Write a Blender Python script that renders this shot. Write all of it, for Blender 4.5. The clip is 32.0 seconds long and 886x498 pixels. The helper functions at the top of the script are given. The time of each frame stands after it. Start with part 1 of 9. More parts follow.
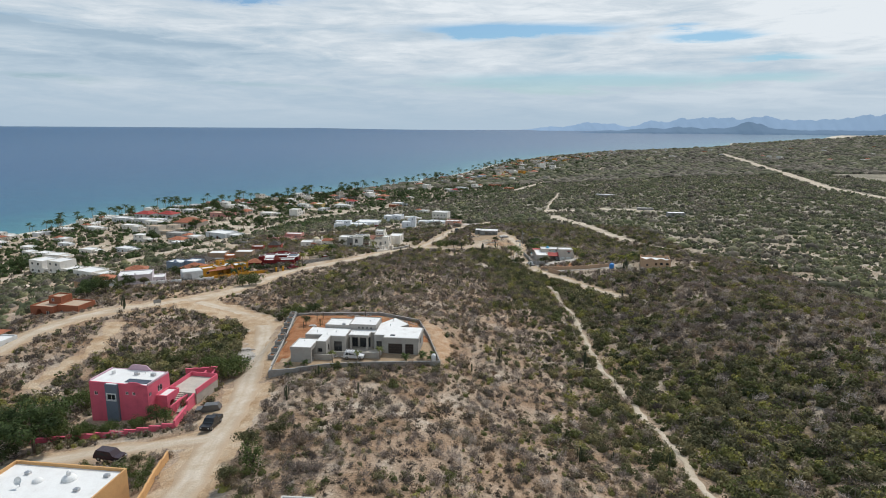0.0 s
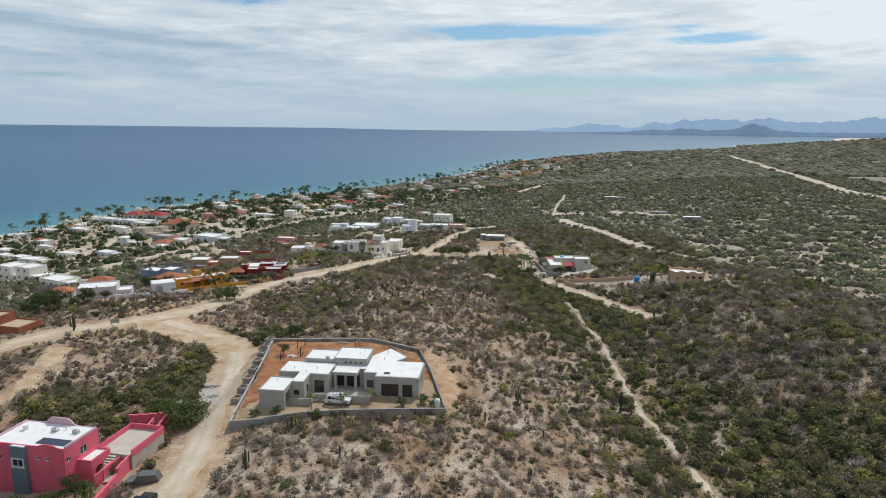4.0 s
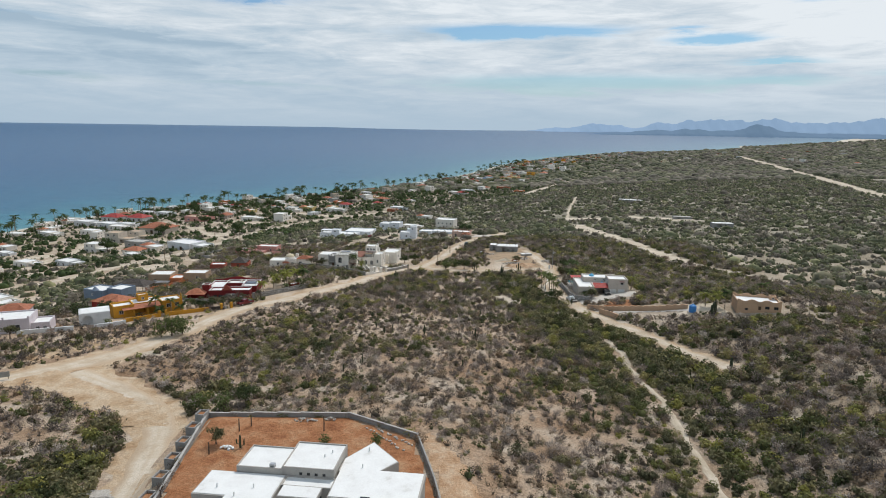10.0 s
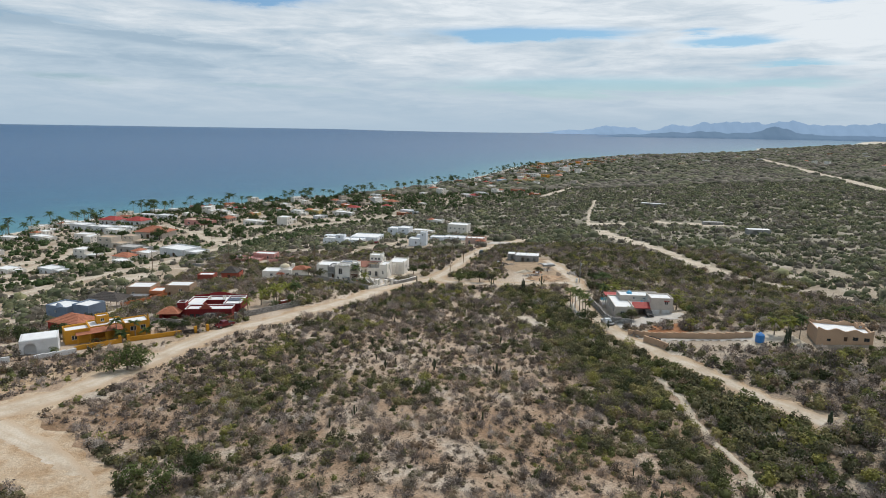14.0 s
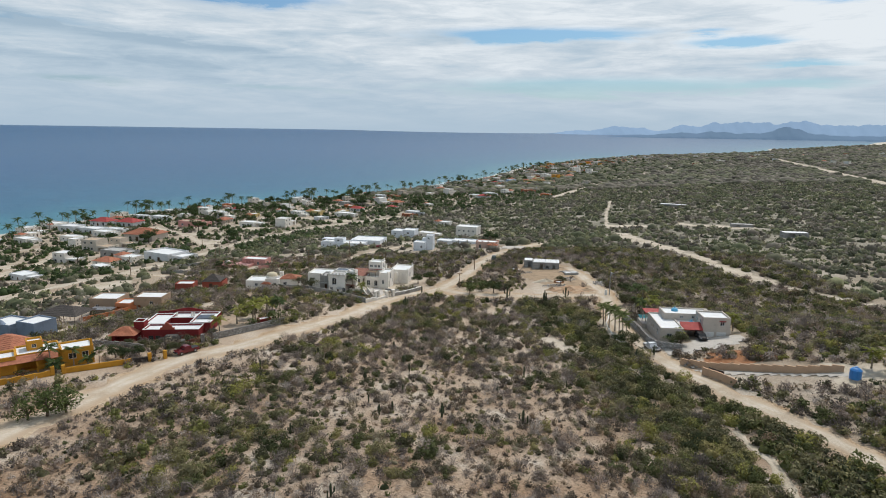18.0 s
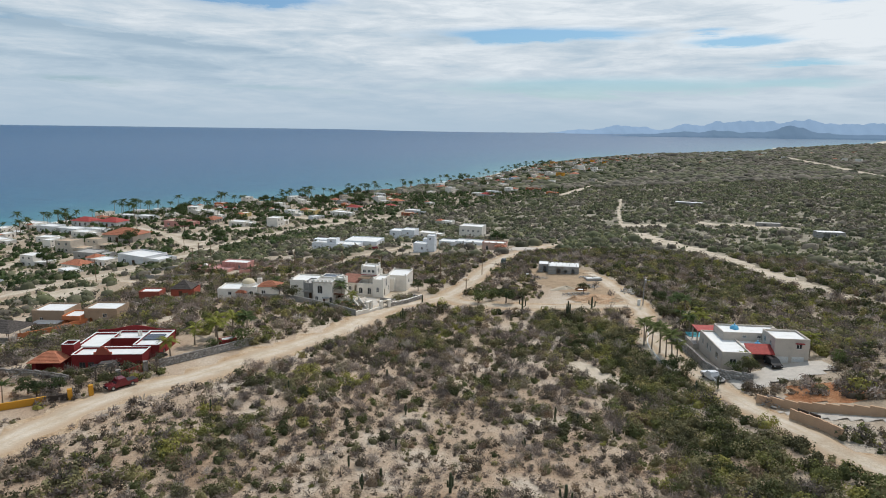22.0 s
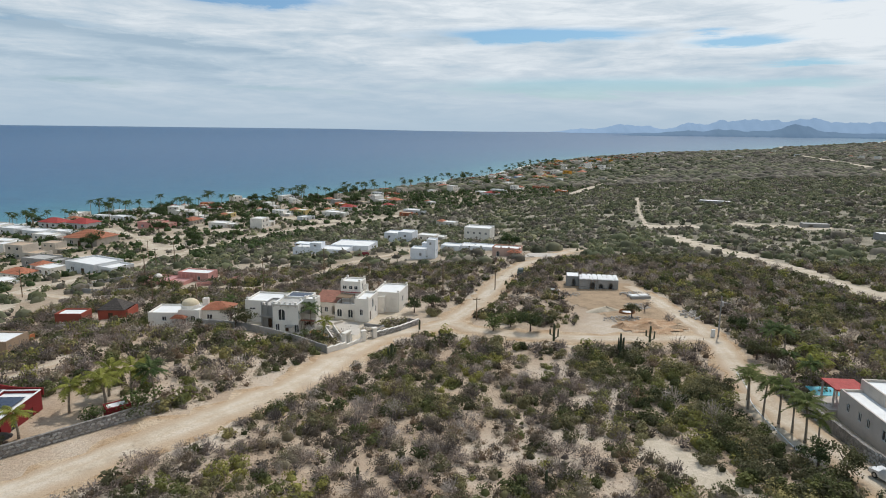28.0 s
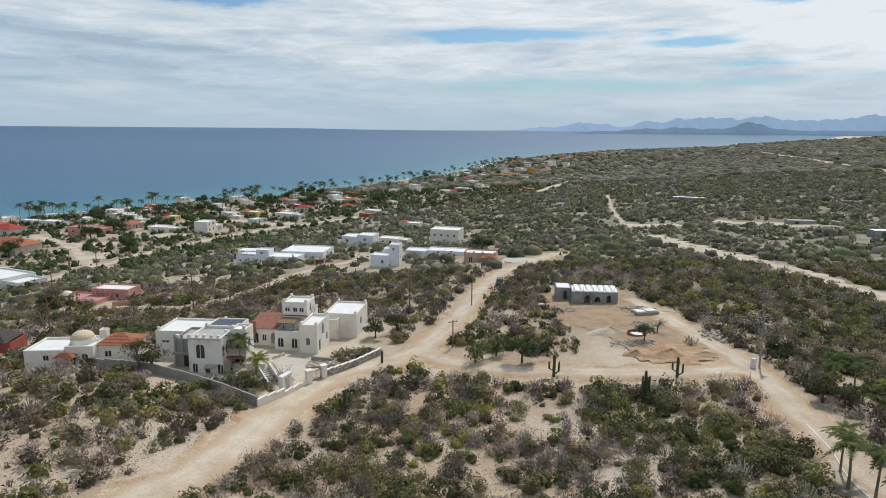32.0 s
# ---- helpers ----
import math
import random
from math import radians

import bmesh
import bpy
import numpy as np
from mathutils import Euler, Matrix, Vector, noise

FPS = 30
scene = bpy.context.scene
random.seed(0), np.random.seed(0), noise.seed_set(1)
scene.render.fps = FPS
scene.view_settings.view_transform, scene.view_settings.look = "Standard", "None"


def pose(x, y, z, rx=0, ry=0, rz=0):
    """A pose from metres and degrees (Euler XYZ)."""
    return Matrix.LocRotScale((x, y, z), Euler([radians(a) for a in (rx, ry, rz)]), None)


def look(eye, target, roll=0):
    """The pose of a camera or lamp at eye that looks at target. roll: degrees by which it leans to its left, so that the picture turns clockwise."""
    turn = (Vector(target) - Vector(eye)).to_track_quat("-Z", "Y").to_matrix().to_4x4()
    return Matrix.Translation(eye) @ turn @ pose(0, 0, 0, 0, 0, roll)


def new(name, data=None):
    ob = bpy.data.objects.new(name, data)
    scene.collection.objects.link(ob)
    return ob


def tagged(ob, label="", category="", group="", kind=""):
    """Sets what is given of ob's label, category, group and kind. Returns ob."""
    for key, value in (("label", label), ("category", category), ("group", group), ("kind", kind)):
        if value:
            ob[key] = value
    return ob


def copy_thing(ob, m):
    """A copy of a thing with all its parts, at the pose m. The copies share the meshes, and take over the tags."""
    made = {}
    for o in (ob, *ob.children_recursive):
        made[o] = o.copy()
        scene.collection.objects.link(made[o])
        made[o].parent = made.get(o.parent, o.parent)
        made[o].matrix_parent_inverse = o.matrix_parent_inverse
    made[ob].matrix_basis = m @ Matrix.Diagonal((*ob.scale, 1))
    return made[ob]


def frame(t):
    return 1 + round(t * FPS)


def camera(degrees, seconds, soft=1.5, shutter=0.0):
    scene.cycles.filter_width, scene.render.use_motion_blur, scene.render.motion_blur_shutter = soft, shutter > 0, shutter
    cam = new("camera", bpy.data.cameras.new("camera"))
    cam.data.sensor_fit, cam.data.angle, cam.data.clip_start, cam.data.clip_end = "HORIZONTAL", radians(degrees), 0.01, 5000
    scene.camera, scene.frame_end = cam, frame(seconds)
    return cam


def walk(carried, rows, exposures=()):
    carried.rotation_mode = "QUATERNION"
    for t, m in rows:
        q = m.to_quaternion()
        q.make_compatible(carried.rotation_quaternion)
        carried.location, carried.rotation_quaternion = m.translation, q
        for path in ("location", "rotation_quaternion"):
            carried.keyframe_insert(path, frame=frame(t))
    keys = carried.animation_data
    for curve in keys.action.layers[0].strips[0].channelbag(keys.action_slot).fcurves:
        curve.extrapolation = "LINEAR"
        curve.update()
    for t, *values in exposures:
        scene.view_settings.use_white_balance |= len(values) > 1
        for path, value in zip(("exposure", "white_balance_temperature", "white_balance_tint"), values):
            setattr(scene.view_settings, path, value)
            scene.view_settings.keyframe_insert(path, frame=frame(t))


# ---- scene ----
cam = camera(70.0, 32.0, soft=1.0)
PATH = [
    (0, (0.604, 0.038, 71.008), (0.601, 2.001, 70.625), 0.32),
    (1, (0.631, 6.274, 70.539), (0.625, 8.237, 70.156), 0.43),
    (2, (0.377, 13.23, 70.084), (0.371, 15.193, 69.702), 0.53),
    (3, (-0.035, 20.468, 69.545), (-0.04, 22.431, 69.163), 0.57),
    (3.5, (-0.332, 24.356, 69.199), (-0.337, 26.319, 68.818), 0.59),
    (5.5, (-1.058, 40.236, 67.905), (-1.062, 42.199, 67.524), 0.66),
    (6, (-1.037, 43.959, 67.714), (-1.043, 45.922, 67.331), 0.67),
    (7, (-1.25, 51.371, 67.164), (-1.257, 53.334, 66.782), 0.73),
    (8, (-1.451, 59.078, 66.684), (-1.46, 61.041, 66.302), 0.77),
    (9, (-1.714, 66.748, 66.293), (-1.725, 68.711, 65.912), 0.8),
    (10, (-2.187, 74.559, 65.769), (-2.195, 76.522, 65.388), 0.82),
    (11, (-2.332, 82.276, 65.2), (-2.345, 84.24, 64.82), 0.84),
    (12, (-2.563, 89.811, 64.634), (-2.583, 91.775, 64.256), 0.84),
    (13, (-3.021, 97.169, 63.918), (-3.05, 99.133, 63.541), 0.85),
    (14, (-3.03, 104.537, 62.967), (-3.074, 106.501, 62.593), 0.86),
    (14.5, (-3.194, 108.203, 62.601), (-3.242, 110.167, 62.227), 0.86),
    (16.5, (-3.614, 123.445, 60.767), (-3.679, 125.409, 60.396), 0.85),
    (17, (-3.846, 127.268, 60.413), (-3.91, 129.232, 60.042), 0.84),
    (18, (-4.338, 134.656, 59.108), (-4.404, 136.62, 58.737), 0.82),
    (19, (-4.65, 142.272, 57.888), (-4.717, 144.236, 57.517), 0.79),
    (20, (-5.049, 149.589, 56.768), (-5.118, 151.553, 56.397), 0.78),
    (21, (-5.585, 157.008, 55.569), (-5.655, 158.972, 55.197), 0.76),
    (22, (-6.229, 164.434, 54.253), (-6.298, 166.398, 53.882), 0.74),
    (23, (-6.389, 171.957, 53.009), (-6.462, 173.921, 52.638), 0.73),
    (24, (-6.025, 179.304, 51.764), (-6.107, 181.268, 51.394), 0.71),
    (25, (-5.785, 186.775, 50.499), (-5.875, 188.739, 50.131), 0.7),
    (25.5, (-5.999, 190.491, 49.956), (-6.091, 192.455, 49.589), 0.69),
    (27.5, (-7.915, 205.43, 48.511), (-7.989, 207.394, 48.14), 0.65),
    (28, (-8.338, 209.156, 48.097), (-8.411, 211.12, 47.727), 0.64),
    (29, (-8.992, 216.247, 47.261), (-9.063, 218.211, 46.891), 0.61),
    (30, (-9.471, 223.625, 46.322), (-9.543, 225.589, 45.951), 0.58),
    (30.5, (-9.614, 227.299, 45.937), (-9.682, 229.263, 45.566), 0.55),
    (31, (-9.752, 230.856, 45.525), (-9.799, 232.821, 45.155), 0.5),
    (31.5, (-9.985, 234.419, 45.173), (-9.993, 236.384, 44.802), 0.46),
    (32, (-10.286, 238.206, 44.814), (-10.24, 240.171, 44.443), 0.42),
]
walk(cam, [(t, look(eye, target, roll)) for t, eye, target, roll in PATH])

# ---- light ----
SUN_EL, SUN_AZ = 52.0, 25.0   # degrees; azimuth from +y towards +x
world = bpy.data.worlds.new("sky")
scene.world = world
world.use_nodes = True
wn, wl = world.node_tree.nodes, world.node_tree.links
wn.clear()


def nd(nodes, kind, **props):
    n = nodes.new(kind)
    for k, v in props.items():
        if k == "op":
            n.operation = v
        elif k == "blend":
            n.blend_type = v
        elif k == "dtype":
            n.data_type = v
        else:
            n.inputs[k.replace("_", " ")].default_value = v
    return n


def ramp(nodes, links, fac, stops):
    r = nodes.new("ShaderNodeValToRGB")
    el = r.color_ramp.elements
    while len(el) < len(stops):
        el.new(0.5)
    for e, (pos, c) in zip(el, stops):
        e.position = pos
        e.color = (*c, 1) if isinstance(c, tuple) else (c, c, c, 1)
    links.new(fac, r.inputs["Fac"])
    return r.outputs["Color"]


sky = wn.new("ShaderNodeTexSky")
sky.sky_type, sky.sun_disc = "NISHITA", False
sky.sun_elevation, sky.sun_rotation = radians(SUN_EL), radians(SUN_AZ)
sky.air_density, sky.dust_density, sky.ozone_density = 1.0, 1.2, 1.5
tc = wn.new("ShaderNodeTexCoord")
sep = wn.new("ShaderNodeSeparateXYZ")
wl.new(tc.outputs["Generated"], sep.inputs[0])
up = nd(wn, "ShaderNodeMath", op="MAXIMUM")
wl.new(sep.outputs["Z"], up.inputs[0])
up.inputs[1].default_value = 0.0
lift = nd(wn, "ShaderNodeMath", op="ADD")
wl.new(up.outputs[0], lift.inputs[0])
lift.inputs[1].default_value = 0.10
flat = wn.new("ShaderNodeCombineXYZ")
for axis in "XY":
    dv = nd(wn, "ShaderNodeMath", op="DIVIDE")
    wl.new(sep.outputs[axis], dv.inputs[0])
    wl.new(lift.outputs[0], dv.inputs[1])
    wl.new(dv.outputs[0], flat.inputs[axis])
mp = wn.new("ShaderNodeMapping")
mp.inputs["Scale"].default_value = (0.55, 0.95, 1)
mp.inputs["Rotation"].default_value = (0, 0, radians(-12))
mp.inputs["Location"].default_value = (2.3, 0.6, 0)
wl.new(flat.outputs[0], mp.inputs[0])
n1 = nd(wn, "ShaderNodeTexNoise", Scale=0.75, Detail=9.0, Roughness=0.56, Distortion=0.5)
wl.new(mp.outputs[0], n1.inputs["Vector"])


def calc(op, a, b=0.0, c=0.0):
    """One arithmetic step of the sky on sockets or numbers."""
    n = nd(wn, "ShaderNodeMath", op=op)
    for k, v in enumerate((a, b, c)):
        if isinstance(v, (int, float)):
            n.inputs[k].default_value = v
        else:
            wl.new(v, n.inputs[k])
    return n.outputs[0]


# bearing and height above the horizon, in degrees, waved a little so that no cloud edge is straight
bear = calc("MULTIPLY", calc("ARCTAN2", sep.outputs["X"], sep.outputs["Y"]), 57.296)
high = calc("MULTIPLY", calc("ARCSINE", sep.outputs["Z"]), 57.296)
streaks = wn.new("ShaderNodeCombineXYZ")
wl.new(calc("MULTIPLY", bear, 0.045), streaks.inputs["X"])
wl.new(calc("MULTIPLY", high, 0.30), streaks.inputs["Y"])
n3 = nd(wn, "ShaderNodeTexNoise", Scale=1.0, Detail=9.0, Roughness=0.62, Distortion=0.35)
wl.new(streaks.outputs[0], n3.inputs["Vector"])
n4 = nd(wn, "ShaderNodeTexNoise", Scale=3.6, Detail=8.0, Roughness=0.66, Distortion=0.5)
wl.new(streaks.outputs[0], n4.inputs["Vector"])
wisp = calc("SUBTRACT", n4.outputs["Fac"], 0.5)
bw = calc("MULTIPLY_ADD", calc("SUBTRACT", n3.outputs["Fac"], 0.5), 9.0, bear)
hw = calc("MULTIPLY_ADD", wisp, 1.3, high)
# openings between the cloud sheets: bearing, height, half width, half height, depth
GAPS = [(-18.0, 10.3, 6.5, 0.75, 1.15), (5.5, 8.0, 9.0, 0.62, 1.2), (22.0, 7.2, 4.2, 0.42, 1.0), (25.5, 5.4, 4.0, 0.28, 0.8), (11.0, 3.7, 13.0, 0.85, 0.95), (25.0, 3.9, 6.0, 0.45, 0.75),
        (-31.0, 3.5, 4.0, 0.30, 0.6), (-17.0, 3.3, 6.0, 0.25, 0.5), (29.5, 10.2, 2.5, 0.6, 1.0), (19.5, 8.0, 2.0, 0.3, 0.8), (-34.0, 7.6, 5.0, 0.25, 0.5), (36.0, 4.2, 5.0, 0.4, 0.6)]
gap = 0.0
for ga, ge, gw, gh, gd in GAPS:
    u, v = calc("DIVIDE", calc("SUBTRACT", bw, ga), gw), calc("DIVIDE", calc("SUBTRACT", hw, ge), gh)
    q = calc("ADD", calc("MULTIPLY", u, u), calc("MULTIPLY", v, v))
    gap = calc("MAXIMUM", gap, calc("MULTIPLY", calc("EXPONENT", calc("MULTIPLY", q, -1.0)), gd))
gap = calc("MULTIPLY_ADD", wisp, 1.1, gap)
near_cover = ramp(wn, wl, gap, [(0.18, 1.0), (0.42, 0.72), (0.80, 0.06)])
high_cover = ramp(wn, wl, n1.outputs["Fac"], [(0.435, 0.0), (0.49, 0.8), (0.55, 1.0)])
cover = wn.new("ShaderNodeMix")
wl.new(calc("MULTIPLY", calc("SUBTRACT", high, 12.5), 0.2), cover.inputs["Factor"])
wl.new(near_cover, cover.inputs["A"])
wl.new(high_cover, cover.inputs["B"])
# the cloud sheet: grey-blue undersides and bright tops, brighter towards the sun
body = calc("ADD", calc("MULTIPLY", n3.outputs["Fac"], 0.62), calc("MULTIPLY", n4.outputs["Fac"], 0.38))
body = calc("ADD", calc("MULTIPLY_ADD", bear, 0.0022, body), calc("MULTIPLY", calc("MINIMUM", high, 14.0), 0.0052))
# long grey streak low in the cloud
sv = calc("DIVIDE", calc("SUBTRACT", calc("MULTIPLY_ADD", calc("ADD", bear, 35.0), 0.075, hw), 7.3), 0.42)
body = calc("SUBTRACT", body, calc("MULTIPLY", calc("EXPONENT", calc("MULTIPLY", calc("MULTIPLY", sv, sv), -1.0)), calc("MULTIPLY", calc("MINIMUM", calc("MAXIMUM", calc("MULTIPLY", calc("ADD", bear, 4.0), -0.06), 0.0), 1.0), 0.10)))
shade = ramp(wn, wl, body, [(0.36, (0.485, 0.64, 0.785)), (0.45, (0.64, 0.78, 0.905)), (0.53, (0.81, 0.91, 1.0)), (0.62, (1.03, 1.10, 1.16))])
haze = ramp(wn, wl, up.outputs[0], [(0.0, 0.92), (0.035, 0.60), (0.10, 0.0)])
hz = wn.new("ShaderNodeMix")
hz.data_type = "RGBA"
wl.new(haze, hz.inputs["Factor"])
wl.new(shade, hz.inputs["A"])
hz.inputs["B"].default_value = (0.555, 0.705, 0.85, 1)
cv = nd(wn, "ShaderNodeMath", op="MAXIMUM")
wl.new(cover.outputs["Result"], cv.inputs[0])
wl.new(haze, cv.inputs[1])
blue = nd(wn, "ShaderNodeBackground", Strength=0.088)
clear = wn.new("ShaderNodeMix")
clear.data_type, clear.blend_type = "RGBA", "MULTIPLY"
clear.inputs["Factor"].default_value = 1.0
wl.new(sky.outputs[0], clear.inputs["A"])
clear.inputs["B"].default_value = (0.56, 0.83, 1.03, 1)
wl.new(clear.outputs["Result"], blue.inputs["Color"])
cloud = nd(wn, "ShaderNodeBackground", Strength=0.76)
wl.new(hz.outputs["Result"], cloud.inputs["Color"])
mixs = wn.new("ShaderNodeMixShader")
wl.new(cv.outputs[0], mixs.inputs[0])
wl.new(blue.outputs[0], mixs.inputs[1])
wl.new(cloud.outputs[0], mixs.inputs[2])
wo = wn.new("ShaderNodeOutputWorld")
wl.new(mixs.outputs[0], wo.inputs[0])

sun = new("sun", bpy.data.lights.new("sun", "SUN"))
sun.data.energy, sun.data.angle, sun.data.color = 3.1, radians(2.0), (1.0, 0.965, 0.91)
sd = Vector((math.sin(radians(SUN_AZ)) * math.cos(radians(SUN_EL)), math.cos(radians(SUN_AZ)) * math.cos(radians(SUN_EL)), math.sin(radians(SUN_EL))))
sun.matrix_world = look(sd * 300, (0, 0, 0))
scene.view_settings.exposure = 0.0


# ---- materials ----
def material(name, base, rough=0.8, metal=0.0, vary=0.25, size=1.0, bump=0.3, bump_size=0.1, tint=None, stops=None, rnd=0.0, spec=0.3, island=False):
    """A noisy surface: base colour varied at two scales, with relief."""
    m = bpy.data.materials.new(name)
    m.use_nodes = True
    n, l = m.node_tree.nodes, m.node_tree.links
    b = n["Principled BSDF"]
    b.inputs["Roughness"].default_value, b.inputs["Metallic"].default_value = rough, metal
    b.inputs["Specular IOR Level"].default_value = spec
    geo = n.new("ShaderNodeNewGeometry")
    big = nd(n, "ShaderNodeTexNoise", Scale=1.0 / size, Detail=6.0, Roughness=0.6)
    fine = nd(n, "ShaderNodeTexNoise", Scale=1.0 / bump_size, Detail=5.0, Roughness=0.65)
    l.new(geo.outputs["Position"], big.inputs["Vector"])
    l.new(geo.outputs["Position"], fine.inputs["Vector"])
    if stops:
        col = ramp(n, l, big.outputs["Fac"], stops)
    else:
        t = tint or tuple(c * (1 - vary) for c in base)
        col = ramp(n, l, big.outputs["Fac"], [(0.34, t), (0.62, base)])
    mx = n.new("ShaderNodeMix")
    mx.data_type, mx.blend_type = "RGBA", "MULTIPLY"
    mx.inputs["Factor"].default_value = 1.0
    l.new(col, mx.inputs["A"])
    l.new(ramp(n, l, fine.outputs["Fac"], [(0.3, 1 - vary), (0.7, 1 + vary * 0.4)]), mx.inputs["B"])
    out = mx.outputs["Result"]
    if rnd:
        hs = n.new("ShaderNodeHueSaturation")
        mr = n.new("ShaderNodeMapRange")
        if island:
            l.new(geo.outputs["Random Per Island"], mr.inputs["Value"])
        else:
            oi = n.new("ShaderNodeObjectInfo")
            l.new(oi.outputs["Random"], mr.inputs["Value"])
        mr.inputs["To Min"].default_value, mr.inputs["To Max"].default_value = 1 - rnd, 1 + rnd
        l.new(mr.outputs[0], hs.inputs["Value"])
        l.new(out, hs.inputs["Color"])
        out = hs.outputs["Color"]
    l.new(out, b.inputs["Base Color"])
    if bump:
        bp = nd(n, "ShaderNodeBump", Strength=bump, Distance=bump_size)
        l.new(fine.outputs["Fac"], bp.inputs["Height"])
        l.new(bp.outputs[0], b.inputs["Normal"])
    return m


def plain(name, base, rough=0.5, metal=0.0, spec=0.5):
    return material(name, base, rough, metal, vary=0.12, size=0.7, bump=0.05, bump_size=0.03, spec=spec)


M = {}
M["soil"] = material("desert_soil", (0.4, 0.3, 0.2), 0.95, size=9.0, bump=0.7, bump_size=0.4, vary=0.5, spec=0.1,
                     stops=[(0.30, (0.27, 0.17, 0.102)), (0.43, (0.355, 0.245, 0.163)), (0.54, (0.43, 0.325, 0.235)), (0.68, (0.53, 0.45, 0.36))])
M["road"] = material("dirt_road", (0.50, 0.40, 0.28), 0.95, size=5.0, bump=0.4, bump_size=0.4, vary=0.16, spec=0.1,
                     stops=[(0.32, (0.43, 0.34, 0.245)), (0.5, (0.52, 0.435, 0.335)), (0.68, (0.59, 0.515, 0.42))])
M["verge"] = material("tan_verge_soil", (0.4, 0.3, 0.2), 0.95, size=3.5, bump=0.7, bump_size=0.4, vary=0.28, spec=0.1,
                      stops=[(0.30, (0.36, 0.235, 0.135)), (0.46, (0.46, 0.33, 0.21)), (0.62, (0.53, 0.415, 0.295))])
M["dug"] = material("dug_sandy_earth", (0.4, 0.3, 0.2), 0.95, size=1.6, bump=0.8, bump_size=0.3, vary=0.3, spec=0.1,
                    stops=[(0.32, (0.36, 0.215, 0.12)), (0.5, (0.46, 0.30, 0.185)), (0.68, (0.52, 0.39, 0.27))])
M["sand"] = material("pale_sand", (0.55, 0.47, 0.36), 0.95, size=6.0, bump=0.4, bump_size=0.5, vary=0.15, spec=0.1,
                     stops=[(0.32, (0.40, 0.33, 0.24)), (0.6, (0.55, 0.47, 0.37))])
M["redearth"] = material("red_graded_earth", (0.38, 0.18, 0.09), 0.95, size=3.0, bump=0.8, bump_size=0.4, vary=0.3, spec=0.1,
                         stops=[(0.32, (0.25, 0.10, 0.045)), (0.5, (0.36, 0.165, 0.08)), (0.7, (0.43, 0.25, 0.14))])
M["yard"] = material("yard_dirt", (0.40, 0.29, 0.19), 0.95, size=2.5, bump=0.4, bump_size=0.3, vary=0.25, spec=0.1)
M["beach"] = material("beach_sand", (0.66, 0.60, 0.50), 0.95, size=20.0, bump=0.1, vary=0.1, spec=0.1)


# ---- land ----
COAST = [(-900, -500), (-620, 100), (-480, 420), (-409, 575), (-368, 765), (-242, 923), (-192, 965), (-87, 1130), (17, 1349), (85, 1552),
         (149, 1795), (303, 2093), (595, 2557), (886, 2762), (1254, 3071), (1559, 3452), (1997, 3705), (2390, 3814), (2800, 3900), (4600, 4150)]
SEA = -33.0


def line_distance(x, y, pts, signed=False):
    """Distance of points to a polyline; signed: positive to its right."""
    best, side = np.full(np.shape(x), 1e9), np.ones(np.shape(x))
    for (ax, ay), (bx, by) in zip(pts, pts[1:]):
        dx, dy = bx - ax, by - ay
        k = np.clip(((x - ax) * dx + (y - ay) * dy) / (dx * dx + dy * dy), 0, 1)
        px, py = x - ax - k * dx, y - ay - k * dy
        d = np.hypot(px, py)
        near = d < best
        best = np.where(near, d, best)
        side = np.where(near, np.where(dx * py - dy * px < 0, 1, -1), side)
    return best * side if signed else best


HILLS = [(x, y, 34) for x in (-110, -60, -10, 40, 90) for y in range(20, 321, 50)]
HILLS += [(x, y, 75) for x in (-170, 150) for y in (100, 240)]
HILLS += [(-120, 400, 60), (-50, 400, 60), (30, 400, 60), (110, 400, 60), (-60, 500, 60), (60, 500, 60)]
HILLS += [(-120, -20, 90), (20, -60, 90), (150, -20, 90), (-30, 600, 80)]
RISE = [-0.8, 1.4, 7.6, 9.3, 6.8, 1.3, -1.0, -0.1, 4.3, 1.6, 0.8, 2.0, 4.3, 8.3, 2.5, 9.3, 9.2, 10.1, 6.5, 3.4, -2.3, 3.9, -1.1, -3.8, -1.6, 1.6, 0.6, 6.1, -4.9, 3.3, 4.1, 8.3, 3.6, 9.7, -5.2, -2.4, 11.8, 9.5, 5.9, 6.4, -0.4, 7.3, 1.0, 5.0, 0.5, 7.4, 15.3, 8.0, -5.7]


def far_rise(x, y):
    return 90 * np.clip((np.hypot(x, y - 120) - 1800) / 3100, 0, 0.9725) ** 4


def ground(x, y):
    x, y = np.asarray(x, float), np.asarray(y, float)
    d = line_distance(x, y, COAST, True)
    z = np.interp(d, [-4000, -60, 0, 12, 60, 330, 470, 650, 1500, 6000], [-60, -40, -33, -31, -27, -12, -3, 3, 9, 16])
    for (hx, hy, s), a in zip(HILLS, RISE):
        z = z + a * np.exp(-((x - hx) ** 2 + (y - hy) ** 2) / (2 * s * s))
    # the levelled plot of the grey villa
    u = np.maximum(np.maximum(abs(x + 20.5) - 18.5, abs(y - 151.5) - 18.5), 0)
    w = np.clip(1 - u / 7, 0, 1)
    w = w * w * (3 - 2 * w)
    return z * (1 - w) + 18.55 * w + far_rise(x, y)


def gz(x, y):
    return float(ground(x, y))


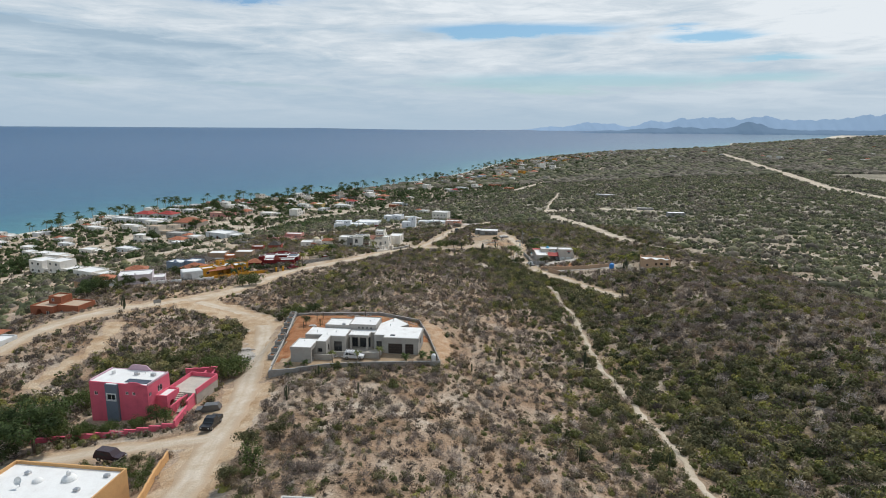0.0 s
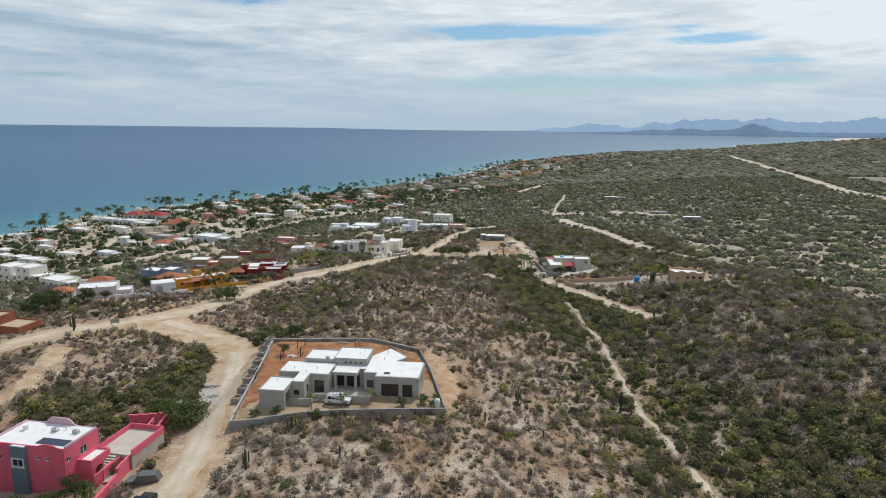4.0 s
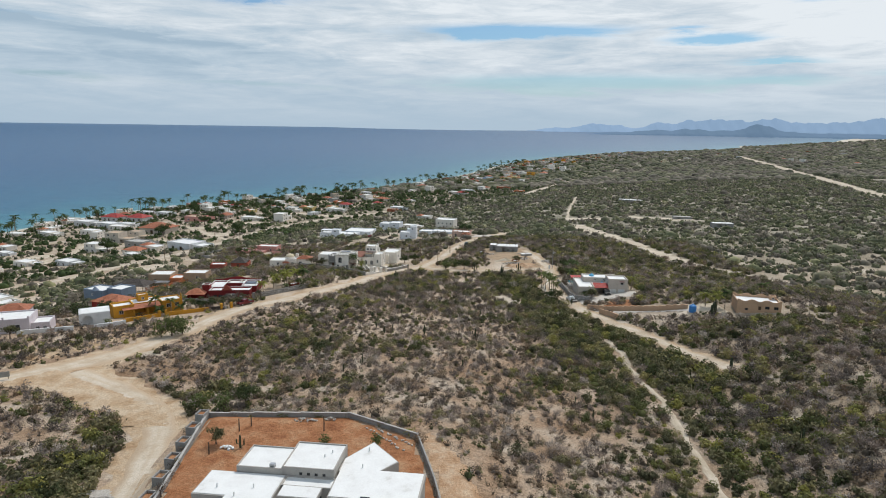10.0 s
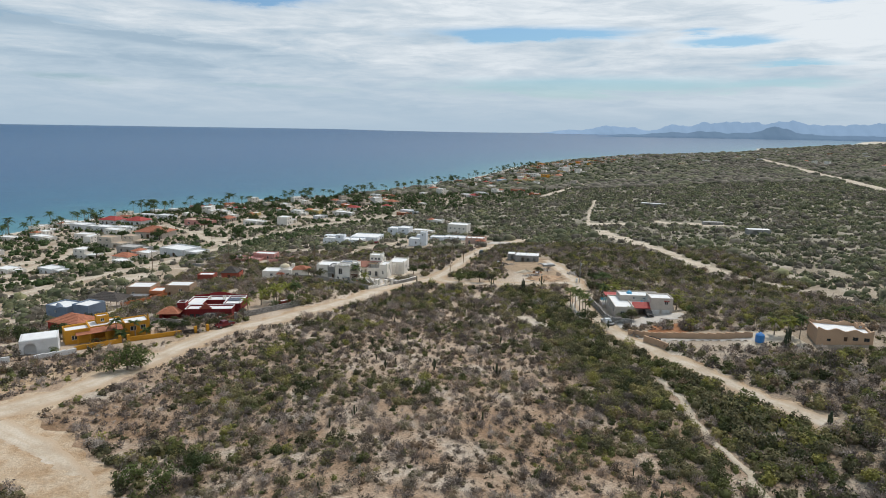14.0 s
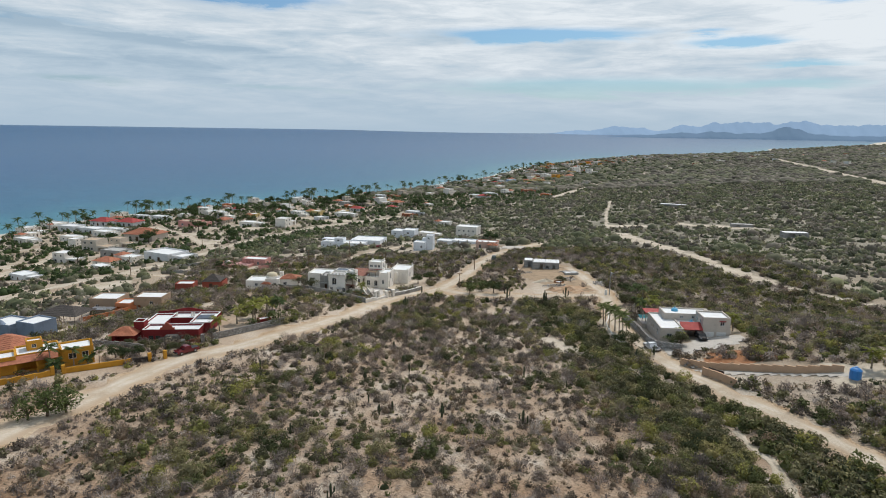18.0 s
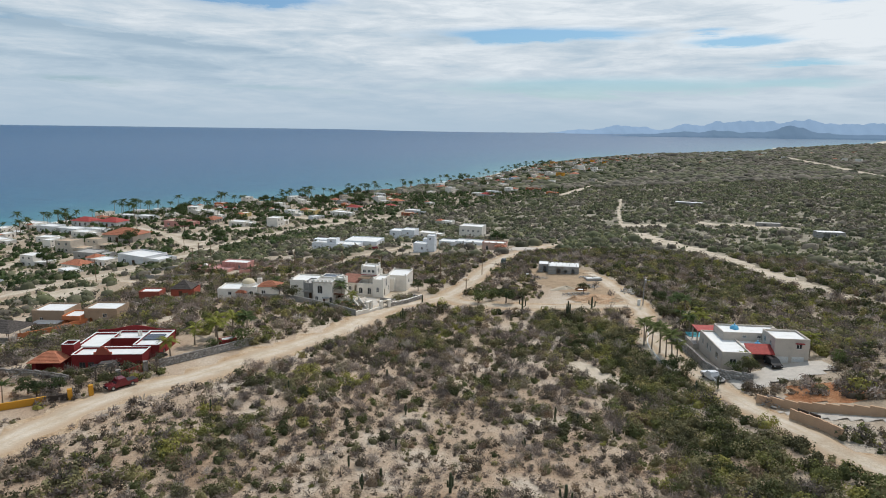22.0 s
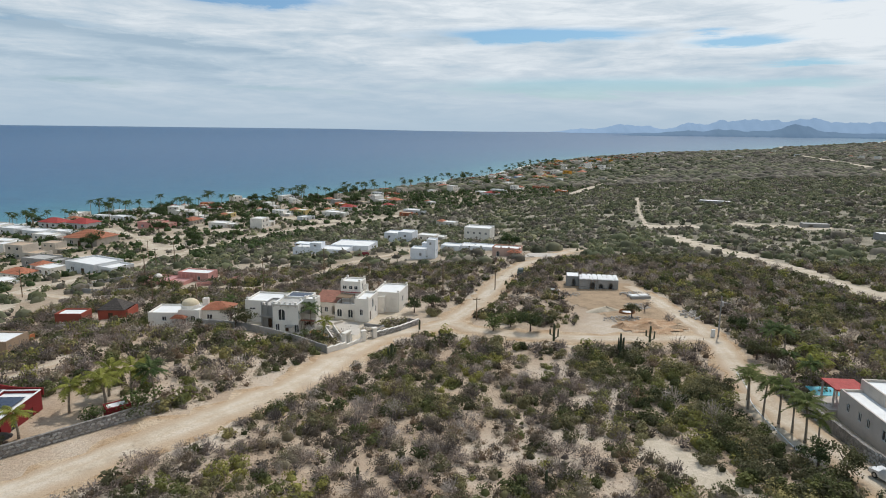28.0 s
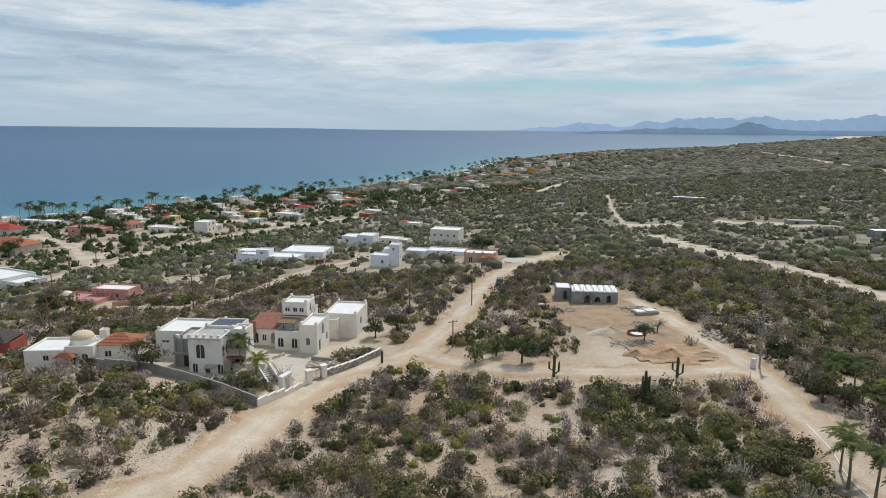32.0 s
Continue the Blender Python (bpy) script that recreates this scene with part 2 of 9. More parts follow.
def waves(x, y, seed, size, n=9):
    """Smooth random field of about unit spread."""
    r = np.random.RandomState(seed)
    v = np.zeros(np.shape(x))
    for _ in range(n):
        a, k, ph = r.uniform(0, 6.283), r.uniform(0.6, 1.8) * 6.283 / size, r.uniform(0, 6.283)
        v = v + np.sin((x * math.cos(a) + y * math.sin(a)) * k + ph)
    return v / math.sqrt(n / 2)


def mesh_from(name, verts, faces, mat, smooth=False, uniform=True):
    """A mesh from arrays: verts (n,3), faces (m,k)."""
    me = bpy.data.meshes.new(name)
    verts, faces = np.asarray(verts, np.float32), np.asarray(faces, np.int32)
    k = faces.shape[1]
    me.vertices.add(len(verts))
    me.vertices.foreach_set("co", verts.ravel())
    me.loops.add(faces.size)
    me.loops.foreach_set("vertex_index", faces.ravel())
    me.polygons.add(len(faces))
    me.polygons.foreach_set("loop_start", np.arange(0, faces.size, k, dtype=np.int32))
    if smooth:
        me.polygons.foreach_set("use_smooth", np.ones(len(faces), bool))
    me.update(calc_edges=True)
    if mat:
        me.materials.append(mat)
    return me


def steps(lo, a, b, hi, fine, grow=1.13):
    mid = list(np.arange(a, b + 0.01, fine))
    left, right, s = [], [], fine
    v = a
    while v > lo:
        s *= grow
        v -= s
        left.append(max(v, lo))
    v, s = b, fine
    while v < hi:
        s *= grow
        v += s
        right.append(min(v, hi))
    return np.array(left[::-1] + mid + right)


def sheet(name, xs, ys, height, mat):
    X, Y = np.meshgrid(xs, ys)
    Z = height(X, Y)
    nx, ny = len(xs), len(ys)
    i = (np.arange(ny - 1)[:, None] * nx + np.arange(nx - 1)[None]).ravel()
    return mesh_from(name, np.stack([X.ravel(), Y.ravel(), Z.ravel()], 1), np.stack([i, i + 1, i + nx + 1, i + nx], 1), mat, True), X, Y


XS, YS = steps(-3700, -200, 220, 4300, 2.5), steps(-1400, 20, 520, 4850, 2.5)

# the ground's vegetation litter grows thicker away from the ridge; an attribute carries the share
land_mesh, LX, LY = sheet("ground", XS, YS, ground, None)
gm = M["soil"]
gn, gl = gm.node_tree.nodes, gm.node_tree.links
land_mesh.materials.append(gm)
lit = land_mesh.attributes.new("litter", "FLOAT", "POINT")
dd = line_distance(LX, LY, COAST, True)
LIT = np.clip((LY - 330) / 250, 0, 1) * np.clip((dd - 25) / 60, 0, 1)
LIT = np.clip(LIT + 0.45 * np.clip((LX - 25) / 50, 0, 1), 0, 1) * (1 - 0.6 * np.clip((330 - dd) / 120, 0, 1) * np.clip((LY - 150) / 80, 0, 1))
lit.data.foreach_set("value", LIT.ravel().astype(np.float32))
shore = land_mesh.attributes.new("shore", "FLOAT", "POINT")
shore.data.foreach_set("value", np.clip(1 - (dd - 14) / 9, 0, 1).ravel().astype(np.float32))
pb = gn["Principled BSDF"]
src = pb.inputs["Base Color"].links[0].from_socket
at1, at2 = gn.new("ShaderNodeAttribute"), gn.new("ShaderNodeAttribute")
at1.attribute_name, at2.attribute_name = "litter", "shore"
gpos = gn.new("ShaderNodeNewGeometry")
pn = nd(gn, "ShaderNodeTexNoise", Scale=0.055, Detail=7.0, Roughness=0.62)
gl.new(gpos.outputs["Position"], pn.inputs["Vector"])
pr = nd(gn, "ShaderNodeMath", op="MULTIPLY")
gl.new(at1.outputs["Fac"], pr.inputs[0])
gl.new(ramp(gn, gl, pn.outputs["Fac"], [(0.36, 1.0), (0.62, 0.8), (0.72, 0.35)]), pr.inputs[1])
mA, mB = gn.new("ShaderNodeMix"), gn.new("ShaderNodeMix")
mA.data_type = mB.data_type = "RGBA"
gl.new(pr.outputs[0], mA.inputs["Factor"])
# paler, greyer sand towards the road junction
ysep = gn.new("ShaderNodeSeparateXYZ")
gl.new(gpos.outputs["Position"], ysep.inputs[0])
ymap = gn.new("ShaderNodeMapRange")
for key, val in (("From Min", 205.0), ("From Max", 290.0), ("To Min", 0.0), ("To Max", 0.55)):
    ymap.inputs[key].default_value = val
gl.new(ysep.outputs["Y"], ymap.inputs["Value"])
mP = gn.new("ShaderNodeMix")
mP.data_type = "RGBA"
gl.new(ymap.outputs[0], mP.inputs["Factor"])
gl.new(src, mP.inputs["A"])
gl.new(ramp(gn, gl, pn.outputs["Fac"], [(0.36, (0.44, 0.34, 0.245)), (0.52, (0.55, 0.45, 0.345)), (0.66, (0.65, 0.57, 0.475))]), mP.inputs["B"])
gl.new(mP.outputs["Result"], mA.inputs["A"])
gl.new(ramp(gn, gl, pn.outputs["Fac"], [(0.35, (0.155, 0.145, 0.105)), (0.65, (0.27, 0.245, 0.19))]), mA.inputs["B"])
gl.new(at2.outputs["Fac"], mB.inputs["Factor"])
gl.new(mA.outputs["Result"], mB.inputs["A"])
mB.inputs["B"].default_value = (0.66, 0.60, 0.50, 1)
gl.new(mB.outputs["Result"], pb.inputs["Base Color"])
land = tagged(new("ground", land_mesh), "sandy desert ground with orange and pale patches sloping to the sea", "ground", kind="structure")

# sea
sea_mat = bpy.data.materials.new("sea_water")
sea_mat.use_nodes = True
sn, sl = sea_mat.node_tree.nodes, sea_mat.node_tree.links
sb = sn["Principled BSDF"]
sb.inputs["Roughness"].default_value, sb.inputs["IOR"].default_value = 0.38, 1.33
sa = sn.new("ShaderNodeAttribute")
sa.attribute_name = "offshore"
gp = sn.new("ShaderNodeNewGeometry")
streak = sn.new("ShaderNodeMapping")
streak.inputs["Scale"].default_value = (0.0016, 0.006, 0.01)
streak.inputs["Rotation"].default_value = (0, 0, radians(28))
sl.new(gp.outputs["Position"], streak.inputs[0])
s1 = nd(sn, "ShaderNodeTexNoise", Scale=2.2, Detail=7.0, Roughness=0.6)
sl.new(streak.outputs[0], s1.inputs["Vector"])
ad = nd(sn, "ShaderNodeMath", op="MULTIPLY_ADD")
sl.new(s1.outputs["Fac"], ad.inputs[0])
ad.inputs[1].default_value = 0.10
sl.new(sa.outputs["Fac"], ad.inputs[2])
deep = ramp(sn, sl, ad.outputs[0], [(0.045, (0.42, 0.50, 0.50)), (0.052, (0.045, 0.19, 0.22)), (0.12, (0.024, 0.145, 0.20)), (0.22, (0.014, 0.105, 0.185)), (0.60, (0.011, 0.085, 0.175)), (1.0, (0.011, 0.077, 0.172))])
chop = sn.new("ShaderNodeMapping")
chop.inputs["Scale"].default_value = (0.012, 0.035, 0.02)
chop.inputs["Rotation"].default_value = (0, 0, radians(20))
sl.new(gp.outputs["Position"], chop.inputs[0])
s3 = nd(sn, "ShaderNodeTexNoise", Scale=1.6, Detail=10.0, Roughness=0.75)
sl.new(chop.outputs[0], s3.inputs["Vector"])
smix = sn.new("ShaderNodeMix")
smix.data_type, smix.blend_type = "RGBA", "MULTIPLY"
smix.inputs["Factor"].default_value = 1.0
sl.new(deep, smix.inputs["A"])
sl.new(ramp(sn, sl, s3.outputs["Fac"], [(0.34, (0.62, 0.72, 0.78)), (0.5, (0.96, 0.97, 0.98)), (0.68, (1.5, 1.3, 1.2))]), smix.inputs["B"])
sl.new(smix.outputs["Result"], sb.inputs["Base Color"])
s2 = nd(sn, "ShaderNodeTexNoise", Scale=0.22, Detail=4.0, Roughness=0.7)
sl.new(gp.outputs["Position"], s2.inputs["Vector"])
sbm = nd(sn, "ShaderNodeBump", Strength=0.5, Distance=1.2)
sl.new(s2.outputs["Fac"], sbm.inputs["Height"])
sl.new(sbm.outputs[0], sb.inputs["Normal"])
sea_mesh, SX, SY = sheet("sea", steps(-3700, -500, 300, 4300, 14, 1.1), steps(-1400, 300, 1700, 4850, 14, 1.1), lambda x, y: SEA + far_rise(x, y) + 0 * x, sea_mat)
off = sea_mesh.attributes.new("offshore", "FLOAT", "POINT")
off.data.foreach_set("value", np.clip(-line_distance(SX, SY, COAST, True) / 900, 0, 1).ravel().astype(np.float32))
tagged(new("water", sea_mesh), "calm blue sea turning turquoise towards the beach", "sea", kind="structure")

# far mountain ranges, their distance haze put into the colour
def range_mesh(name, dist, b0, b1, peaks, seed, mat, label, foot=6.0):
    """A ridge across the bay from bearing b0 to b1 (degrees): the envelope of (bearing, height, width) peaks with spurs and gullies."""
    n = 620
    b = np.linspace(b0, b1, n)
    r = np.random.RandomState(seed)
    h = np.full(n, foot)
    for pb_, ph, pw in peaks:
        d = np.abs((b - pb_) / pw)
        h = (h ** 4 + (ph * (0.45 * np.exp(-d ** 1.6) + 0.55 * np.clip(1 - d * 0.30, 0, 1))) ** 4) ** 0.25
    crag = sum(a * np.sin(b * k + r.uniform(0, 6.28)) for k, a in ((2.1, 0.03), (4.7, 0.025), (7.9, 0.02), (13.3, 0.012), (23, 0.006)))
    h = np.convolve(np.pad(h, 5, "edge"), np.ones(11) / 11, "valid") * (1 + crag) * np.clip((b - b0) / 3 + 0.25, 0, 1)
    br = np.radians(b)
    v, f = [], []
    rows = ((0.0, 0), (0.2, 18), (0.4, 38), (0.6, 58), (0.8, 78), (1.0, 100))
    for row, (k, out) in enumerate(rows):
        spur = (4 * np.sin(b * 5.3 + row * 0.9) + 2 * np.sin(b * 11.7 + row * 1.7)) if 0 < row < 5 else 0
        rr = dist + out + spur
        v.append(np.stack([-4 + rr * np.sin(br), 120 + rr * np.cos(br), 8 + 18 * min(k * 5, 1) + (h - 4) * k], 1))
    for row in range(len(rows) - 1):
        i = np.arange(n - 1) + row * n
        f.append(np.stack([i, i + 1, i + n + 1, i + n], 1))
    return tagged(new(name, mesh_from(name, np.concatenate(v), np.concatenate(f), mat, True)), label, "mountains", kind="structure")


# Blue base and steady emission stand in for the haze over the bay.
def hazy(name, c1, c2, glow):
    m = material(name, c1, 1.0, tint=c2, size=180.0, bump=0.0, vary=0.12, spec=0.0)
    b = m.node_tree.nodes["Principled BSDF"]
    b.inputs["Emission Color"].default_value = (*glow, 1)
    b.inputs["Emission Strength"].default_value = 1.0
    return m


range_mesh("backdrop", 4690, 0.5, 47, [(3.0, 18, 3), (9.8, 46, 2.2), (13.1, 82, 2.0), (15.0, 66, 1.4), (18.4, 94, 1.6), (20.6, 108, 1.4), (22.6, 122, 1.8), (24.4, 108, 1.6), (26.2, 116, 1.6), (27.4, 112, 1.4), (29.0, 96, 2.4), (31.5, 104, 2.4), (34.0, 128, 2.0), (35.4, 126, 1.6), (38.5, 104, 3), (43, 112, 4)], 5, hazy("far_range_haze", (0.09, 0.12, 0.17), (0.07, 0.10, 0.14), (0.225, 0.325, 0.455)), "mountain range across the bay, glowing blue for haze")
range_mesh("backdrop", 4560, 11.5, 47, [(14.5, 22, 2.0), (17.0, 34, 1.2), (18.4, 42, 1.1), (20.3, 50, 1.2), (21.6, 46, 1.2), (23.4, 44, 1.4), (25.8, 88, 1.1), (26.6, 66, 1.0), (28.4, 40, 1.6), (31.5, 34, 3), (36, 38, 4), (42, 36, 4)], 11, hazy("near_range_haze", (0.06, 0.08, 0.11), (0.05, 0.07, 0.09), (0.115, 0.18, 0.265)), "darker foothills below the far range, glowing blue for haze")

# ---- roads ----
def smooth_line(pts, step=1.5):
    """Points along a Catmull-Rom curve through pts."""
    p = [Vector((*q, 0)) for q in pts]
    p = [2 * p[0] - p[1]] + p + [2 * p[-1] - p[-2]]
    out = []
    for a, b, c, d in zip(p, p[1:], p[2:], p[3:]):
        n = max(2, int((c - b).length / step))
        for k in range(n):
            t = k / n
            out.append(0.5 * (2 * b + (c - a) * t + (2 * a - 5 * b + 4 * c - d) * t * t + (3 * b - a - 3 * c + d) * t ** 3))
    return [(q.x, q.y) for q in out] + [pts[-1]]


ROADS = []


def tracked(m, verge):
    """Packed pale wheel tracks down the middle, loose verge soil at the sides."""
    n, l = m.node_tree.nodes, m.node_tree.links
    b = n["Principled BSDF"]
    src = b.inputs["Base Color"].links[0].from_socket
    at, geo = n.new("ShaderNodeAttribute"), n.new("ShaderNodeNewGeometry")
    at.attribute_name = "across"
    ns = nd(n, "ShaderNodeTexNoise", Scale=0.22, Detail=4.0)
    l.new(geo.outputs["Position"], ns.inputs["Vector"])
    ab = nd(n, "ShaderNodeMath", op="ABSOLUTE")
    l.new(at.outputs["Fac"], ab.inputs[0])
    ma = nd(n, "ShaderNodeMath", op="MULTIPLY_ADD")
    l.new(ns.outputs["Fac"], ma.inputs[0])
    ma.inputs[1].default_value = 0.55
    l.new(ab.outputs[0], ma.inputs[2])
    fac = ramp(n, l, ma.outputs[0], [(0.22, 0.45), (0.42, 0.0), (0.62, 0.05), (0.78, 0.55), (1.05, 1.0)])
    mx = n.new("ShaderNodeMix")
    mx.data_type = "RGBA"
    l.new(fac, mx.inputs["Factor"])
    l.new(src, mx.inputs["A"])
    mx.inputs["B"].default_value = (*verge, 1)
    l.new(mx.outputs["Result"], b.inputs["Base Color"])


tracked(M["road"], (0.43, 0.325, 0.225))


def road(pts, width, mat="road", label="graded dirt road with wheel tracks", lift=0.14, name="road", rough=0.8, step=1.5, clear=None):
    line = np.array(smooth_line(pts, step))
    ROADS.append((pts, clear or width))
    d = np.gradient(line, axis=0)
    d /= np.linalg.norm(d, axis=1)[:, None] + 1e-9
    nrm = np.stack([-d[:, 1], d[:, 0]], 1)
    r = np.random.RandomState(int(abs(line[0, 0] * 7 + line[0, 1] * 13)) % 9999)
    s = np.arange(len(line)) * step
    ww = []
    for sd_ in (0, 1):
        e = sum(np.sin(s * 6.283 / L + r.uniform(0, 6.28)) for L in (7, 13, 29)) * rough * 0.35 + r.uniform(-0.3, 0.3, len(s)) * rough
        ww.append(width / 2 + e)
    cols = np.linspace(-1, 1, 9)
    v = []
    for c in cols:
        half = ww[0] if c < 0 else ww[1]
        q = line + nrm * (c * half)[:, None]
        edge = 1 - abs(c) ** 6
        rut = -0.05 * math.exp(-((abs(c) - 0.45) / 0.12) ** 2)
        v.append(np.stack([q[:, 0], q[:, 1], ground(q[:, 0], q[:, 1]) + lift * edge + rut - 0.12 * (1 - edge)], 1))
    n = len(line)
    V = np.stack(v, 1).reshape(-1, 3)
    i = (np.arange(n - 1)[:, None] * 9 + np.arange(8)[None]).ravel()
    me = mesh_from(name, V, np.stack([i, i + 1, i + 10, i + 9], 1), M[mat], True)
    at = me.attributes.new("across", "FLOAT", "POINT")
    at.data.foreach_set("value", np.tile(cols, n).astype(np.float32))
    return tagged(new(name, me), label, "road", kind="structure")


MAIN = [(-112, 140), (-110, 162), (-104, 176), (-96, 187), (-86, 198), (-77, 214), (-72, 230), (-68, 246), (-63, 260), (-55, 268), (-45, 283), (-34, 306), (-31, 322), (-25, 340), (-15, 349), (-10, 358), (-5, 370), (1, 391), (11, 418), (23, 437), (36, 458)]
ENTRY = [(-31, 40), (-33, 62), (-35, 80), (-37, 96), (-38, 108), (-43, 138), (-47, 160), (-51, 175), (-58, 186), (-68, 194), (-80, 200)]
RIGHT = [(36, 380), (38.5, 369), (40, 353), (41, 339), (40, 324), (37.5, 308), (36.5, 295), (38, 277), (39.5, 265), (44, 251), (50, 235), (55, 221), (61, 207)]
CROSS = [(-12, 352), (-4, 344), (9, 337), (27, 332), (39, 331)]
WASH = [(40.5, 232), (41, 218), (40.5, 207), (41.5, 196), (41, 178), (39.8, 160), (41, 141), (42, 124), (43, 110), (42, 94), (40, 70)]
SANDY = [(90, 520), (91, 498), (93, 475), (97, 440), (101, 412), (104, 390), (112, 373), (121, 360), (131, 343), (140, 322)]
GULLY = [(20, 316), (27, 296), (30, 276), (34.5, 256), (39, 240), (46, 222), (53, 206)]
COASTRD = [(96, 840), (104, 865), (146, 963), (231, 1134), (302, 1266), (457, 1484), (640, 1700)]
ALLEY = [(-150, 175), (-128, 215), (-100, 262), (-89, 284), (-84, 302), (-76, 318)]
road(MAIN, 7.0)
road(ENTRY, 6.6)
road(MAIN, 11.0, "verge", "loose tan verge along the dirt road", lift=0.05, rough=2.6, clear=8.6)
road(ENTRY, 13.0, "verge", "loose tan verge along the dirt road", lift=0.05, rough=2.6, clear=10.5)
road(RIGHT[:8], 9.0, "verge", "loose tan verge along the side road", lift=0.05, rough=1.8, clear=7.0)
road(RIGHT[:8], 5.8)
road(RIGHT[7:], 7.0, "verge", "loose tan verge along the narrow road", lift=0.05, rough=1.8, clear=5.2)
road(RIGHT[7:], 4.6)
road(CROSS, 10.5, "verge", "loose tan verge along the cross road", lift=0.05, rough=1.8, clear=13.0)
road(CROSS, 5.8)
road(WASH, 1.6, "sand", "narrow sandy wash trail between shrubs", name="road", rough=0.9, clear=1.5)
road(SANDY[:7], 13.0, "sand", "pale dry sandy wash through the scrub", rough=3.6, clear=10)
road(SANDY[6:], 5.0, "sand", "narrow end of the dry sandy wash", rough=2.2, clear=4)
road([(88, 566), (98, 558), (108, 556), (118, 556)], 17, "sand", "open sandy clearing at the head of the wash", rough=3.0)
road([(92, 562), (104, 620), (112, 655), (126, 710), (141, 770)], 2.4, "sand", "pale track running inland through the scrub", rough=1.2, clear=2.4)
road([(770, 1800), (630, 1333), (506, 927), (445, 740), (430, 600), (440, 480)], 16, "sand", "broad pale sandy wash far off", rough=4, step=6, lift=0.6)
road(COASTRD, 9, "sand", "pale dirt road behind the shore village", rough=1.5, step=4, lift=0.4)
STREET = [(-260, 306), (-228, 326), (-200, 345), (-184, 360), (-175, 388), (-165, 408), (-157, 427), (-153, 452), (-152, 480), (-151, 511), (-149, 543), (-141, 569), (-133, 595), (-122, 620), (-97, 650), (-60, 690)]
LANE = [(-162, 412), (-132, 394), (-113, 389), (-95, 400), (-79, 397), (-69, 398), (-61, 411), (-57, 426), (-50, 444), (-37, 464), (-26, 485), (-22, 545), (0, 560), (20, 579), (55, 602)]
road(STREET, 7.5, "sand", "pale dirt street through the village", rough=1.8, step=2)
road(LANE, 5, "road", "dirt lane between village houses", rough=1.0)
road([(-260, 395), (-240, 421), (-245, 456), (-248, 485), (-262, 520)], 7, "sand", "pale dirt side street towards the beach", rough=1.5)
road([(-151, 500), (-190, 560), (-225, 604), (-262, 640)], 6, "sand", "pale dirt track towards the beach", rough=1.5)
road([(-210, 460), (-170, 470), (-150, 480), (-143, 500)], 6, "sand", "pale dirt side street", rough=1.2)
road([(-93.1, 173.3), (-88.7, 160.2), (-88.3, 146.3), (-89.1, 136.3), (-89.0, 129.0)], 5.5, "verge", "bare tan strip between rows of shrubs", lift=0.05, rough=2.4, clear=4.5)
road(ALLEY, 5, "road", "dirt lane behind the houses")
road([(-118, 296), (-111, 310), (-107, 321), (-104, 334), (-102, 347)], 4.5, "road", "pale dirt lane below the adobe house")


# ---- scrub ----
YARDS = []         # plan outlines kept clear of scrub
PADS = []          # (x, y, half width, half depth, turn) kept clear of scrub


def in_pad(x, y, grow=0.0):
    hit = np.zeros(np.shape(x), bool)
    for px, py, w, d, a in PADS:
        c, s = math.cos(radians(a)), math.sin(radians(a))
        u, v = (x - px) * c + (y - py) * s, -(x - px) * s + (y - py) * c
        hit |= (abs(u) < w + grow) & (abs(v) < d + grow)
    for poly in YARDS:
        c = np.zeros(np.shape(x), bool)
        for (ax, ay), (bx, by) in zip(poly, poly[1:] + poly[:1]):
            if ay != by:
                c ^= ((ay > y) != (by > y)) & (x < (bx - ax) * (y - ay) / (by - ay) + ax)
        hit |= c
    return hit


def clear_of_roads(x, y, extra=0.0):
    ok = np.ones(np.shape(x), bool)
    for pts, width in ROADS:
        ok &= line_distance(x, y, pts) > width / 2 + extra
    return ok


def leaf_cloud(rs, n, k, radius, height, z0, leaf, squash=1.0):
    """n shrubs of k leaf sprays: offsets (n,k,3,3) of triangle corners about each shrub's foot."""
    d = rs.normal(size=(n, k, 3))
    d[..., 2] = abs(d[..., 2]) * 0.9
    d /= np.linalg.norm(d, axis=2, keepdims=True)
    lump = 1 + 0.30 * np.sin(d[..., 0] * 5 + rs.uniform(0, 6, (n, 1))) * np.sin(d[..., 1] * 5 + rs.uniform(0, 6, (n, 1)))
    rad = rs.uniform(0.35, 1.0, (n, k)) ** 0.55 * lump
    c = d * rad[..., None]
    c[..., 0] *= radius[:, None]
    c[..., 1] *= radius[:, None]
    c[..., 2] = c[..., 2] * height[:, None] + z0
    out = d * (1 / np.array([1.0, 1.0, 0.75])) + 0.42 * rs.normal(size=(n, k, 3))
    out /= np.linalg.norm(out, axis=2, keepdims=True)
    a = np.cross(out, rs.normal(size=(n, k, 3)))
    a /= np.linalg.norm(a, axis=2, keepdims=True)
    b = np.cross(out, a)
    sz = leaf * rs.uniform(0.6, 1.4, (n, k, 1)) * np.clip(radius[:, None, None], 0.5, 1.6) ** 0.5
    return np.stack([c + a * sz, c - a * sz * 0.6 + b * sz * 0.8, c - a * sz * 0.6 - b * sz * 0.8], 2)


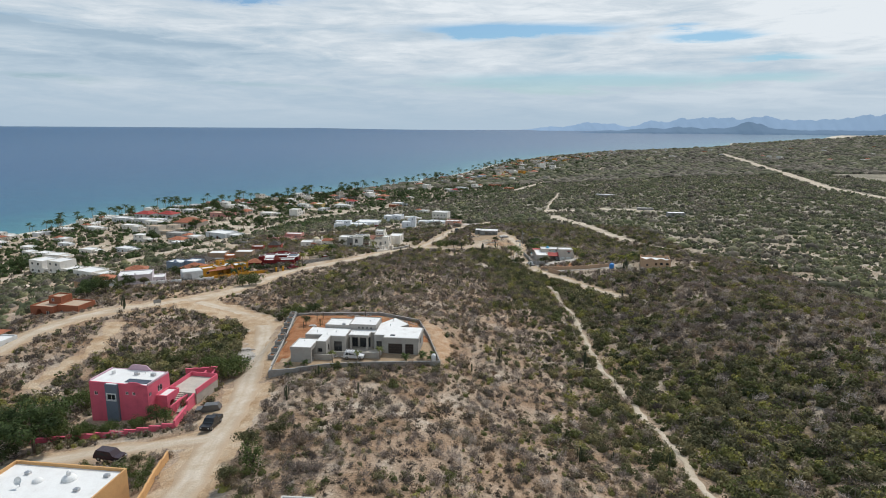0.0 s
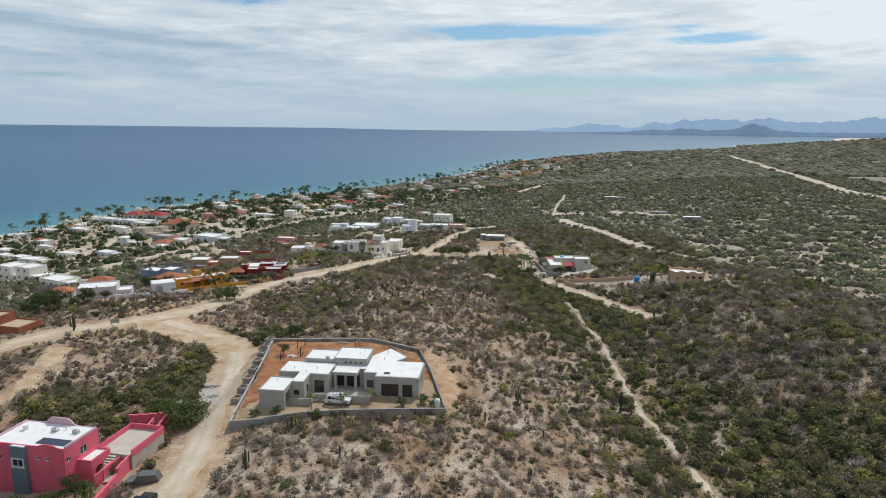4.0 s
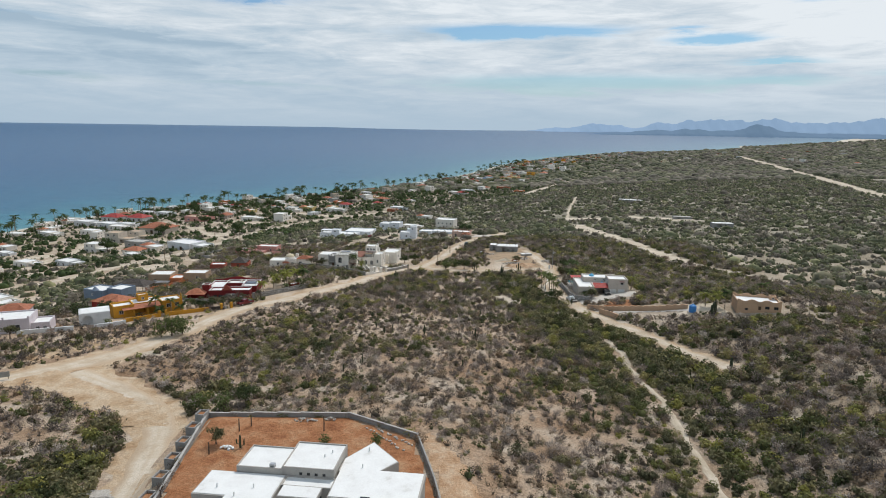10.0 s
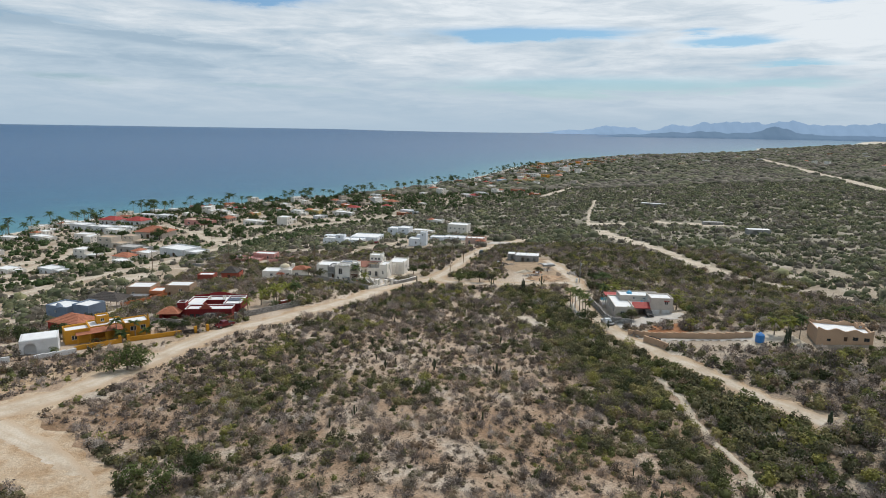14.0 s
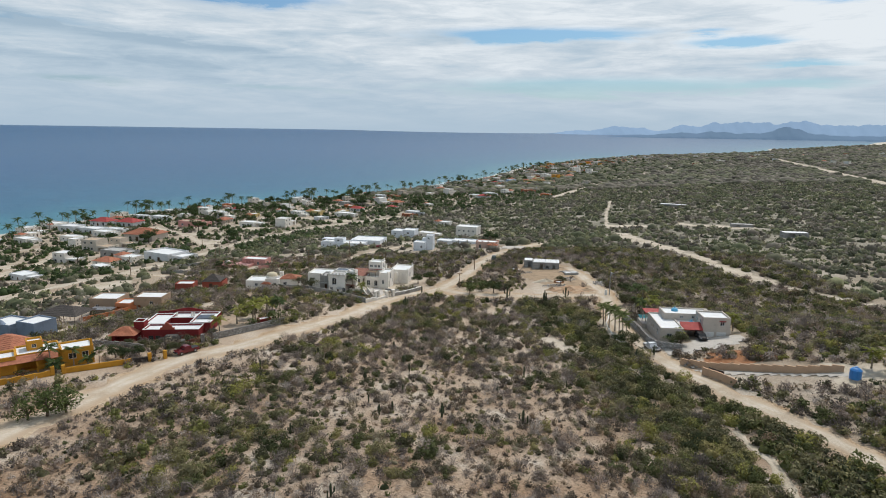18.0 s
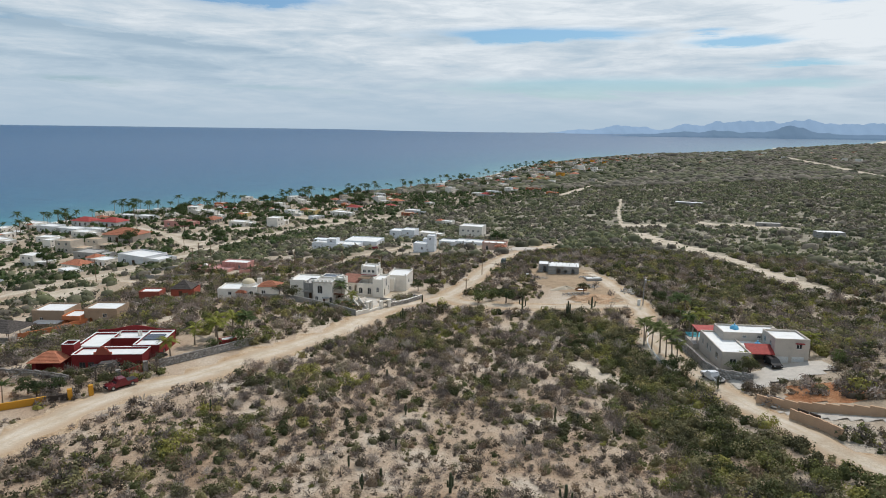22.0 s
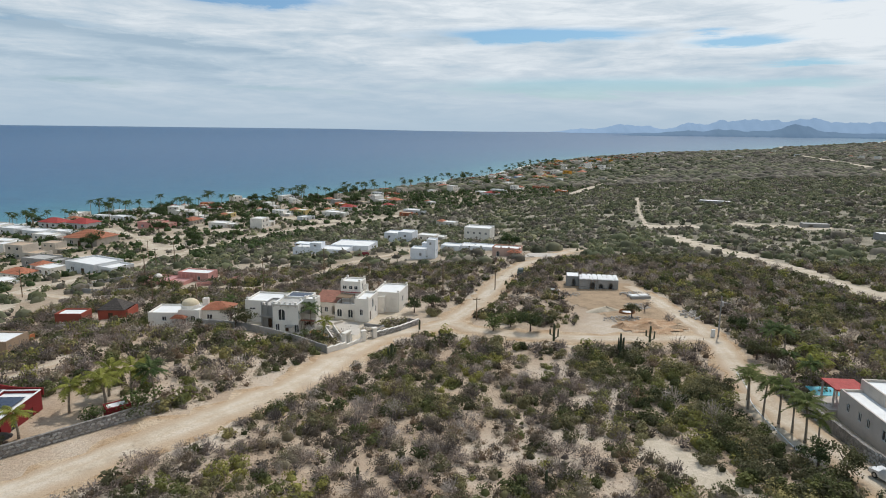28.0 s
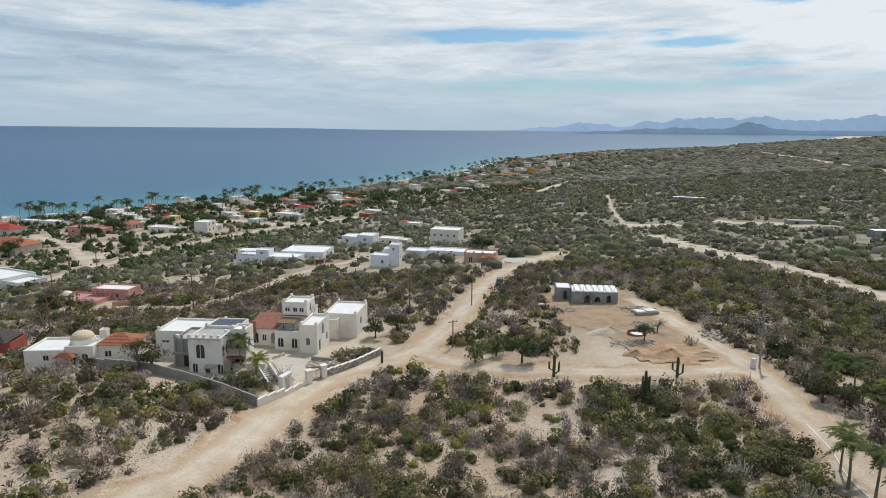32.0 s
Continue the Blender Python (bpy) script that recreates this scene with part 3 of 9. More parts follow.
def twig_cloud(rs, n, k, radius, height, wid):
    """n leafless shrubs of k rising twigs each."""
    az = rs.uniform(0, 6.283, (n, k))
    el = rs.uniform(0.25, 1.45, (n, k))
    d = np.stack([np.cos(az) * np.cos(el), np.sin(az) * np.cos(el), np.sin(el)], 2)
    ln = rs.uniform(0.55, 1.05, (n, k, 1))
    scale = np.stack([radius, radius, height], 1)[:, None]
    foot = d * scale * rs.uniform(0.0, 0.45, (n, k, 1))
    tip = d * scale * ln + rs.normal(size=(n, k, 3)) * 0.08 * scale
    side = np.cross(d, rs.normal(size=(n, k, 3)))
    side /= np.linalg.norm(side, axis=2, keepdims=True)
    w = wid * rs.uniform(0.6, 1.5, (n, k, 1))
    return np.stack([tip + side * w * 0.7, foot - side * w, tip - side * w], 2)


def lobes(rs, n, az):
    """Uneven outline of n shrubs at azimuths az (n,k)."""
    p = rs.uniform(0, 6.283, (n, 3))
    return 1 + 0.20 * np.sin(2 * az + p[:, :1]) + 0.14 * np.sin(3 * az + p[:, 1:2]) + 0.08 * np.sin(5 * az + p[:, 2:])


def core_cloud(rs, n, radius, height, sides, fill):
    """The dense inside of n shrubs: lumpy domes; verts (n,v,3) and faces (f,3)."""
    rings = ((0.0, 0.97), (0.62, 0.80), (0.98, 0.36), (0.80, -0.08)) if sides > 5 else ((0.0, 0.95), (0.75, 0.62), (0.95, -0.05))
    az = rs.uniform(0, 6.283, (n, 1)) + np.arange(sides)[None] * 6.2832 / sides
    lob = lobes(rs, n, az)
    out = [np.stack([np.zeros(n), np.zeros(n), height * 0.95 * fill], 1)[:, None]]
    for r_, z_ in rings[1:]:
        q = radius[:, None] * fill * r_ * lob * rs.uniform(0.82, 1.16, (n, sides))
        out.append(np.stack([q * np.cos(az), q * np.sin(az), height[:, None] * fill * z_ * rs.uniform(0.85, 1.12, (n, sides))], 2))
    f = [(0, 1 + k, 1 + (k + 1) % sides) for k in range(sides)]
    for g in range(len(rings) - 2):
        o = 1 + g * sides
        for k in range(sides):
            j = (k + 1) % sides
            f += [(o + k, o + sides + k, o + sides + j), (o + k, o + sides + j, o + j)]
    return np.concatenate(out, 1), np.array(f)


def puff_cloud(rs, n, k, radius, height, leaf, slim=0.8):
    """n rounded shrubs, each a cluster of leafy puffs whose k leaf sprays face outwards."""
    p = 7
    az, q = rs.uniform(0, 6.283, (n, p)), np.sqrt(rs.uniform(0.15, 1, (n, p))) * 0.66
    c = np.stack([q * np.cos(az), q * np.sin(az), rs.uniform(0.26, 0.66, (n, p))], 2)
    c[:, 0] = rs.uniform(-0.15, 0.15, (n, 3)) + np.array([0, 0, 0.58])
    s = rs.uniform(0.26, 0.46, (n, p))
    pick = rs.randint(0, p, (n, k))
    row = np.arange(n)[:, None]
    d = rs.normal(size=(n, k, 3)) * np.array([1, 1, 0.8]) + np.array([0, 0, 0.35])
    d /= np.linalg.norm(d, axis=2, keepdims=True)
    at = c[row, pick] + d * (s[row, pick] * rs.uniform(0.72, 1.12, (n, k)))[..., None]
    at[..., 2] = np.maximum(at[..., 2], 0.03)
    at = at * np.stack([radius, radius, height], 1)[:, None]
    out = d + np.array([0, 0, 0.2]) + 0.42 * rs.normal(size=(n, k, 3))
    out /= np.linalg.norm(out, axis=2, keepdims=True)
    a = np.cross(out, rs.normal(size=(n, k, 3)))
    a /= np.linalg.norm(a, axis=2, keepdims=True)
    b = np.cross(out, a)
    sz = leaf * rs.uniform(0.6, 1.4, (n, k, 1)) * np.clip(radius, 0.6, 1.8)[:, None, None] ** 0.4
    return loose(np.stack([at + a * sz, at - a * sz * 0.6 + b * sz * slim, at - a * sz * 0.6 - b * sz * slim], 2))


def loose(tri):
    n = len(tri)
    v = tri.reshape(n, -1, 3)
    return v, np.arange(v.shape[1]).reshape(-1, 3)


def scrub(name, x, y, pieces, mat, label, tone=None):
    """One object of many shrubs; each shrub has its own tone, 0 to 1."""
    if not isinstance(pieces, list):
        pieces = [loose(pieces)]
    n = len(x)
    P = np.stack([x, y, ground(x, y) - 0.05], 1)[:, None]
    tone = np.full(n, 0.5) if tone is None else tone
    V, F, T, base = [], [], [], 0
    for v, f in pieces:
        k = v.shape[1]
        V.append((v + P).reshape(-1, 3))
        F.append((f[None] + np.arange(n)[:, None, None] * k + base).reshape(-1, 3))
        T.append(np.repeat(tone, k))
        base += n * k
    me = mesh_from(name, np.concatenate(V), np.concatenate(F), mat)
    at = me.attributes.new("tone", "FLOAT", "POINT")
    at.data.foreach_set("value", np.concatenate(T).astype(np.float32))
    return tagged(new(name, me), label, "shrubs", kind="stuff")


def foliage(name, stops, rough=0.8, size=4.0, rnd=0.35, thin=0.35, tone=False):
    m = material(name, (0.1, 0.1, 0.05), rough, stops=stops, size=size, bump=0.0, vary=0.25, rnd=rnd, island=True, spec=0.15)
    n, l = m.node_tree.nodes, m.node_tree.links
    b = n["Principled BSDF"]
    if tone:
        at = n.new("ShaderNodeAttribute")
        at.attribute_name = "tone"
        for r in [q for q in n if q.bl_idname == "ShaderNodeValToRGB"]:
            if abs(r.color_ramp.elements[0].position - stops[0][0]) < 1e-4 and len(r.color_ramp.elements) == len(stops):
                l.new(at.outputs["Fac"], r.inputs["Fac"])
    tr = n.new("ShaderNodeBsdfTranslucent")
    l.new(b.inputs["Base Color"].links[0].from_socket, tr.inputs["Color"])
    mx = n.new("ShaderNodeMixShader")
    mx.inputs[0].default_value = thin
    l.new(b.outputs[0], mx.inputs[1])
    l.new(tr.outputs[0], mx.inputs[2])
    l.new(mx.outputs[0], n["Material Output"].inputs["Surface"])
    return m


# each ramp runs over the shrubs' own tones
M["dry"] = foliage("dry_twigs", [(0.0, (0.135, 0.112, 0.098)), (0.4, (0.238, 0.198, 0.173)), (0.75, (0.346, 0.271, 0.220)), (1.0, (0.477, 0.411, 0.354))], rnd=0.24, thin=0.28, tone=True)
M["brown"] = foliage("brown_leaves", [(0.0, (0.108, 0.087, 0.065)), (0.4, (0.188, 0.153, 0.112)), (0.7, (0.265, 0.182, 0.118)), (0.85, (0.253, 0.227, 0.141)), (1.0, (0.345, 0.287, 0.213))], rnd=0.24, thin=0.32, tone=True)
M["olive"] = foliage("olive_leaves", [(0.0, (0.093, 0.090, 0.048)), (0.35, (0.159, 0.149, 0.080)), (0.65, (0.238, 0.212, 0.110)), (0.88, (0.285, 0.255, 0.125)), (1.0, (0.320, 0.275, 0.115))], rnd=0.24, thin=0.32, tone=True)
M["green"] = foliage("green_leaves", [(0.0, (0.066, 0.076, 0.033)), (0.4, (0.121, 0.131, 0.053)), (0.7, (0.187, 0.192, 0.069)), (1.0, (0.316, 0.293, 0.086))], rnd=0.24, thin=0.32, tone=True)
# Far shrubs: leaf colours paler and greyer, with distance haze mixed in.
M["grey_green_haze"] = foliage("hazed_grey_green_leaves", [(0.0, (0.088, 0.093, 0.058)), (0.5, (0.170, 0.170, 0.103)), (1.0, (0.308, 0.286, 0.181))], rnd=0.24, thin=0.32, tone=True)
M["grey_brown_haze"] = foliage("hazed_grey_brown_leaves", [(0.0, (0.116, 0.102, 0.079)), (0.5, (0.213, 0.187, 0.144)), (1.0, (0.356, 0.309, 0.238))], rnd=0.24, thin=0.32, tone=True)
M["far_green_haze"] = foliage("hazed_green_leaves", [(0.0, (0.089, 0.100, 0.056)), (0.5, (0.176, 0.187, 0.101)), (1.0, (0.321, 0.312, 0.166))], rnd=0.24, thin=0.32, tone=True)
M["tree_green"] = foliage("dark_tree_leaves", [(0.34, (0.045, 0.062, 0.026)), (0.5, (0.07, 0.088, 0.036)), (0.66, (0.10, 0.118, 0.045))], size=3.0)
M["tree_olive"] = foliage("olive_tree_leaves", [(0.34, (0.07, 0.075, 0.035)), (0.5, (0.105, 0.105, 0.05)), (0.66, (0.15, 0.142, 0.065))], size=3.0)
M["tree_dry"] = foliage("dry_tree_twigs", [(0.34, (0.10, 0.085, 0.075)), (0.6, (0.17, 0.145, 0.125))], size=3.0)
M["lush"] = foliage("lush_leaves", [(0.34, (0.045, 0.07, 0.03)), (0.6, (0.09, 0.125, 0.045))], size=3.0)


HOLLOW = [(-78, 141), (-63, 142.5), (-58, 148), (-55.5, 158), (-57, 176)]


def greenness(x, y):
    """Share of leafy shrubs: high along the wash and in the hollows, low on the ridge."""
    g = 0.13 + 0.75 * np.exp(-(line_distance(x, y, WASH) / 13) ** 2)
    g = g + 0.55 * np.exp(-((x + 80) / 14) ** 2 - ((y - 116) / 18) ** 2)
    g = g + 0.50 * np.exp(-((x - 27) / 10) ** 2 - ((y - 250) / 45) ** 2)
    g = g + 0.70 * np.exp(-(line_distance(x, y, HOLLOW) / 8) ** 2) + 0.65 * np.exp(-(line_distance(x, y, GULLY) / 8) ** 2)
    g = g + 0.55 * np.exp(-((x + 38) / 16) ** 2 - ((y - 218) / 38) ** 2)
    g = g + 0.24 * np.clip((y - 235) / 70, 0, 1) + 0.45 * np.exp(-((x + 62) / 10) ** 2 - ((y - 150) / 25) ** 2)
    g = g + 0.45 * np.exp(-((x - 62) / 18) ** 2 - ((y - 118) / 34) ** 2) + 0.18 * np.clip((x - 40) / 20, 0, 1)
    return np.clip(g + 0.16 * waves(x, y, 5, 30), 0.04, 0.96)


def scatter(rs, x0, x1, y0, y1, density):
    n = int((x1 - x0) * (y1 - y0) * density)
    return rs.uniform(x0, x1, n), rs.uniform(y0, y1, n)


def thick(x, y):
    """How densely the scrub stands, 0 to 1: open on the ridge, closed in the hollows."""
    t = 0.94 + 0.25 * np.clip((245 - y) / 30, 0, 1) + 0.16 * waves(x, y, 21, 16) + 0.16 * waves(x, y, 22, 5)
    t = t + 0.3 * (greenness(x, y) - 0.4) + 0.30 * np.clip((x - 36) / 14, 0, 1)
    t = t + 0.10 * np.exp(-((x - 27) / 10) ** 2 - ((y - 250) / 45) ** 2) - 0.08 * np.exp(-(line_distance(x, y, GULLY) / 8) ** 2)
    t = t + 0.16 * np.clip((y - 225) / 30, 0, 1)
    t = t - 0.30 * np.exp(-((x + 12) / 26) ** 2 - ((y - 118) / 14) ** 2)     # grassy slope below the grey house
    t = t - 0.18 * np.exp(-((x + 90) / 20) ** 2 - ((y - 160) / 25) ** 2)
    t = t - 0.30 * np.exp(-((x + 60) / 20) ** 2 - ((y - 305) / 24) ** 2)     # open sand beside the main road
    t = t - 0.8 * np.exp(-((x - 4) / 6) ** 2 - ((y - 150) / 14) ** 2)       # bare cut beside the house
    t = t - 0.34 * np.clip((x - 40) / 8, 0, 1) * np.clip((y - 262) / 25, 0, 1)
    t = t - 0.6 * np.exp(-((x - 25) / 14) ** 2 - ((y - 362) / 20) ** 2)     # building site
    return t


def plant(rs, prefix, where, x, y, size, flat, kind, fuzz, ln, tw):
    """Shrubs of four kinds: 0 green, 1 olive, 2 brown, 3 leafless; larger shrubs have more shoots."""
    names = ("green_shrubs", "olive_shrubs", "brown_shrubs", "dry_shrubs")
    looks = ("rounded green desert shrubs", "rounded olive and yellowish desert shrubs", "brown half-bare desert shrubs", "leafless grey brown thorn shrubs")
    for k, mat in enumerate(("green", "olive", "brown", "dry")):
        for lo, hi, more in ((0.0, 0.85, 0.6), (0.85, 1.35, 1.25), (1.35, 9.0, 2.6)):
            i = np.nonzero((kind == k) & (size >= lo) & (size < hi))[0]
            if not len(i):
                continue
            r, h, m = size[i], size[i] * flat[i], int(fuzz * more)
            tone = np.clip(rs.normal(0.50, 0.36, len(i)) + 0.12 * waves(x[i], y[i], 40 + k, 18), 0, 1)
            if k < 2:
                pcs = [core_cloud(rs, len(i), r, h, 6 if more > 2 else 5, 0.60 if more < 2 else 0.48), puff_cloud(rs, len(i), int(m * (1.0 if more < 2 else 1.3)), r, h, ln)]
            elif k == 2:
                pcs = [core_cloud(rs, len(i), r, h, 5, 0.44), puff_cloud(rs, len(i), int(m * 0.9), r, h, ln * 0.95, 0.6), loose(twig_cloud(rs, len(i), m // 7, r * 1.05, h * 1.15, tw))]
            else:
                pcs = [core_cloud(rs, len(i), r, h, 5, 0.26), puff_cloud(rs, len(i), int(m * 0.9), r, h, ln * 1.2, 0.32), loose(twig_cloud(rs, len(i), m // 2, r * 1.08, h * 1.18, tw))]
            scrub(prefix + names[k], x[i], y[i], pcs, M[mat], looks[k] + where, tone)


def kinds_of(rs, x, y, g):
    u = rs.uniform(0, 1, len(x)) + 0.13 * waves(x, y, 8, 16)
    leafy = rs.uniform(0, 1, len(x)) < g
    return np.where(leafy, np.where(u < 0.40, 0, 1), np.where(u < 0.45, 2, 3))


def plant_near():
    rs = np.random.RandomState(3)
    x, y = scatter(rs, -125, 135, 55, 430, 0.70)
    # a wedge that widens ahead
    keep = (abs(x) < 54 + (y - 55) * 0.62) & clear_of_roads(x, y, 0.35) & ~in_pad(x, y, 0.4)
    gully = np.exp(-(line_distance(x, y, GULLY) / 7) ** 2)
    big = 1 + 0.62 * np.clip((y - 250) / 55, 0, 1) + 0.45 * gully + 0.75 * np.clip((abs(x) - 48) / 12, 0, 1) * np.clip((y - 275) / 45, 0, 1) + 0.45 * np.clip((x - 44) / 16, 0, 1) * np.clip((265 - y) / 60, 0, 1) + 0.5 * np.exp(-(line_distance(x, y, HOLLOW) / 9) ** 2) + 0.6 * np.exp(-((x - 27) / 10) ** 2 - ((y - 245) / 40) ** 2)
    keep &= rs.uniform(0, 1, len(x)) < thick(x, y) / big ** 1.4
    x, y, big = x[keep], y[keep], big[keep]
    g = greenness(x, y)
    size = np.minimum(rs.lognormal(-0.24, 0.36, len(x)) * (0.86 + 0.36 * g) * big, 2.2)
    kind = kinds_of(rs, x, y, g)
    flat = rs.uniform(0.78, 1.22, len(x))
    close = (abs(x + 2) < 43) & (y < 325)
    for ring in (True, False):
        m = close == ring
        args = (84, 0.115, 0.028) if ring else (34, 0.20, 0.05)
        plant(rs, "", " on the sandy slope" if ring else " beyond the ridge", x[m], y[m], size[m], flat[m], kind[m], *args)
    # larger shrubs in the hollows
    x, y = scatter(rs, -120, 130, 60, 430, 0.05)
    keep = (abs(x) < 60 + (y - 55) * 0.62) & clear_of_roads(x, y, 1.3) & ~in_pad(x, y, 1.4)
    keep &= rs.uniform(0, 1, len(x)) < 0.95 * (greenness(x, y) - 0.26)
    x, y = x[keep], y[keep]
    kind = rs.choice(4, len(x), p=(0.36, 0.34, 0.12, 0.18))
    plant(rs, "large_", " in the hollow", x, y, rs.uniform(1.1, 2.1, len(x)), rs.uniform(0.8, 1.15, len(x)), kind, 92, 0.15, 0.034)
    # tufts
    x, y = scatter(rs, -80, 85, 60, 318, 1.15)
    keep = (abs(x) < 55 + (y - 55) * 0.55) & clear_of_roads(x, y, 0.0) & ~in_pad(x, y, 0.2)
    x, y = x[keep], y[keep]
    s = rs.uniform(0.15, 0.50, len(x))
    scrub("grass_tufts", x, y, leaf_cloud(rs, len(x), 5, s, s * 0.9, 0.02, 0.12), M["brown"], "small dry tufts on the sandy ground", rs.uniform(0.3, 1, len(x)))


def plant_far():
    rs = np.random.RandomState(4)
    # middle distance
    x, y = scatter(rs, -420, 560, 60, 1000, 0.078)
    keep = ((y > 425) | (abs(x) > 60 + (y - 55) * 0.62) | (x > 134) | (x < -124)) & (abs(x) < 75 + 0.74 * y)
    x, y = x[keep], y[keep]
    d = line_distance(x, y, COAST, True)
    keep = (d > 40) & clear_of_roads(x, y, 1.0) & ~in_pad(x, y, 1.5)
    town = np.clip((330 - d) / 120, 0, 1) * np.clip((y - 150) / 80, 0, 1)
    keep &= rs.uniform(0, 1, len(x)) < (0.74 + 0.26 * waves(x, y, 31, 40)) * (1 - 0.35 * town)
    keep2 = keep
    x, y = x[keep], y[keep]
    lanes = np.minimum(line_distance(x, y, STREET) - 5, line_distance(x, y, LANE))
    keep = rs.uniform(0, 1, len(x)) < np.clip(lanes / 7, 0.2, 1)
    x, y, town = x[keep], y[keep], town[keep2][keep]
    kinds = rs.uniform(0, 1, len(x)) + 0.2 * waves(x, y, 9, 60)
    size = rs.lognormal(0.78, 0.32, len(x)) * (1 - 0.35 * town)
    # these leaf colours already hold the haze of the distance
    for name, mask, mat, label in (("green_shrubs", kinds < 0.34, "far_green_haze", "dense dark green scrub beyond the ridge, muted for haze"),
                                   ("olive_shrubs", (kinds >= 0.34) & (kinds < 0.72), "grey_green_haze", "greyish green scrub beyond the ridge, lightened for haze"),
                                   ("dry_shrubs", kinds >= 0.72, "grey_brown_haze", "greyish brown scrub beyond the ridge, lightened for haze")):
        i = np.nonzero(mask)[0]
        r, h = size[i], size[i] * rs.uniform(0.75, 1.1, len(i))
        scrub(name, x[i], y[i], [core_cloud(rs, len(i), r, h, 5, 0.74), puff_cloud(rs, len(i), 9, r, h, 0.50)], M[mat], label, np.clip(rs.normal(0.45, 0.25, len(i)), 0, 1))
    # village trees too many to tell apart
    x, y = scatter(rs, -420, 520, 300, 2200, 0.0125)
    d = line_distance(x, y, COAST, True)
    keep = (d > 22) & (d < 300) & clear_of_roads(x, y, 1.0) & ~in_pad(x, y, 0.0) & ~((x > -118) & (y < 470)) & (line_distance(x, y, STREET) > 7)
    x, y = x[keep], y[keep]
    s = rs.uniform(1.6, 3.4, len(x))
    scrub("village_trees", x, y, [core_cloud(rs, len(x), s, s * 1.2, 6, 0.7), puff_cloud(rs, len(x), 10, s, s * 1.25, 0.62)], M["lush"], "dark green garden trees among the village houses")
    # far plain
    n = 36000
    y = 950 + 3700 * rs.uniform(0, 1, n) ** 1.7
    x = rs.uniform(-0.25, 0.85, n) * y
    d = line_distance(x, y, COAST, True)
    keep = (d > 35) & clear_of_roads(x, y, 3.0) & ~in_pad(x, y, 2.0)
    x, y = x[keep], y[keep]
    size = (2.3 + y / 800) * rs.lognormal(0, 0.3, len(x))
    kinds = rs.uniform(0, 1, len(x)) + 0.3 * waves(x, y, 12, 300)
    for name, mask, mat in (("far_scrub", kinds < 0.6, "grey_green_haze"), ("far_scrub", kinds >= 0.6, "grey_brown_haze")):
        i = np.nonzero(mask)[0]
        scrub(name, x[i], y[i], [core_cloud(rs, len(i), size[i] * 1.25, size[i] * 0.85, 5, 1.0)], M[mat], "dark scrub covering the far coastal plain, lightened for haze", np.clip(rs.normal(0.45, 0.25, len(i)), 0, 1))


# ---- building helpers ----
def part(name, bm, mat, parent, label=""):
    """Links a bmesh as one mesh under a thing or a part."""
    me = bpy.data.meshes.new(name)
    bm.to_mesh(me)
    bm.free()
    me.materials.append(mat)
    ob = new(name, me)
    ob.parent = parent
    return tagged(ob, label)


def thing(name, x, y, z, turn, label, category, group=""):
    ob = new(name)
    ob.matrix_world = pose(x, y, z, 0, 0, turn)
    return tagged(ob, label, category, group)


def box(bm, x0, y0, z0, x1, y1, z1, bevel=0.0):
    c = [bm.verts.new(p) for p in ((x0, y0, z0), (x1, y0, z0), (x1, y1, z0), (x0, y1, z0), (x0, y0, z1), (x1, y0, z1), (x1, y1, z1), (x0, y1, z1))]
    fs = [bm.faces.new([c[i] for i in q]) for q in ((3, 2, 1, 0), (4, 5, 6, 7), (0, 1, 5, 4), (1, 2, 6, 5), (2, 3, 7, 6), (3, 0, 4, 7))]
    if bevel:
        es = list({e for f in fs for e in f.edges})
        bmesh.ops.bevel(bm, geom=es, offset=bevel, segments=1, affect="EDGES")
    return bm


def boxes(*rows, bevel=0.0):
    bm = bmesh.new()
    for r in rows:
        box(bm, *r, bevel=bevel)
    return bm


def tube(bm, pts, radii, sides=8, cap=True):
    """A tapered tube through points."""
    rings = []
    for i, p in enumerate(pts):
        p = Vector(p)
        d = Vector(pts[min(i + 1, len(pts) - 1)]) - Vector(pts[max(i - 1, 0)])
        q = d.to_track_quat("Z", "Y")
        rings.append([bm.verts.new(p + q @ Vector((math.cos(a) * radii[i], math.sin(a) * radii[i], 0))) for a in (6.28318 * k / sides for k in range(sides))])
    for a, b in zip(rings, rings[1:]):
        for k in range(sides):
            bm.faces.new((a[k], a[(k + 1) % sides], b[(k + 1) % sides], b[k]))
    if cap:
        bm.faces.new(rings[-1])
        bm.faces.new(rings[0][::-1])
    return bm


def dome(bm, x, y, z, r, rise, rings=5, sides=16):
    last = None
    for i in range(rings + 1):
        a = i / rings * math.pi / 2
        if i == rings:
            top = bm.verts.new((x, y, z + rise))
            for k in range(sides):
                bm.faces.new((last[k], last[(k + 1) % sides], top))
            break
        row = [bm.verts.new((x + r * math.cos(a) * math.cos(t), y + r * math.cos(a) * math.sin(t), z + rise * math.sin(a))) for t in (6.28318 * k / sides for k in range(sides))]
        if last:
            for k in range(sides):
                bm.faces.new((last[k], last[(k + 1) % sides], row[(k + 1) % sides], row[k]))
        last = row
    return bm


def stucco(name, c, rnd=0.0):
    key = "st_" + name
    if key not in M:
        M[key] = material(name, c, 0.9, size=2.6, bump=0.25, bump_size=0.12, vary=0.13, rnd=rnd, spec=0.2,
                          stops=[(0.30, tuple(v * 0.80 for v in c)), (0.46, tuple(v * 0.95 for v in c)), (0.62, c)])
    return M[key]


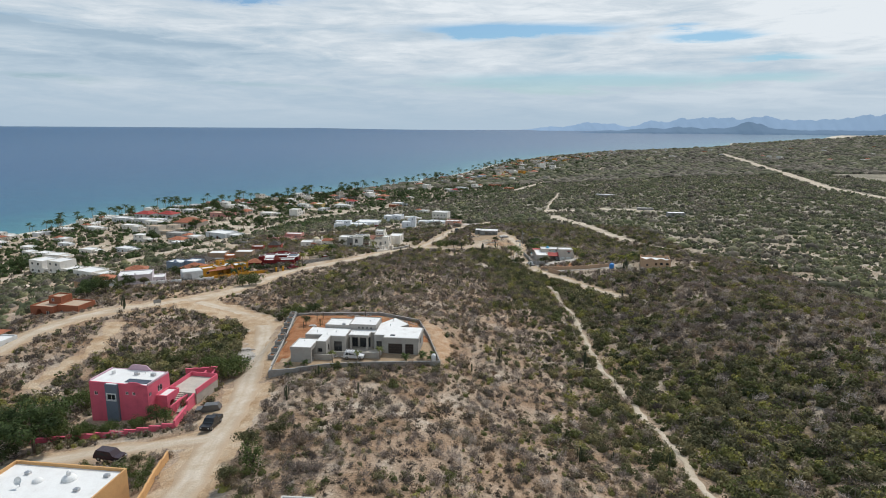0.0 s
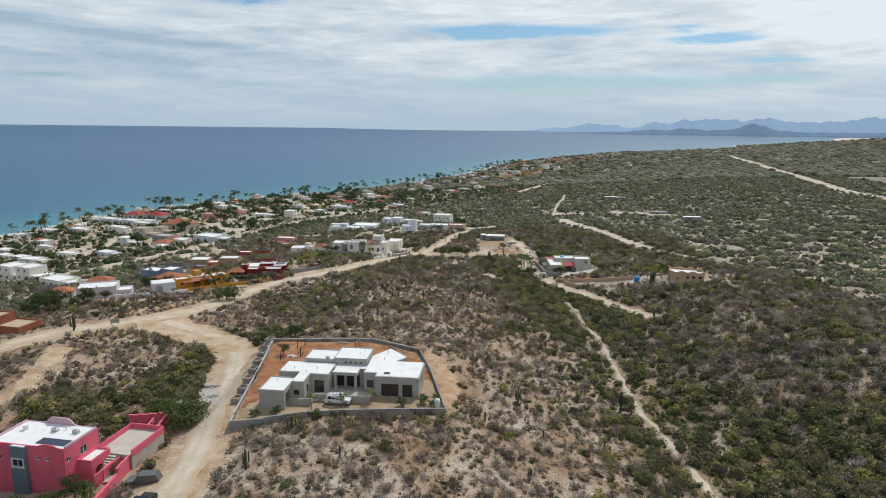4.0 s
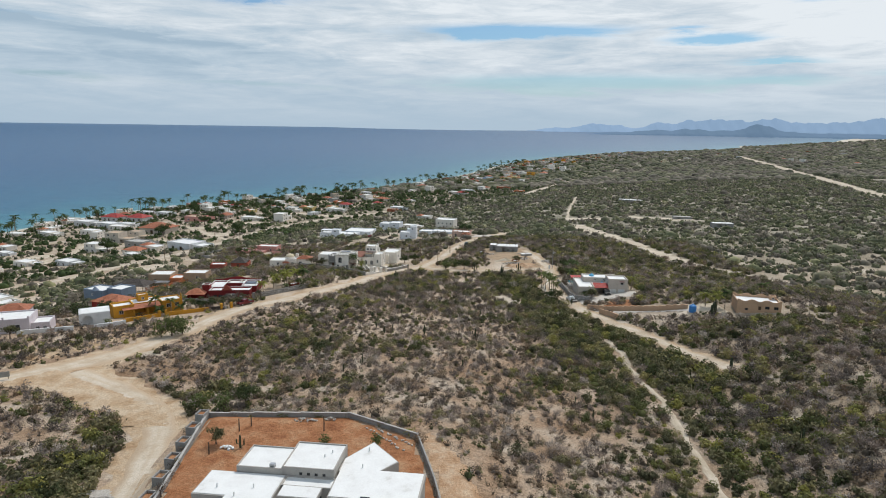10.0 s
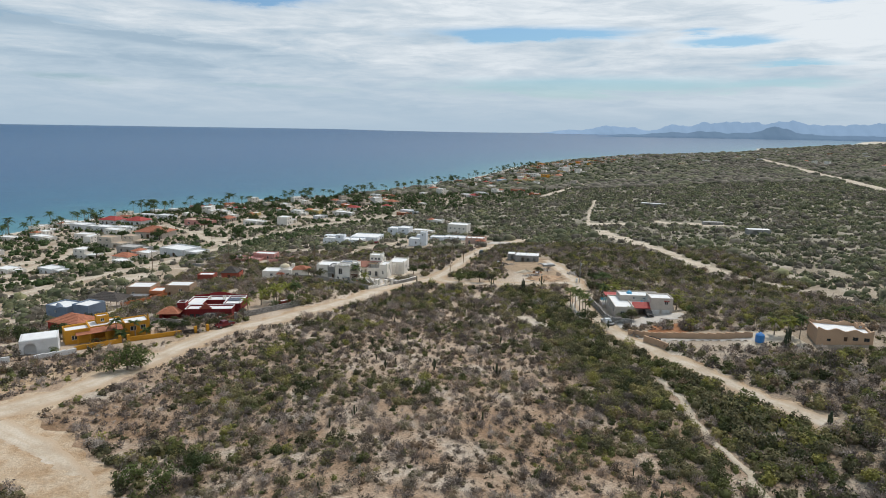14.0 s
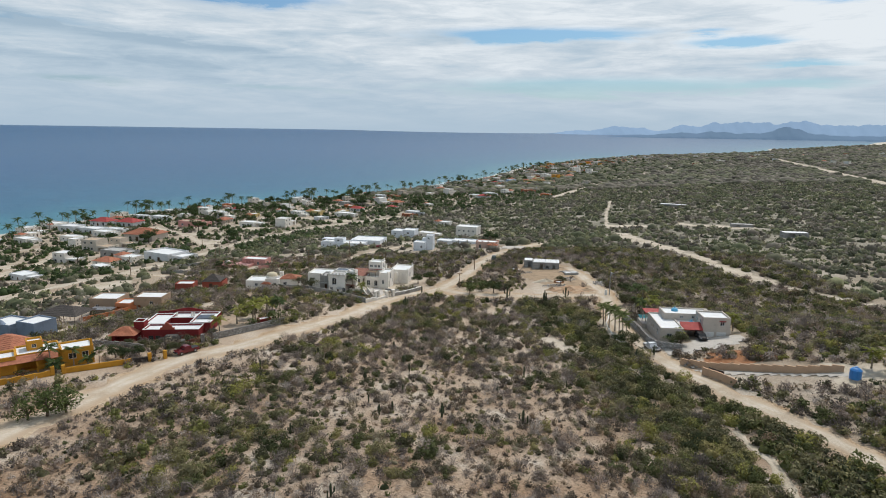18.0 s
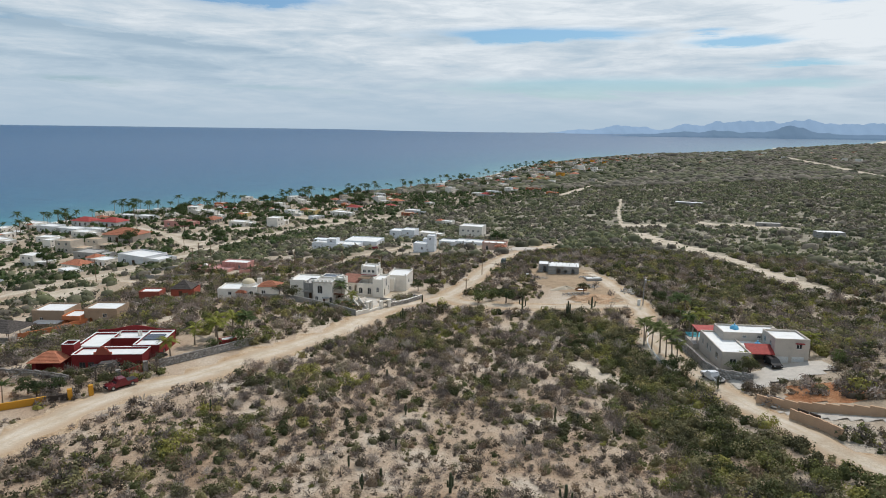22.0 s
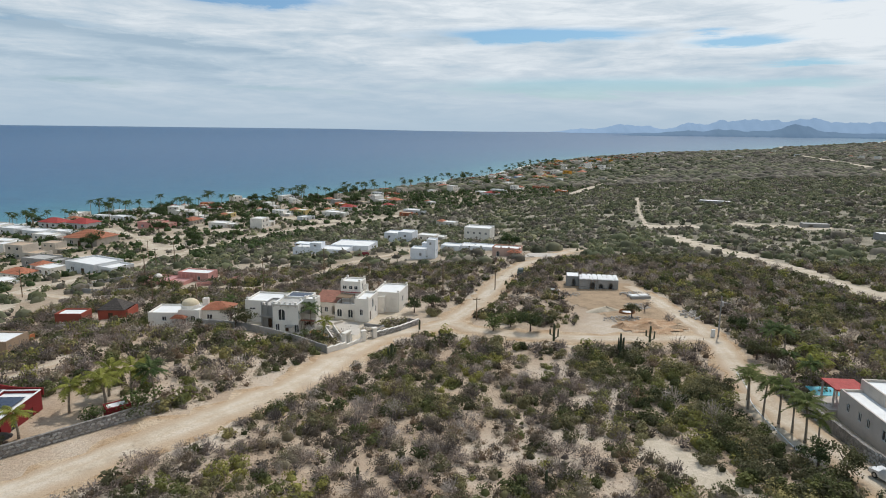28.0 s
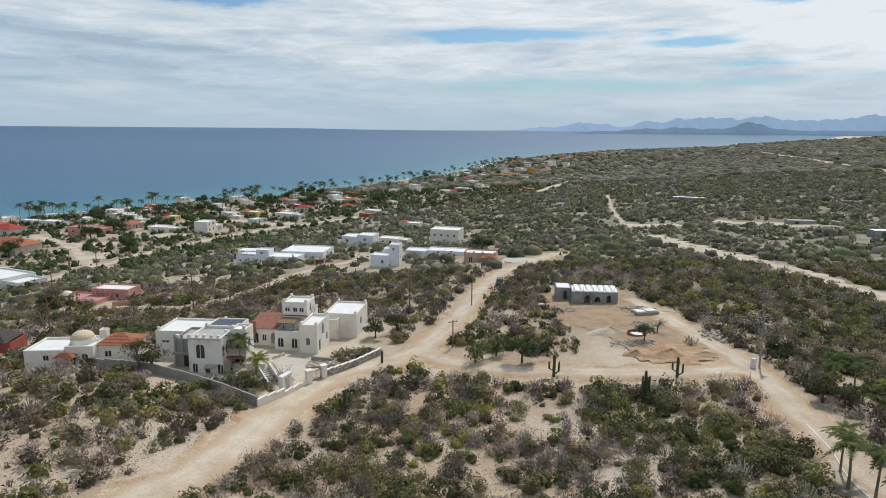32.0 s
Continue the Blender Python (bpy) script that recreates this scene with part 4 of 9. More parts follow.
M["roof_white"] = material("white_elastomeric_roof", (0.80, 0.80, 0.78), 0.7, size=1.8, bump=0.15, bump_size=0.2, vary=0.07,
                           stops=[(0.26, (0.58, 0.565, 0.53)), (0.38, (0.68, 0.67, 0.65)), (0.6, (0.725, 0.72, 0.70))], spec=0.25)
M["roof_grey"] = material("grey_flat_roof", (0.45, 0.43, 0.40), 0.9, size=1.5, bump=0.3, vary=0.2)
M["tile"] = material("terracotta_tile", (0.44, 0.165, 0.09), 0.8, size=0.9, bump=0.4, bump_size=0.15, vary=0.3, rnd=0.1)
M["glass"] = material("dark_window_glass", (0.03, 0.035, 0.04), 0.12, bump=0.0, vary=0.1, spec=0.6)
M["frame"] = plain("white_window_frame", (0.72, 0.72, 0.70), 0.5)
M["frame_dark"] = plain("dark_bronze_frame", (0.05, 0.045, 0.04), 0.45)
M["door_wood"] = material("stained_wood_door", (0.10, 0.055, 0.03), 0.6, size=0.3, vary=0.3, bump_size=0.04)
M["door_dark"] = plain("dark_brown_panel", (0.045, 0.033, 0.028), 0.5)
M["door_white"] = plain("white_panel_door", (0.74, 0.73, 0.70), 0.5)
M["wood"] = material("weathered_timber", (0.22, 0.15, 0.09), 0.85, size=0.4, vary=0.3, bump_size=0.05)
M["thatch"] = material("dark_palm_thatch", (0.10, 0.085, 0.075), 0.95, size=0.5, vary=0.4, bump=0.8, bump_size=0.15)
M["concrete"] = material("grey_concrete_block", (0.33, 0.32, 0.30), 0.92, size=1.6, bump=0.4, bump_size=0.15, vary=0.22)
M["stone"] = material("rubble_stone_wall", (0.34, 0.31, 0.28), 0.92, size=0.7, bump=1.0, bump_size=0.25, vary=0.45)
M["fieldstone"] = material("grey_field_stone", (0.42, 0.40, 0.37), 0.92, size=0.4, bump=0.6, bump_size=0.12, vary=0.3, rnd=0.35)
M["solar"] = material("solar_panel_glass", (0.02, 0.03, 0.06), 0.15, bump=0.0, vary=0.2, spec=0.6)
M["metal"] = material("galvanised_metal", (0.5, 0.5, 0.5), 0.4, 0.8, vary=0.15, bump=0.05)
M["iron"] = plain("black_iron", (0.03, 0.03, 0.03), 0.5, 0.6)
M["pvc"] = plain("white_plastic", (0.75, 0.75, 0.73), 0.4)
M["bluetank"] = plain("bright_blue_plastic", (0.04, 0.22, 0.55), 0.35)
M["pool"] = material("pool_water", (0.10, 0.42, 0.48), 0.05, bump=0.05, vary=0.1, spec=0.6)
M["paver"] = material("pale_paving", (0.50, 0.45, 0.39), 0.85, size=1.2, vary=0.15, bump_size=0.2)
M["rubber"] = plain("black_tyre_rubber", (0.02, 0.02, 0.02), 0.85)
M["bark"] = material("rough_bark", (0.16, 0.12, 0.09), 0.95, size=0.4, vary=0.35, bump=0.8, bump_size=0.08)
M["palm_bark"] = material("grey_palm_trunk", (0.34, 0.28, 0.21), 0.95, size=0.35, vary=0.35, bump=0.8, bump_size=0.1)
M["cactus"] = material("cactus_skin", (0.07, 0.085, 0.045), 0.8, size=0.6, vary=0.3, bump=0.3, bump_size=0.08)
M["rock"] = material("pale_rubble", (0.48, 0.44, 0.39), 0.95, size=0.6, vary=0.3, bump=0.6, bump_size=0.15, rnd=0.2, island=True)
M["frond"] = foliage("palm_frond", [(0.34, (0.045, 0.07, 0.022)), (0.6, (0.09, 0.12, 0.038))], size=2.0, thin=0.3)
M["frond_l"] = foliage("light_palm_frond", [(0.34, (0.08, 0.105, 0.03)), (0.6, (0.17, 0.185, 0.06))], size=2.0, thin=0.35)
M["tree_feather"] = foliage("feathery_green_leaves", [(0.34, (0.075, 0.10, 0.035)), (0.5, (0.105, 0.135, 0.045)), (0.66, (0.15, 0.175, 0.06))], size=2.0, thin=0.35)
M["frond_y"] = foliage("yellowish_palm_frond", [(0.34, (0.14, 0.15, 0.03)), (0.6, (0.24, 0.24, 0.05))], size=2.0, thin=0.3)
M["bougain"] = foliage("bougainvillea", [(0.34, (0.20, 0.03, 0.06)), (0.6, (0.08, 0.09, 0.03))], size=1.0)


def side_map(side, x, y, w, d):
    """Origin and axes of a box's side as seen from outside."""
    return {"S": ((x, y), (1, 0), w), "E": ((x + w, y), (0, 1), d), "N": ((x + w, y + d), (-1, 0), w), "W": ((x, y + d), (0, -1), d)}[side]


def block(house, x, y, w, d, h, mat, z=0.0, base=2.0, roof="roof_white", par=0.35, openings=(), thick=0.22, frame="frame", pane=True, trim=None, name="wall"):
    """A flat-roofed volume with parapet, roof deck and real openings (side, u, v, width, height, kind)."""
    bm = bmesh.new()
    for side in "SENW":
        (ox, oy), (ux, uy), length = side_map(side, x, y, w, d)
        nx, ny = uy, -ux
        ops = [o for o in openings if o[0] == side]
        us = sorted({0.0, length, *[v for o in ops for v in (o[1], o[1] + o[3])]})
        vs = sorted({-base, h, *[v for o in ops for v in (o[2], o[2] + o[4])]})

        def P(u, v, dep=0.0):
            return bm.verts.new((ox + ux * u - nx * dep, oy + uy * u - ny * dep, z + v))
        for a, b in zip(us, us[1:]):
            for c, e in zip(vs, vs[1:]):
                mu, mv = (a + b) / 2, (c + e) / 2
                if any(o[1] < mu < o[1] + o[3] and o[2] < mv < o[2] + o[4] for o in ops):
                    continue
                bm.faces.new((P(a, c), P(b, c), P(b, e), P(a, e)))
        for _, u, v, ow, oh, kind in ops:
            dep = 1.6 if kind == "o" else 0.16
            q = [(u, v), (u + ow, v), (u + ow, v + oh), (u, v + oh)]
            for (a, b), (c, e) in zip(q, q[1:] + q[:1]):
                bm.faces.new((P(a, b, dep), P(c, e, dep), P(c, e), P(a, b)))
            if kind in "ao" and kind == "a" or kind == "o" and oh > ow * 0.9:
                r = ow / 2
                for sgn in (-1, 1):
                    corner = (u + ow / 2 + sgn * r, v + oh)
                    arc = [(u + ow / 2 + sgn * r * math.cos(t), v + oh - r + r * math.sin(t)) for t in (math.pi / 2 * k / 5 for k in range(6))]
                    for (a, b), (c, e) in zip(arc, arc[1:]):
                        f = [P(*corner), P(a, b), P(c, e)]
                        bm.faces.new(f if sgn < 0 else f[::-1])
            if kind == "o":
                bm.faces.new([P(a, b, dep) for a, b in q])
                continue
            if not pane:
                continue

            def slab(u0, v0, u1, v1, d0, d1, bb):
                c = [bb.verts.new((ox + ux * uu - nx * dd_, oy + uy * uu - ny * dd_, z + vv)) for dd_ in (d0, d1) for uu, vv in ((u0, v0), (u1, v0), (u1, v1), (u0, v1))]
                for f in ((0, 1, 2, 3), (0, 4, 5, 1), (1, 5, 6, 2), (2, 6, 7, 3), (3, 7, 4, 0), (7, 6, 5, 4)):
                    bb.faces.new([c[i] for i in f])
            if kind in "wa":
                fb = bmesh.new()
                t = 0.07
                for s in ((u, v, u + ow, v + t), (u, v + oh - t, u + ow, v + oh), (u, v + t, u + t, v + oh - t), (u + ow - t, v + t, u + ow, v + oh - t), (u + ow / 2 - t / 2, v + t, u + ow / 2 + t / 2, v + oh - t)):
                    slab(*s, 0.06, 0.14, fb)
                win = part("window", fb, M[frame], house)
                gb = bmesh.new()
                slab(u + t / 2, v + t / 2, u + ow - t / 2, v + oh - t / 2, 0.10, 0.12, gb)
                part("pane", gb, M["glass"], win)
            else:
                db = bmesh.new()
                if kind == "d":
                    slab(u, v, u + ow, v + oh, 0.08, 0.14, db)
                    part("door", db, M["door_wood"], house)
                else:
                    n = 4
                    for k in range(n):
                        slab(u + 0.02, v + oh * k / n + 0.02, u + ow - 0.02, v + oh * (k + 1) / n - 0.02, 0.06, 0.13, db)
                    part("garage_door", db, M["door_white" if kind == "g" else "door_dark"], house)
    t = thick
    o = [(x, y), (x + w, y), (x + w, y + d), (x, y + d)]
    n = [(x + t, y + t), (x + w - t, y + t), (x + w - t, y + d - t), (x + t, y + d - t)]
    for k in range(4):
        j = (k + 1) % 4
        bm.faces.new([bm.verts.new((*p, z + h)) for p in (o[k], o[j], n[j], n[k])])
        bm.faces.new([bm.verts.new((*p, q)) for p, q in ((n[k], z + h), (n[j], z + h), (n[j], z + h - par - 0.1), (n[k], z + h - par - 0.1))])
    ob = part(name, bm, mat, house)
    if roof:
        part("roof", boxes((x + t, y + t, z + h - par - 0.2, x + w - t, y + d - t, z + h - par)), M[roof], house)
    if trim:
        tb = bmesh.new()
        for r in ((x - 0.05, y - 0.05, x + w + 0.05, y + t), (x - 0.05, y + d - t, x + w + 0.05, y + d + 0.05), (x - 0.05, y + t, x + t, y + d - t), (x + w - t, y + t, x + w + 0.05, y + d - t)):
            box(tb, r[0], r[1], z + h + 0.003, r[2], r[3], z + h + 0.09)
        part("coping", tb, M[trim], house)
    return ob


def prism(house, pts, z0, z1, mat, name="wall"):
    bm = bmesh.new()
    lo, hi = [bm.verts.new((*p, z0)) for p in pts], [bm.verts.new((*p, z1)) for p in pts]
    bm.faces.new(hi)
    bm.faces.new(lo[::-1])
    for k in range(len(pts)):
        j = (k + 1) % len(pts)
        bm.faces.new((lo[k], lo[j], hi[j], hi[k]))
    return part(name, bm, mat, house)


def hip_roof(house, x, y, w, d, z, rise, over=0.4, mat="tile", rows=9, name="tiled_roof"):
    """A hipped roof in overlapping tile courses."""
    bm = bmesh.new()
    x0, y0, x1, y1 = x - over, y - over, x + w + over, y + d + over
    m = min(x1 - x0, y1 - y0) / 2
    for k in range(rows):
        a, b = k / rows, (k + 1) / rows
        for (s, zz) in ((0, 0),):
            p = [(x0 + m * a, y0 + m * a), (x1 - m * a, y0 + m * a), (x1 - m * a, y1 - m * a), (x0 + m * a, y1 - m * a)]
            q = [(x0 + m * b, y0 + m * b), (x1 - m * b, y0 + m * b), (x1 - m * b, y1 - m * b), (x0 + m * b, y1 - m * b)]
            za, zb = z + rise * a + 0.06, z + rise * b
            for i in range(4):
                j = (i + 1) % 4
                bm.faces.new([bm.verts.new((*v, h_)) for v, h_ in ((p[i], za), (p[j], za), (q[j], zb), (q[i], zb))])
                bm.faces.new([bm.verts.new((*v, h_)) for v, h_ in ((p[i], za - 0.07), (p[j], za - 0.07), (p[j], za), (p[i], za))])
    bmesh.ops.remove_doubles(bm, verts=bm.verts, dist=0.02)
    return part(name, bm, M[mat], house)


def patch(poly, mat, label, lift=0.2, cell=1.5, name="yard", kind="structure", category="yard"):
    """Flat ground cover inside a plan outline, laid on the land with an uneven edge."""
    xs, ys = [p[0] for p in poly], [p[1] for p in poly]
    gx, gy = np.arange(min(xs) - cell, max(xs) + cell, cell), np.arange(min(ys) - cell, max(ys) + cell, cell)
    X, Y = np.meshgrid(gx, gy)

    def inside(px, py):
        c = np.zeros(px.shape, bool)
        for (ax, ay), (bx, by) in zip(poly, poly[1:] + poly[:1]):
            if ay != by:
                c ^= ((ay > py) != (by > py)) & (px < (bx - ax) * (py - ay) / (by - ay) + ax)
        return c
    edge = line_distance(X, Y, poly + poly[:1])
    Z = ground(X, Y) + np.where(inside(X, Y), lift, lift - 0.1 - 0.12 * edge)
    nx = len(gx)
    i = (np.arange(len(gy) - 1)[:, None] * nx + np.arange(nx - 1)[None])
    keep = inside(X[:-1, :-1] + cell / 2, Y[:-1, :-1] + cell / 2)
    i = i[keep]
    me = mesh_from(name, np.stack([X.ravel(), Y.ravel(), Z.ravel()], 1), np.stack([i, i + 1, i + nx + 1, i + nx], 1), M[mat], True)
    cx, cy = (min(xs) + max(xs)) / 2, (min(ys) + max(ys)) / 2
    return tagged(new(name, me), label, category, kind=kind)


STONES = []


def face_stones(t, pts, height, thick, oz, step=0.62):
    """Separate field stones set proud of both faces of a rubble wall."""
    r = random.Random(len(pts) * 31 + int(abs(pts[0][0]) * 10))
    if not STONES:
        for k in range(6):
            bm = bmesh.new()
            bmesh.ops.create_icosphere(bm, subdivisions=1, radius=0.5)
            for v in bm.verts:
                v.co *= r.uniform(0.8, 1.1)
                v.co.y *= 0.55
                v.co.z *= 0.72
            me = bpy.data.meshes.new("stone")
            bm.to_mesh(me)
            bm.free()
            me.materials.append(M["fieldstone"])
            STONES.append(me)
    count = 0
    for (ax, ay), (bx, by) in zip(pts, pts[1:]):
        ln = math.hypot(bx - ax, by - ay)
        a = math.atan2(by - ay, bx - ax)
        nx, ny = -math.sin(a), math.cos(a)
        near = -1 if ny > 0 else 1
        for i in range(int(ln / step)):
            for j in range(int((height + 0.1) / 0.42)):
                if count >= 290:
                    return
                u = (i + 0.5 + 0.5 * (j % 2) + r.uniform(-0.15, 0.15)) * step / ln
                x, y = ax + (bx - ax) * u + nx * near * thick * 0.5, ay + (by - ay) * u + ny * near * thick * 0.5
                ob = new("stone", r.choice(STONES))
                ob.parent = t
                s = step * r.uniform(0.85, 1.15)
                ob.location = (x - pts[0][0], y - pts[0][1], gz(x, y) - oz + 0.2 + 0.42 * j + r.uniform(-0.05, 0.05))
                ob.rotation_euler = (r.uniform(-0.3, 0.3), r.uniform(-0.4, 0.4), a + r.uniform(-0.2, 0.2))
                ob.scale = (s * 1.05, s * 0.7, s)
                count += 1


def wall_run(pts, height, thick, mat, label, coping=None, name="garden_wall", seg=3.0, wave=0.0, foot=1.2):
    """A wall that steps down with the land, one body and its coping."""
    t = thing(name, *pts[0], gz(*pts[0]), 0, label, "wall")
    ox, oy, oz = *pts[0], gz(*pts[0])
    bm, cb = bmesh.new(), bmesh.new()
    k = 0
    for (ax, ay), (bx, by) in zip(pts, pts[1:]):
        ln = math.hypot(bx - ax, by - ay)
        n = max(1, round(ln / seg))
        a = math.atan2(by - ay, bx - ax)
        for i in range(n):
            u0, u1 = i / n, (i + 1) / n
            x0, y0, x1, y1 = ax + (bx - ax) * u0, ay + (by - ay) * u0, ax + (bx - ax) * u1, ay + (by - ay) * u1
            g0, g1 = gz(x0, y0), gz(x1, y1)
            top = max(g0, g1) + height + wave * math.sin(k * 0.9)
            k += 1
            m = Matrix.Translation((x0 - ox, y0 - oy, 0)) @ Matrix.Rotation(a, 4, "Z")
            L = ln / n + 0.02
            for b_, r in ((bm, (0, -thick / 2, min(g0, g1) - foot - oz, L, thick / 2, top - oz)), (cb, (-0.02, -thick / 2 - 0.05, top - oz + 0.003, L + 0.02, thick / 2 + 0.05, top - oz + 0.08))):
                if b_ is cb and not coping:
                    continue
                c = bmesh.new()
                box(c, *r)
                c.transform(m)
                me = bpy.data.meshes.new("tmp")
                c.to_mesh(me)
                b_.from_mesh(me)
                bpy.data.meshes.remove(me)
                c.free()
    part("wall_body", bm, M[mat] if mat in M else mat, t)
    if mat == "stone":
        face_stones(t, pts, height, thick, oz)
    if coping:
        part("coping", cb, M[coping] if coping in M else coping, t)
    else:
        cb.free()
    return t


# ---- plants as things ----
def palm_mesh(seed, height, fr=15, length=2.6, droop=1.0):
    r = random.Random(seed)
    lean = r.uniform(-0.5, 0.5)
    pts = [(lean * (k / 6) ** 2, 0.3 * lean * (k / 6), height * k / 6 - (0.4 if k == 0 else 0)) for k in range(7)]
    trunk = tube(bmesh.new(), pts, [0.20, 0.15, 0.13, 0.12, 0.115, 0.115, 0.11], 8)
    crown = bmesh.new()
    top = Vector(pts[-1])
    for i in range(fr):
        az = 6.283 * i / fr + r.uniform(-0.2, 0.2)
        el = r.uniform(-0.25, 1.15)
        L = length * r.uniform(0.8, 1.1)
        last = None
        d = Vector((math.cos(az), math.sin(az), 0))
        side = Vector((-d.y, d.x, 0))
        n = 9
        for k in range(n + 1):
            t = k / n
            c = top + d * (L * t * math.cos(el * (1 - 0.4 * t))) + Vector((0, 0, L * (math.sin(el) * t - droop * 0.55 * t * t)))
            if last is not None and k > 1:
                w = 0.62 * math.sin(math.pi * min(1, t * 0.9 + 0.12)) ** 0.7
                for s in (-1, 1):
                    tip = (last + c) / 2 + side * s * w + d * 0.28 + Vector((0, 0, -0.30 * w - 0.08))
                    crown.faces.new([crown.verts.new(p) for p in (last, c, tip)])
                    tip2 = c + side * s * w * 0.85 + d * 0.32 + Vector((0, 0, -0.42 * w))
                    crown.faces.new([crown.verts.new(p) for p in (last * 0.4 + c * 0.6, c, tip2)])
            last = c
    return trunk, crown


def make_palm(seed, height, frond="frond", label="tall green coconut palm with a bare grey trunk", fr=16, length=2.6, droop=1.0):
    t = thing("palm_tree", 0, 0, -80, 0, label, "palm", "palms")
    a, b = palm_mesh(seed, height, fr, length, droop)
    part("trunk", a, M["palm_bark"], t)
    part("crown", b, M[frond], t)
    return t


def place(src, x, y, turn=0.0, size=1.0, lift=0.0, label=""):
    ob = copy_thing(src, pose(x, y, gz(x, y) + lift, 0, 0, turn))
    ob.scale = (size, size, size)
    if label:
        ob["label"] = label
    return ob


def put(src, x, y, turn=0.0, lift=0.0):
    """Moves a master to its first place."""
    src.matrix_world = pose(x, y, gz(x, y) + lift, 0, 0, turn) @ Matrix.Diagonal((*src.scale, 1))
    return src


def make_tree(seed, height, radius, mat, label, leaves=420, leaf=0.22, trunk_h=0.35, name="tree", clumps=9):
    r = np.random.RandomState(seed)
    t = thing(name, 0, 0, -80, 0, label, "tree", "trees")
    bm = bmesh.new()
    cl = []
    for k in range(clumps):
        a, q = r.uniform(0, 6.283), r.uniform(0.15, 0.75) * radius
        cl.append((q * math.cos(a), q * math.sin(a), height * (r.uniform(0.45, 0.85) if trunk_h > 0.2 else r.uniform(0.18, 0.72)), radius * r.uniform(0.32, 0.55)))
    fork = Vector((0.1, 0, height * trunk_h))
    tube(bm, [(0, 0, -0.4), (0.05, 0, height * trunk_h * 0.5), fork], [0.05 * height, 0.035 * height, 0.028 * height], 7)
    for cx, cy, cz, _ in cl[:8]:
        e = Vector((cx, cy, cz))
        tube(bm, [fork, fork.lerp(e, 0.55) + Vector((0, 0, 0.1)), e], [0.024 * height, 0.015 * height, 0.006 * height], 5)
    part("trunk", bm, M["bark"], t)
    V = []
    for cx, cy, cz, cr in cl:
        n = leaves // clumps
        tri = leaf_cloud(r, 1, n, np.array([cr]), np.array([cr * 0.75]), 0.0, leaf)[0]
        flip = r.uniform(size=n) < 0.35
        tri[flip, :, 2] *= -0.6
        V.append(tri.reshape(-1, 3) + (cx, cy, cz))
    V = np.concatenate(V)
    ob = new("crown", mesh_from("crown", V, np.arange(len(V)).reshape(-1, 3), M[mat]))
    ob.parent = t
    return t


def make_cactus(seed, height, arms, label="tall columnar cardon cactus with upright arms"):
    r = random.Random(seed)
    t = thing("cactus", 0, 0, -80, 0, label, "cactus", "cacti")
    bm = bmesh.new()

    def column(pts, rad):
        rings = []
        for i, p in enumerate(pts):
            k = rad * (0.75 if i == len(pts) - 1 else 1)
            rings.append([bm.verts.new((p[0] + math.cos(a) * k * (1 + 0.16 * (j % 2)), p[1] + math.sin(a) * k * (1 + 0.16 * (j % 2)), p[2])) for j, a in ((j, 6.28318 * j / 12) for j in range(12))])
        for a, b in zip(rings, rings[1:]):
            for k in range(12):
                bm.faces.new((a[k], a[(k + 1) % 12], b[(k + 1) % 12], b[k]))
        bm.faces.new(rings[-1])
    column([(0, 0, -0.3), (0, 0, height * 0.4), (0.03, 0, height * 0.8), (0, 0, height)], 0.19)
    for k in range(arms):
        a = 6.283 * k / max(arms, 1) + r.uniform(-0.5, 0.5)
        q, z0, z1 = r.uniform(0.45, 0.8), r.uniform(0.1, 0.4) * height, r.uniform(0.65, 0.95) * height
        c, s = math.cos(a), math.sin(a)
        column([(0.1 * c, 0.1 * s, z0), (q * c, q * s, z0 + 0.35), (q * c, q * s, (z0 + z1) / 2), (q * c * 1.05, q * s * 1.05, z1)], 0.13)
    part("stem", bm, M["cactus"], t)
    return t


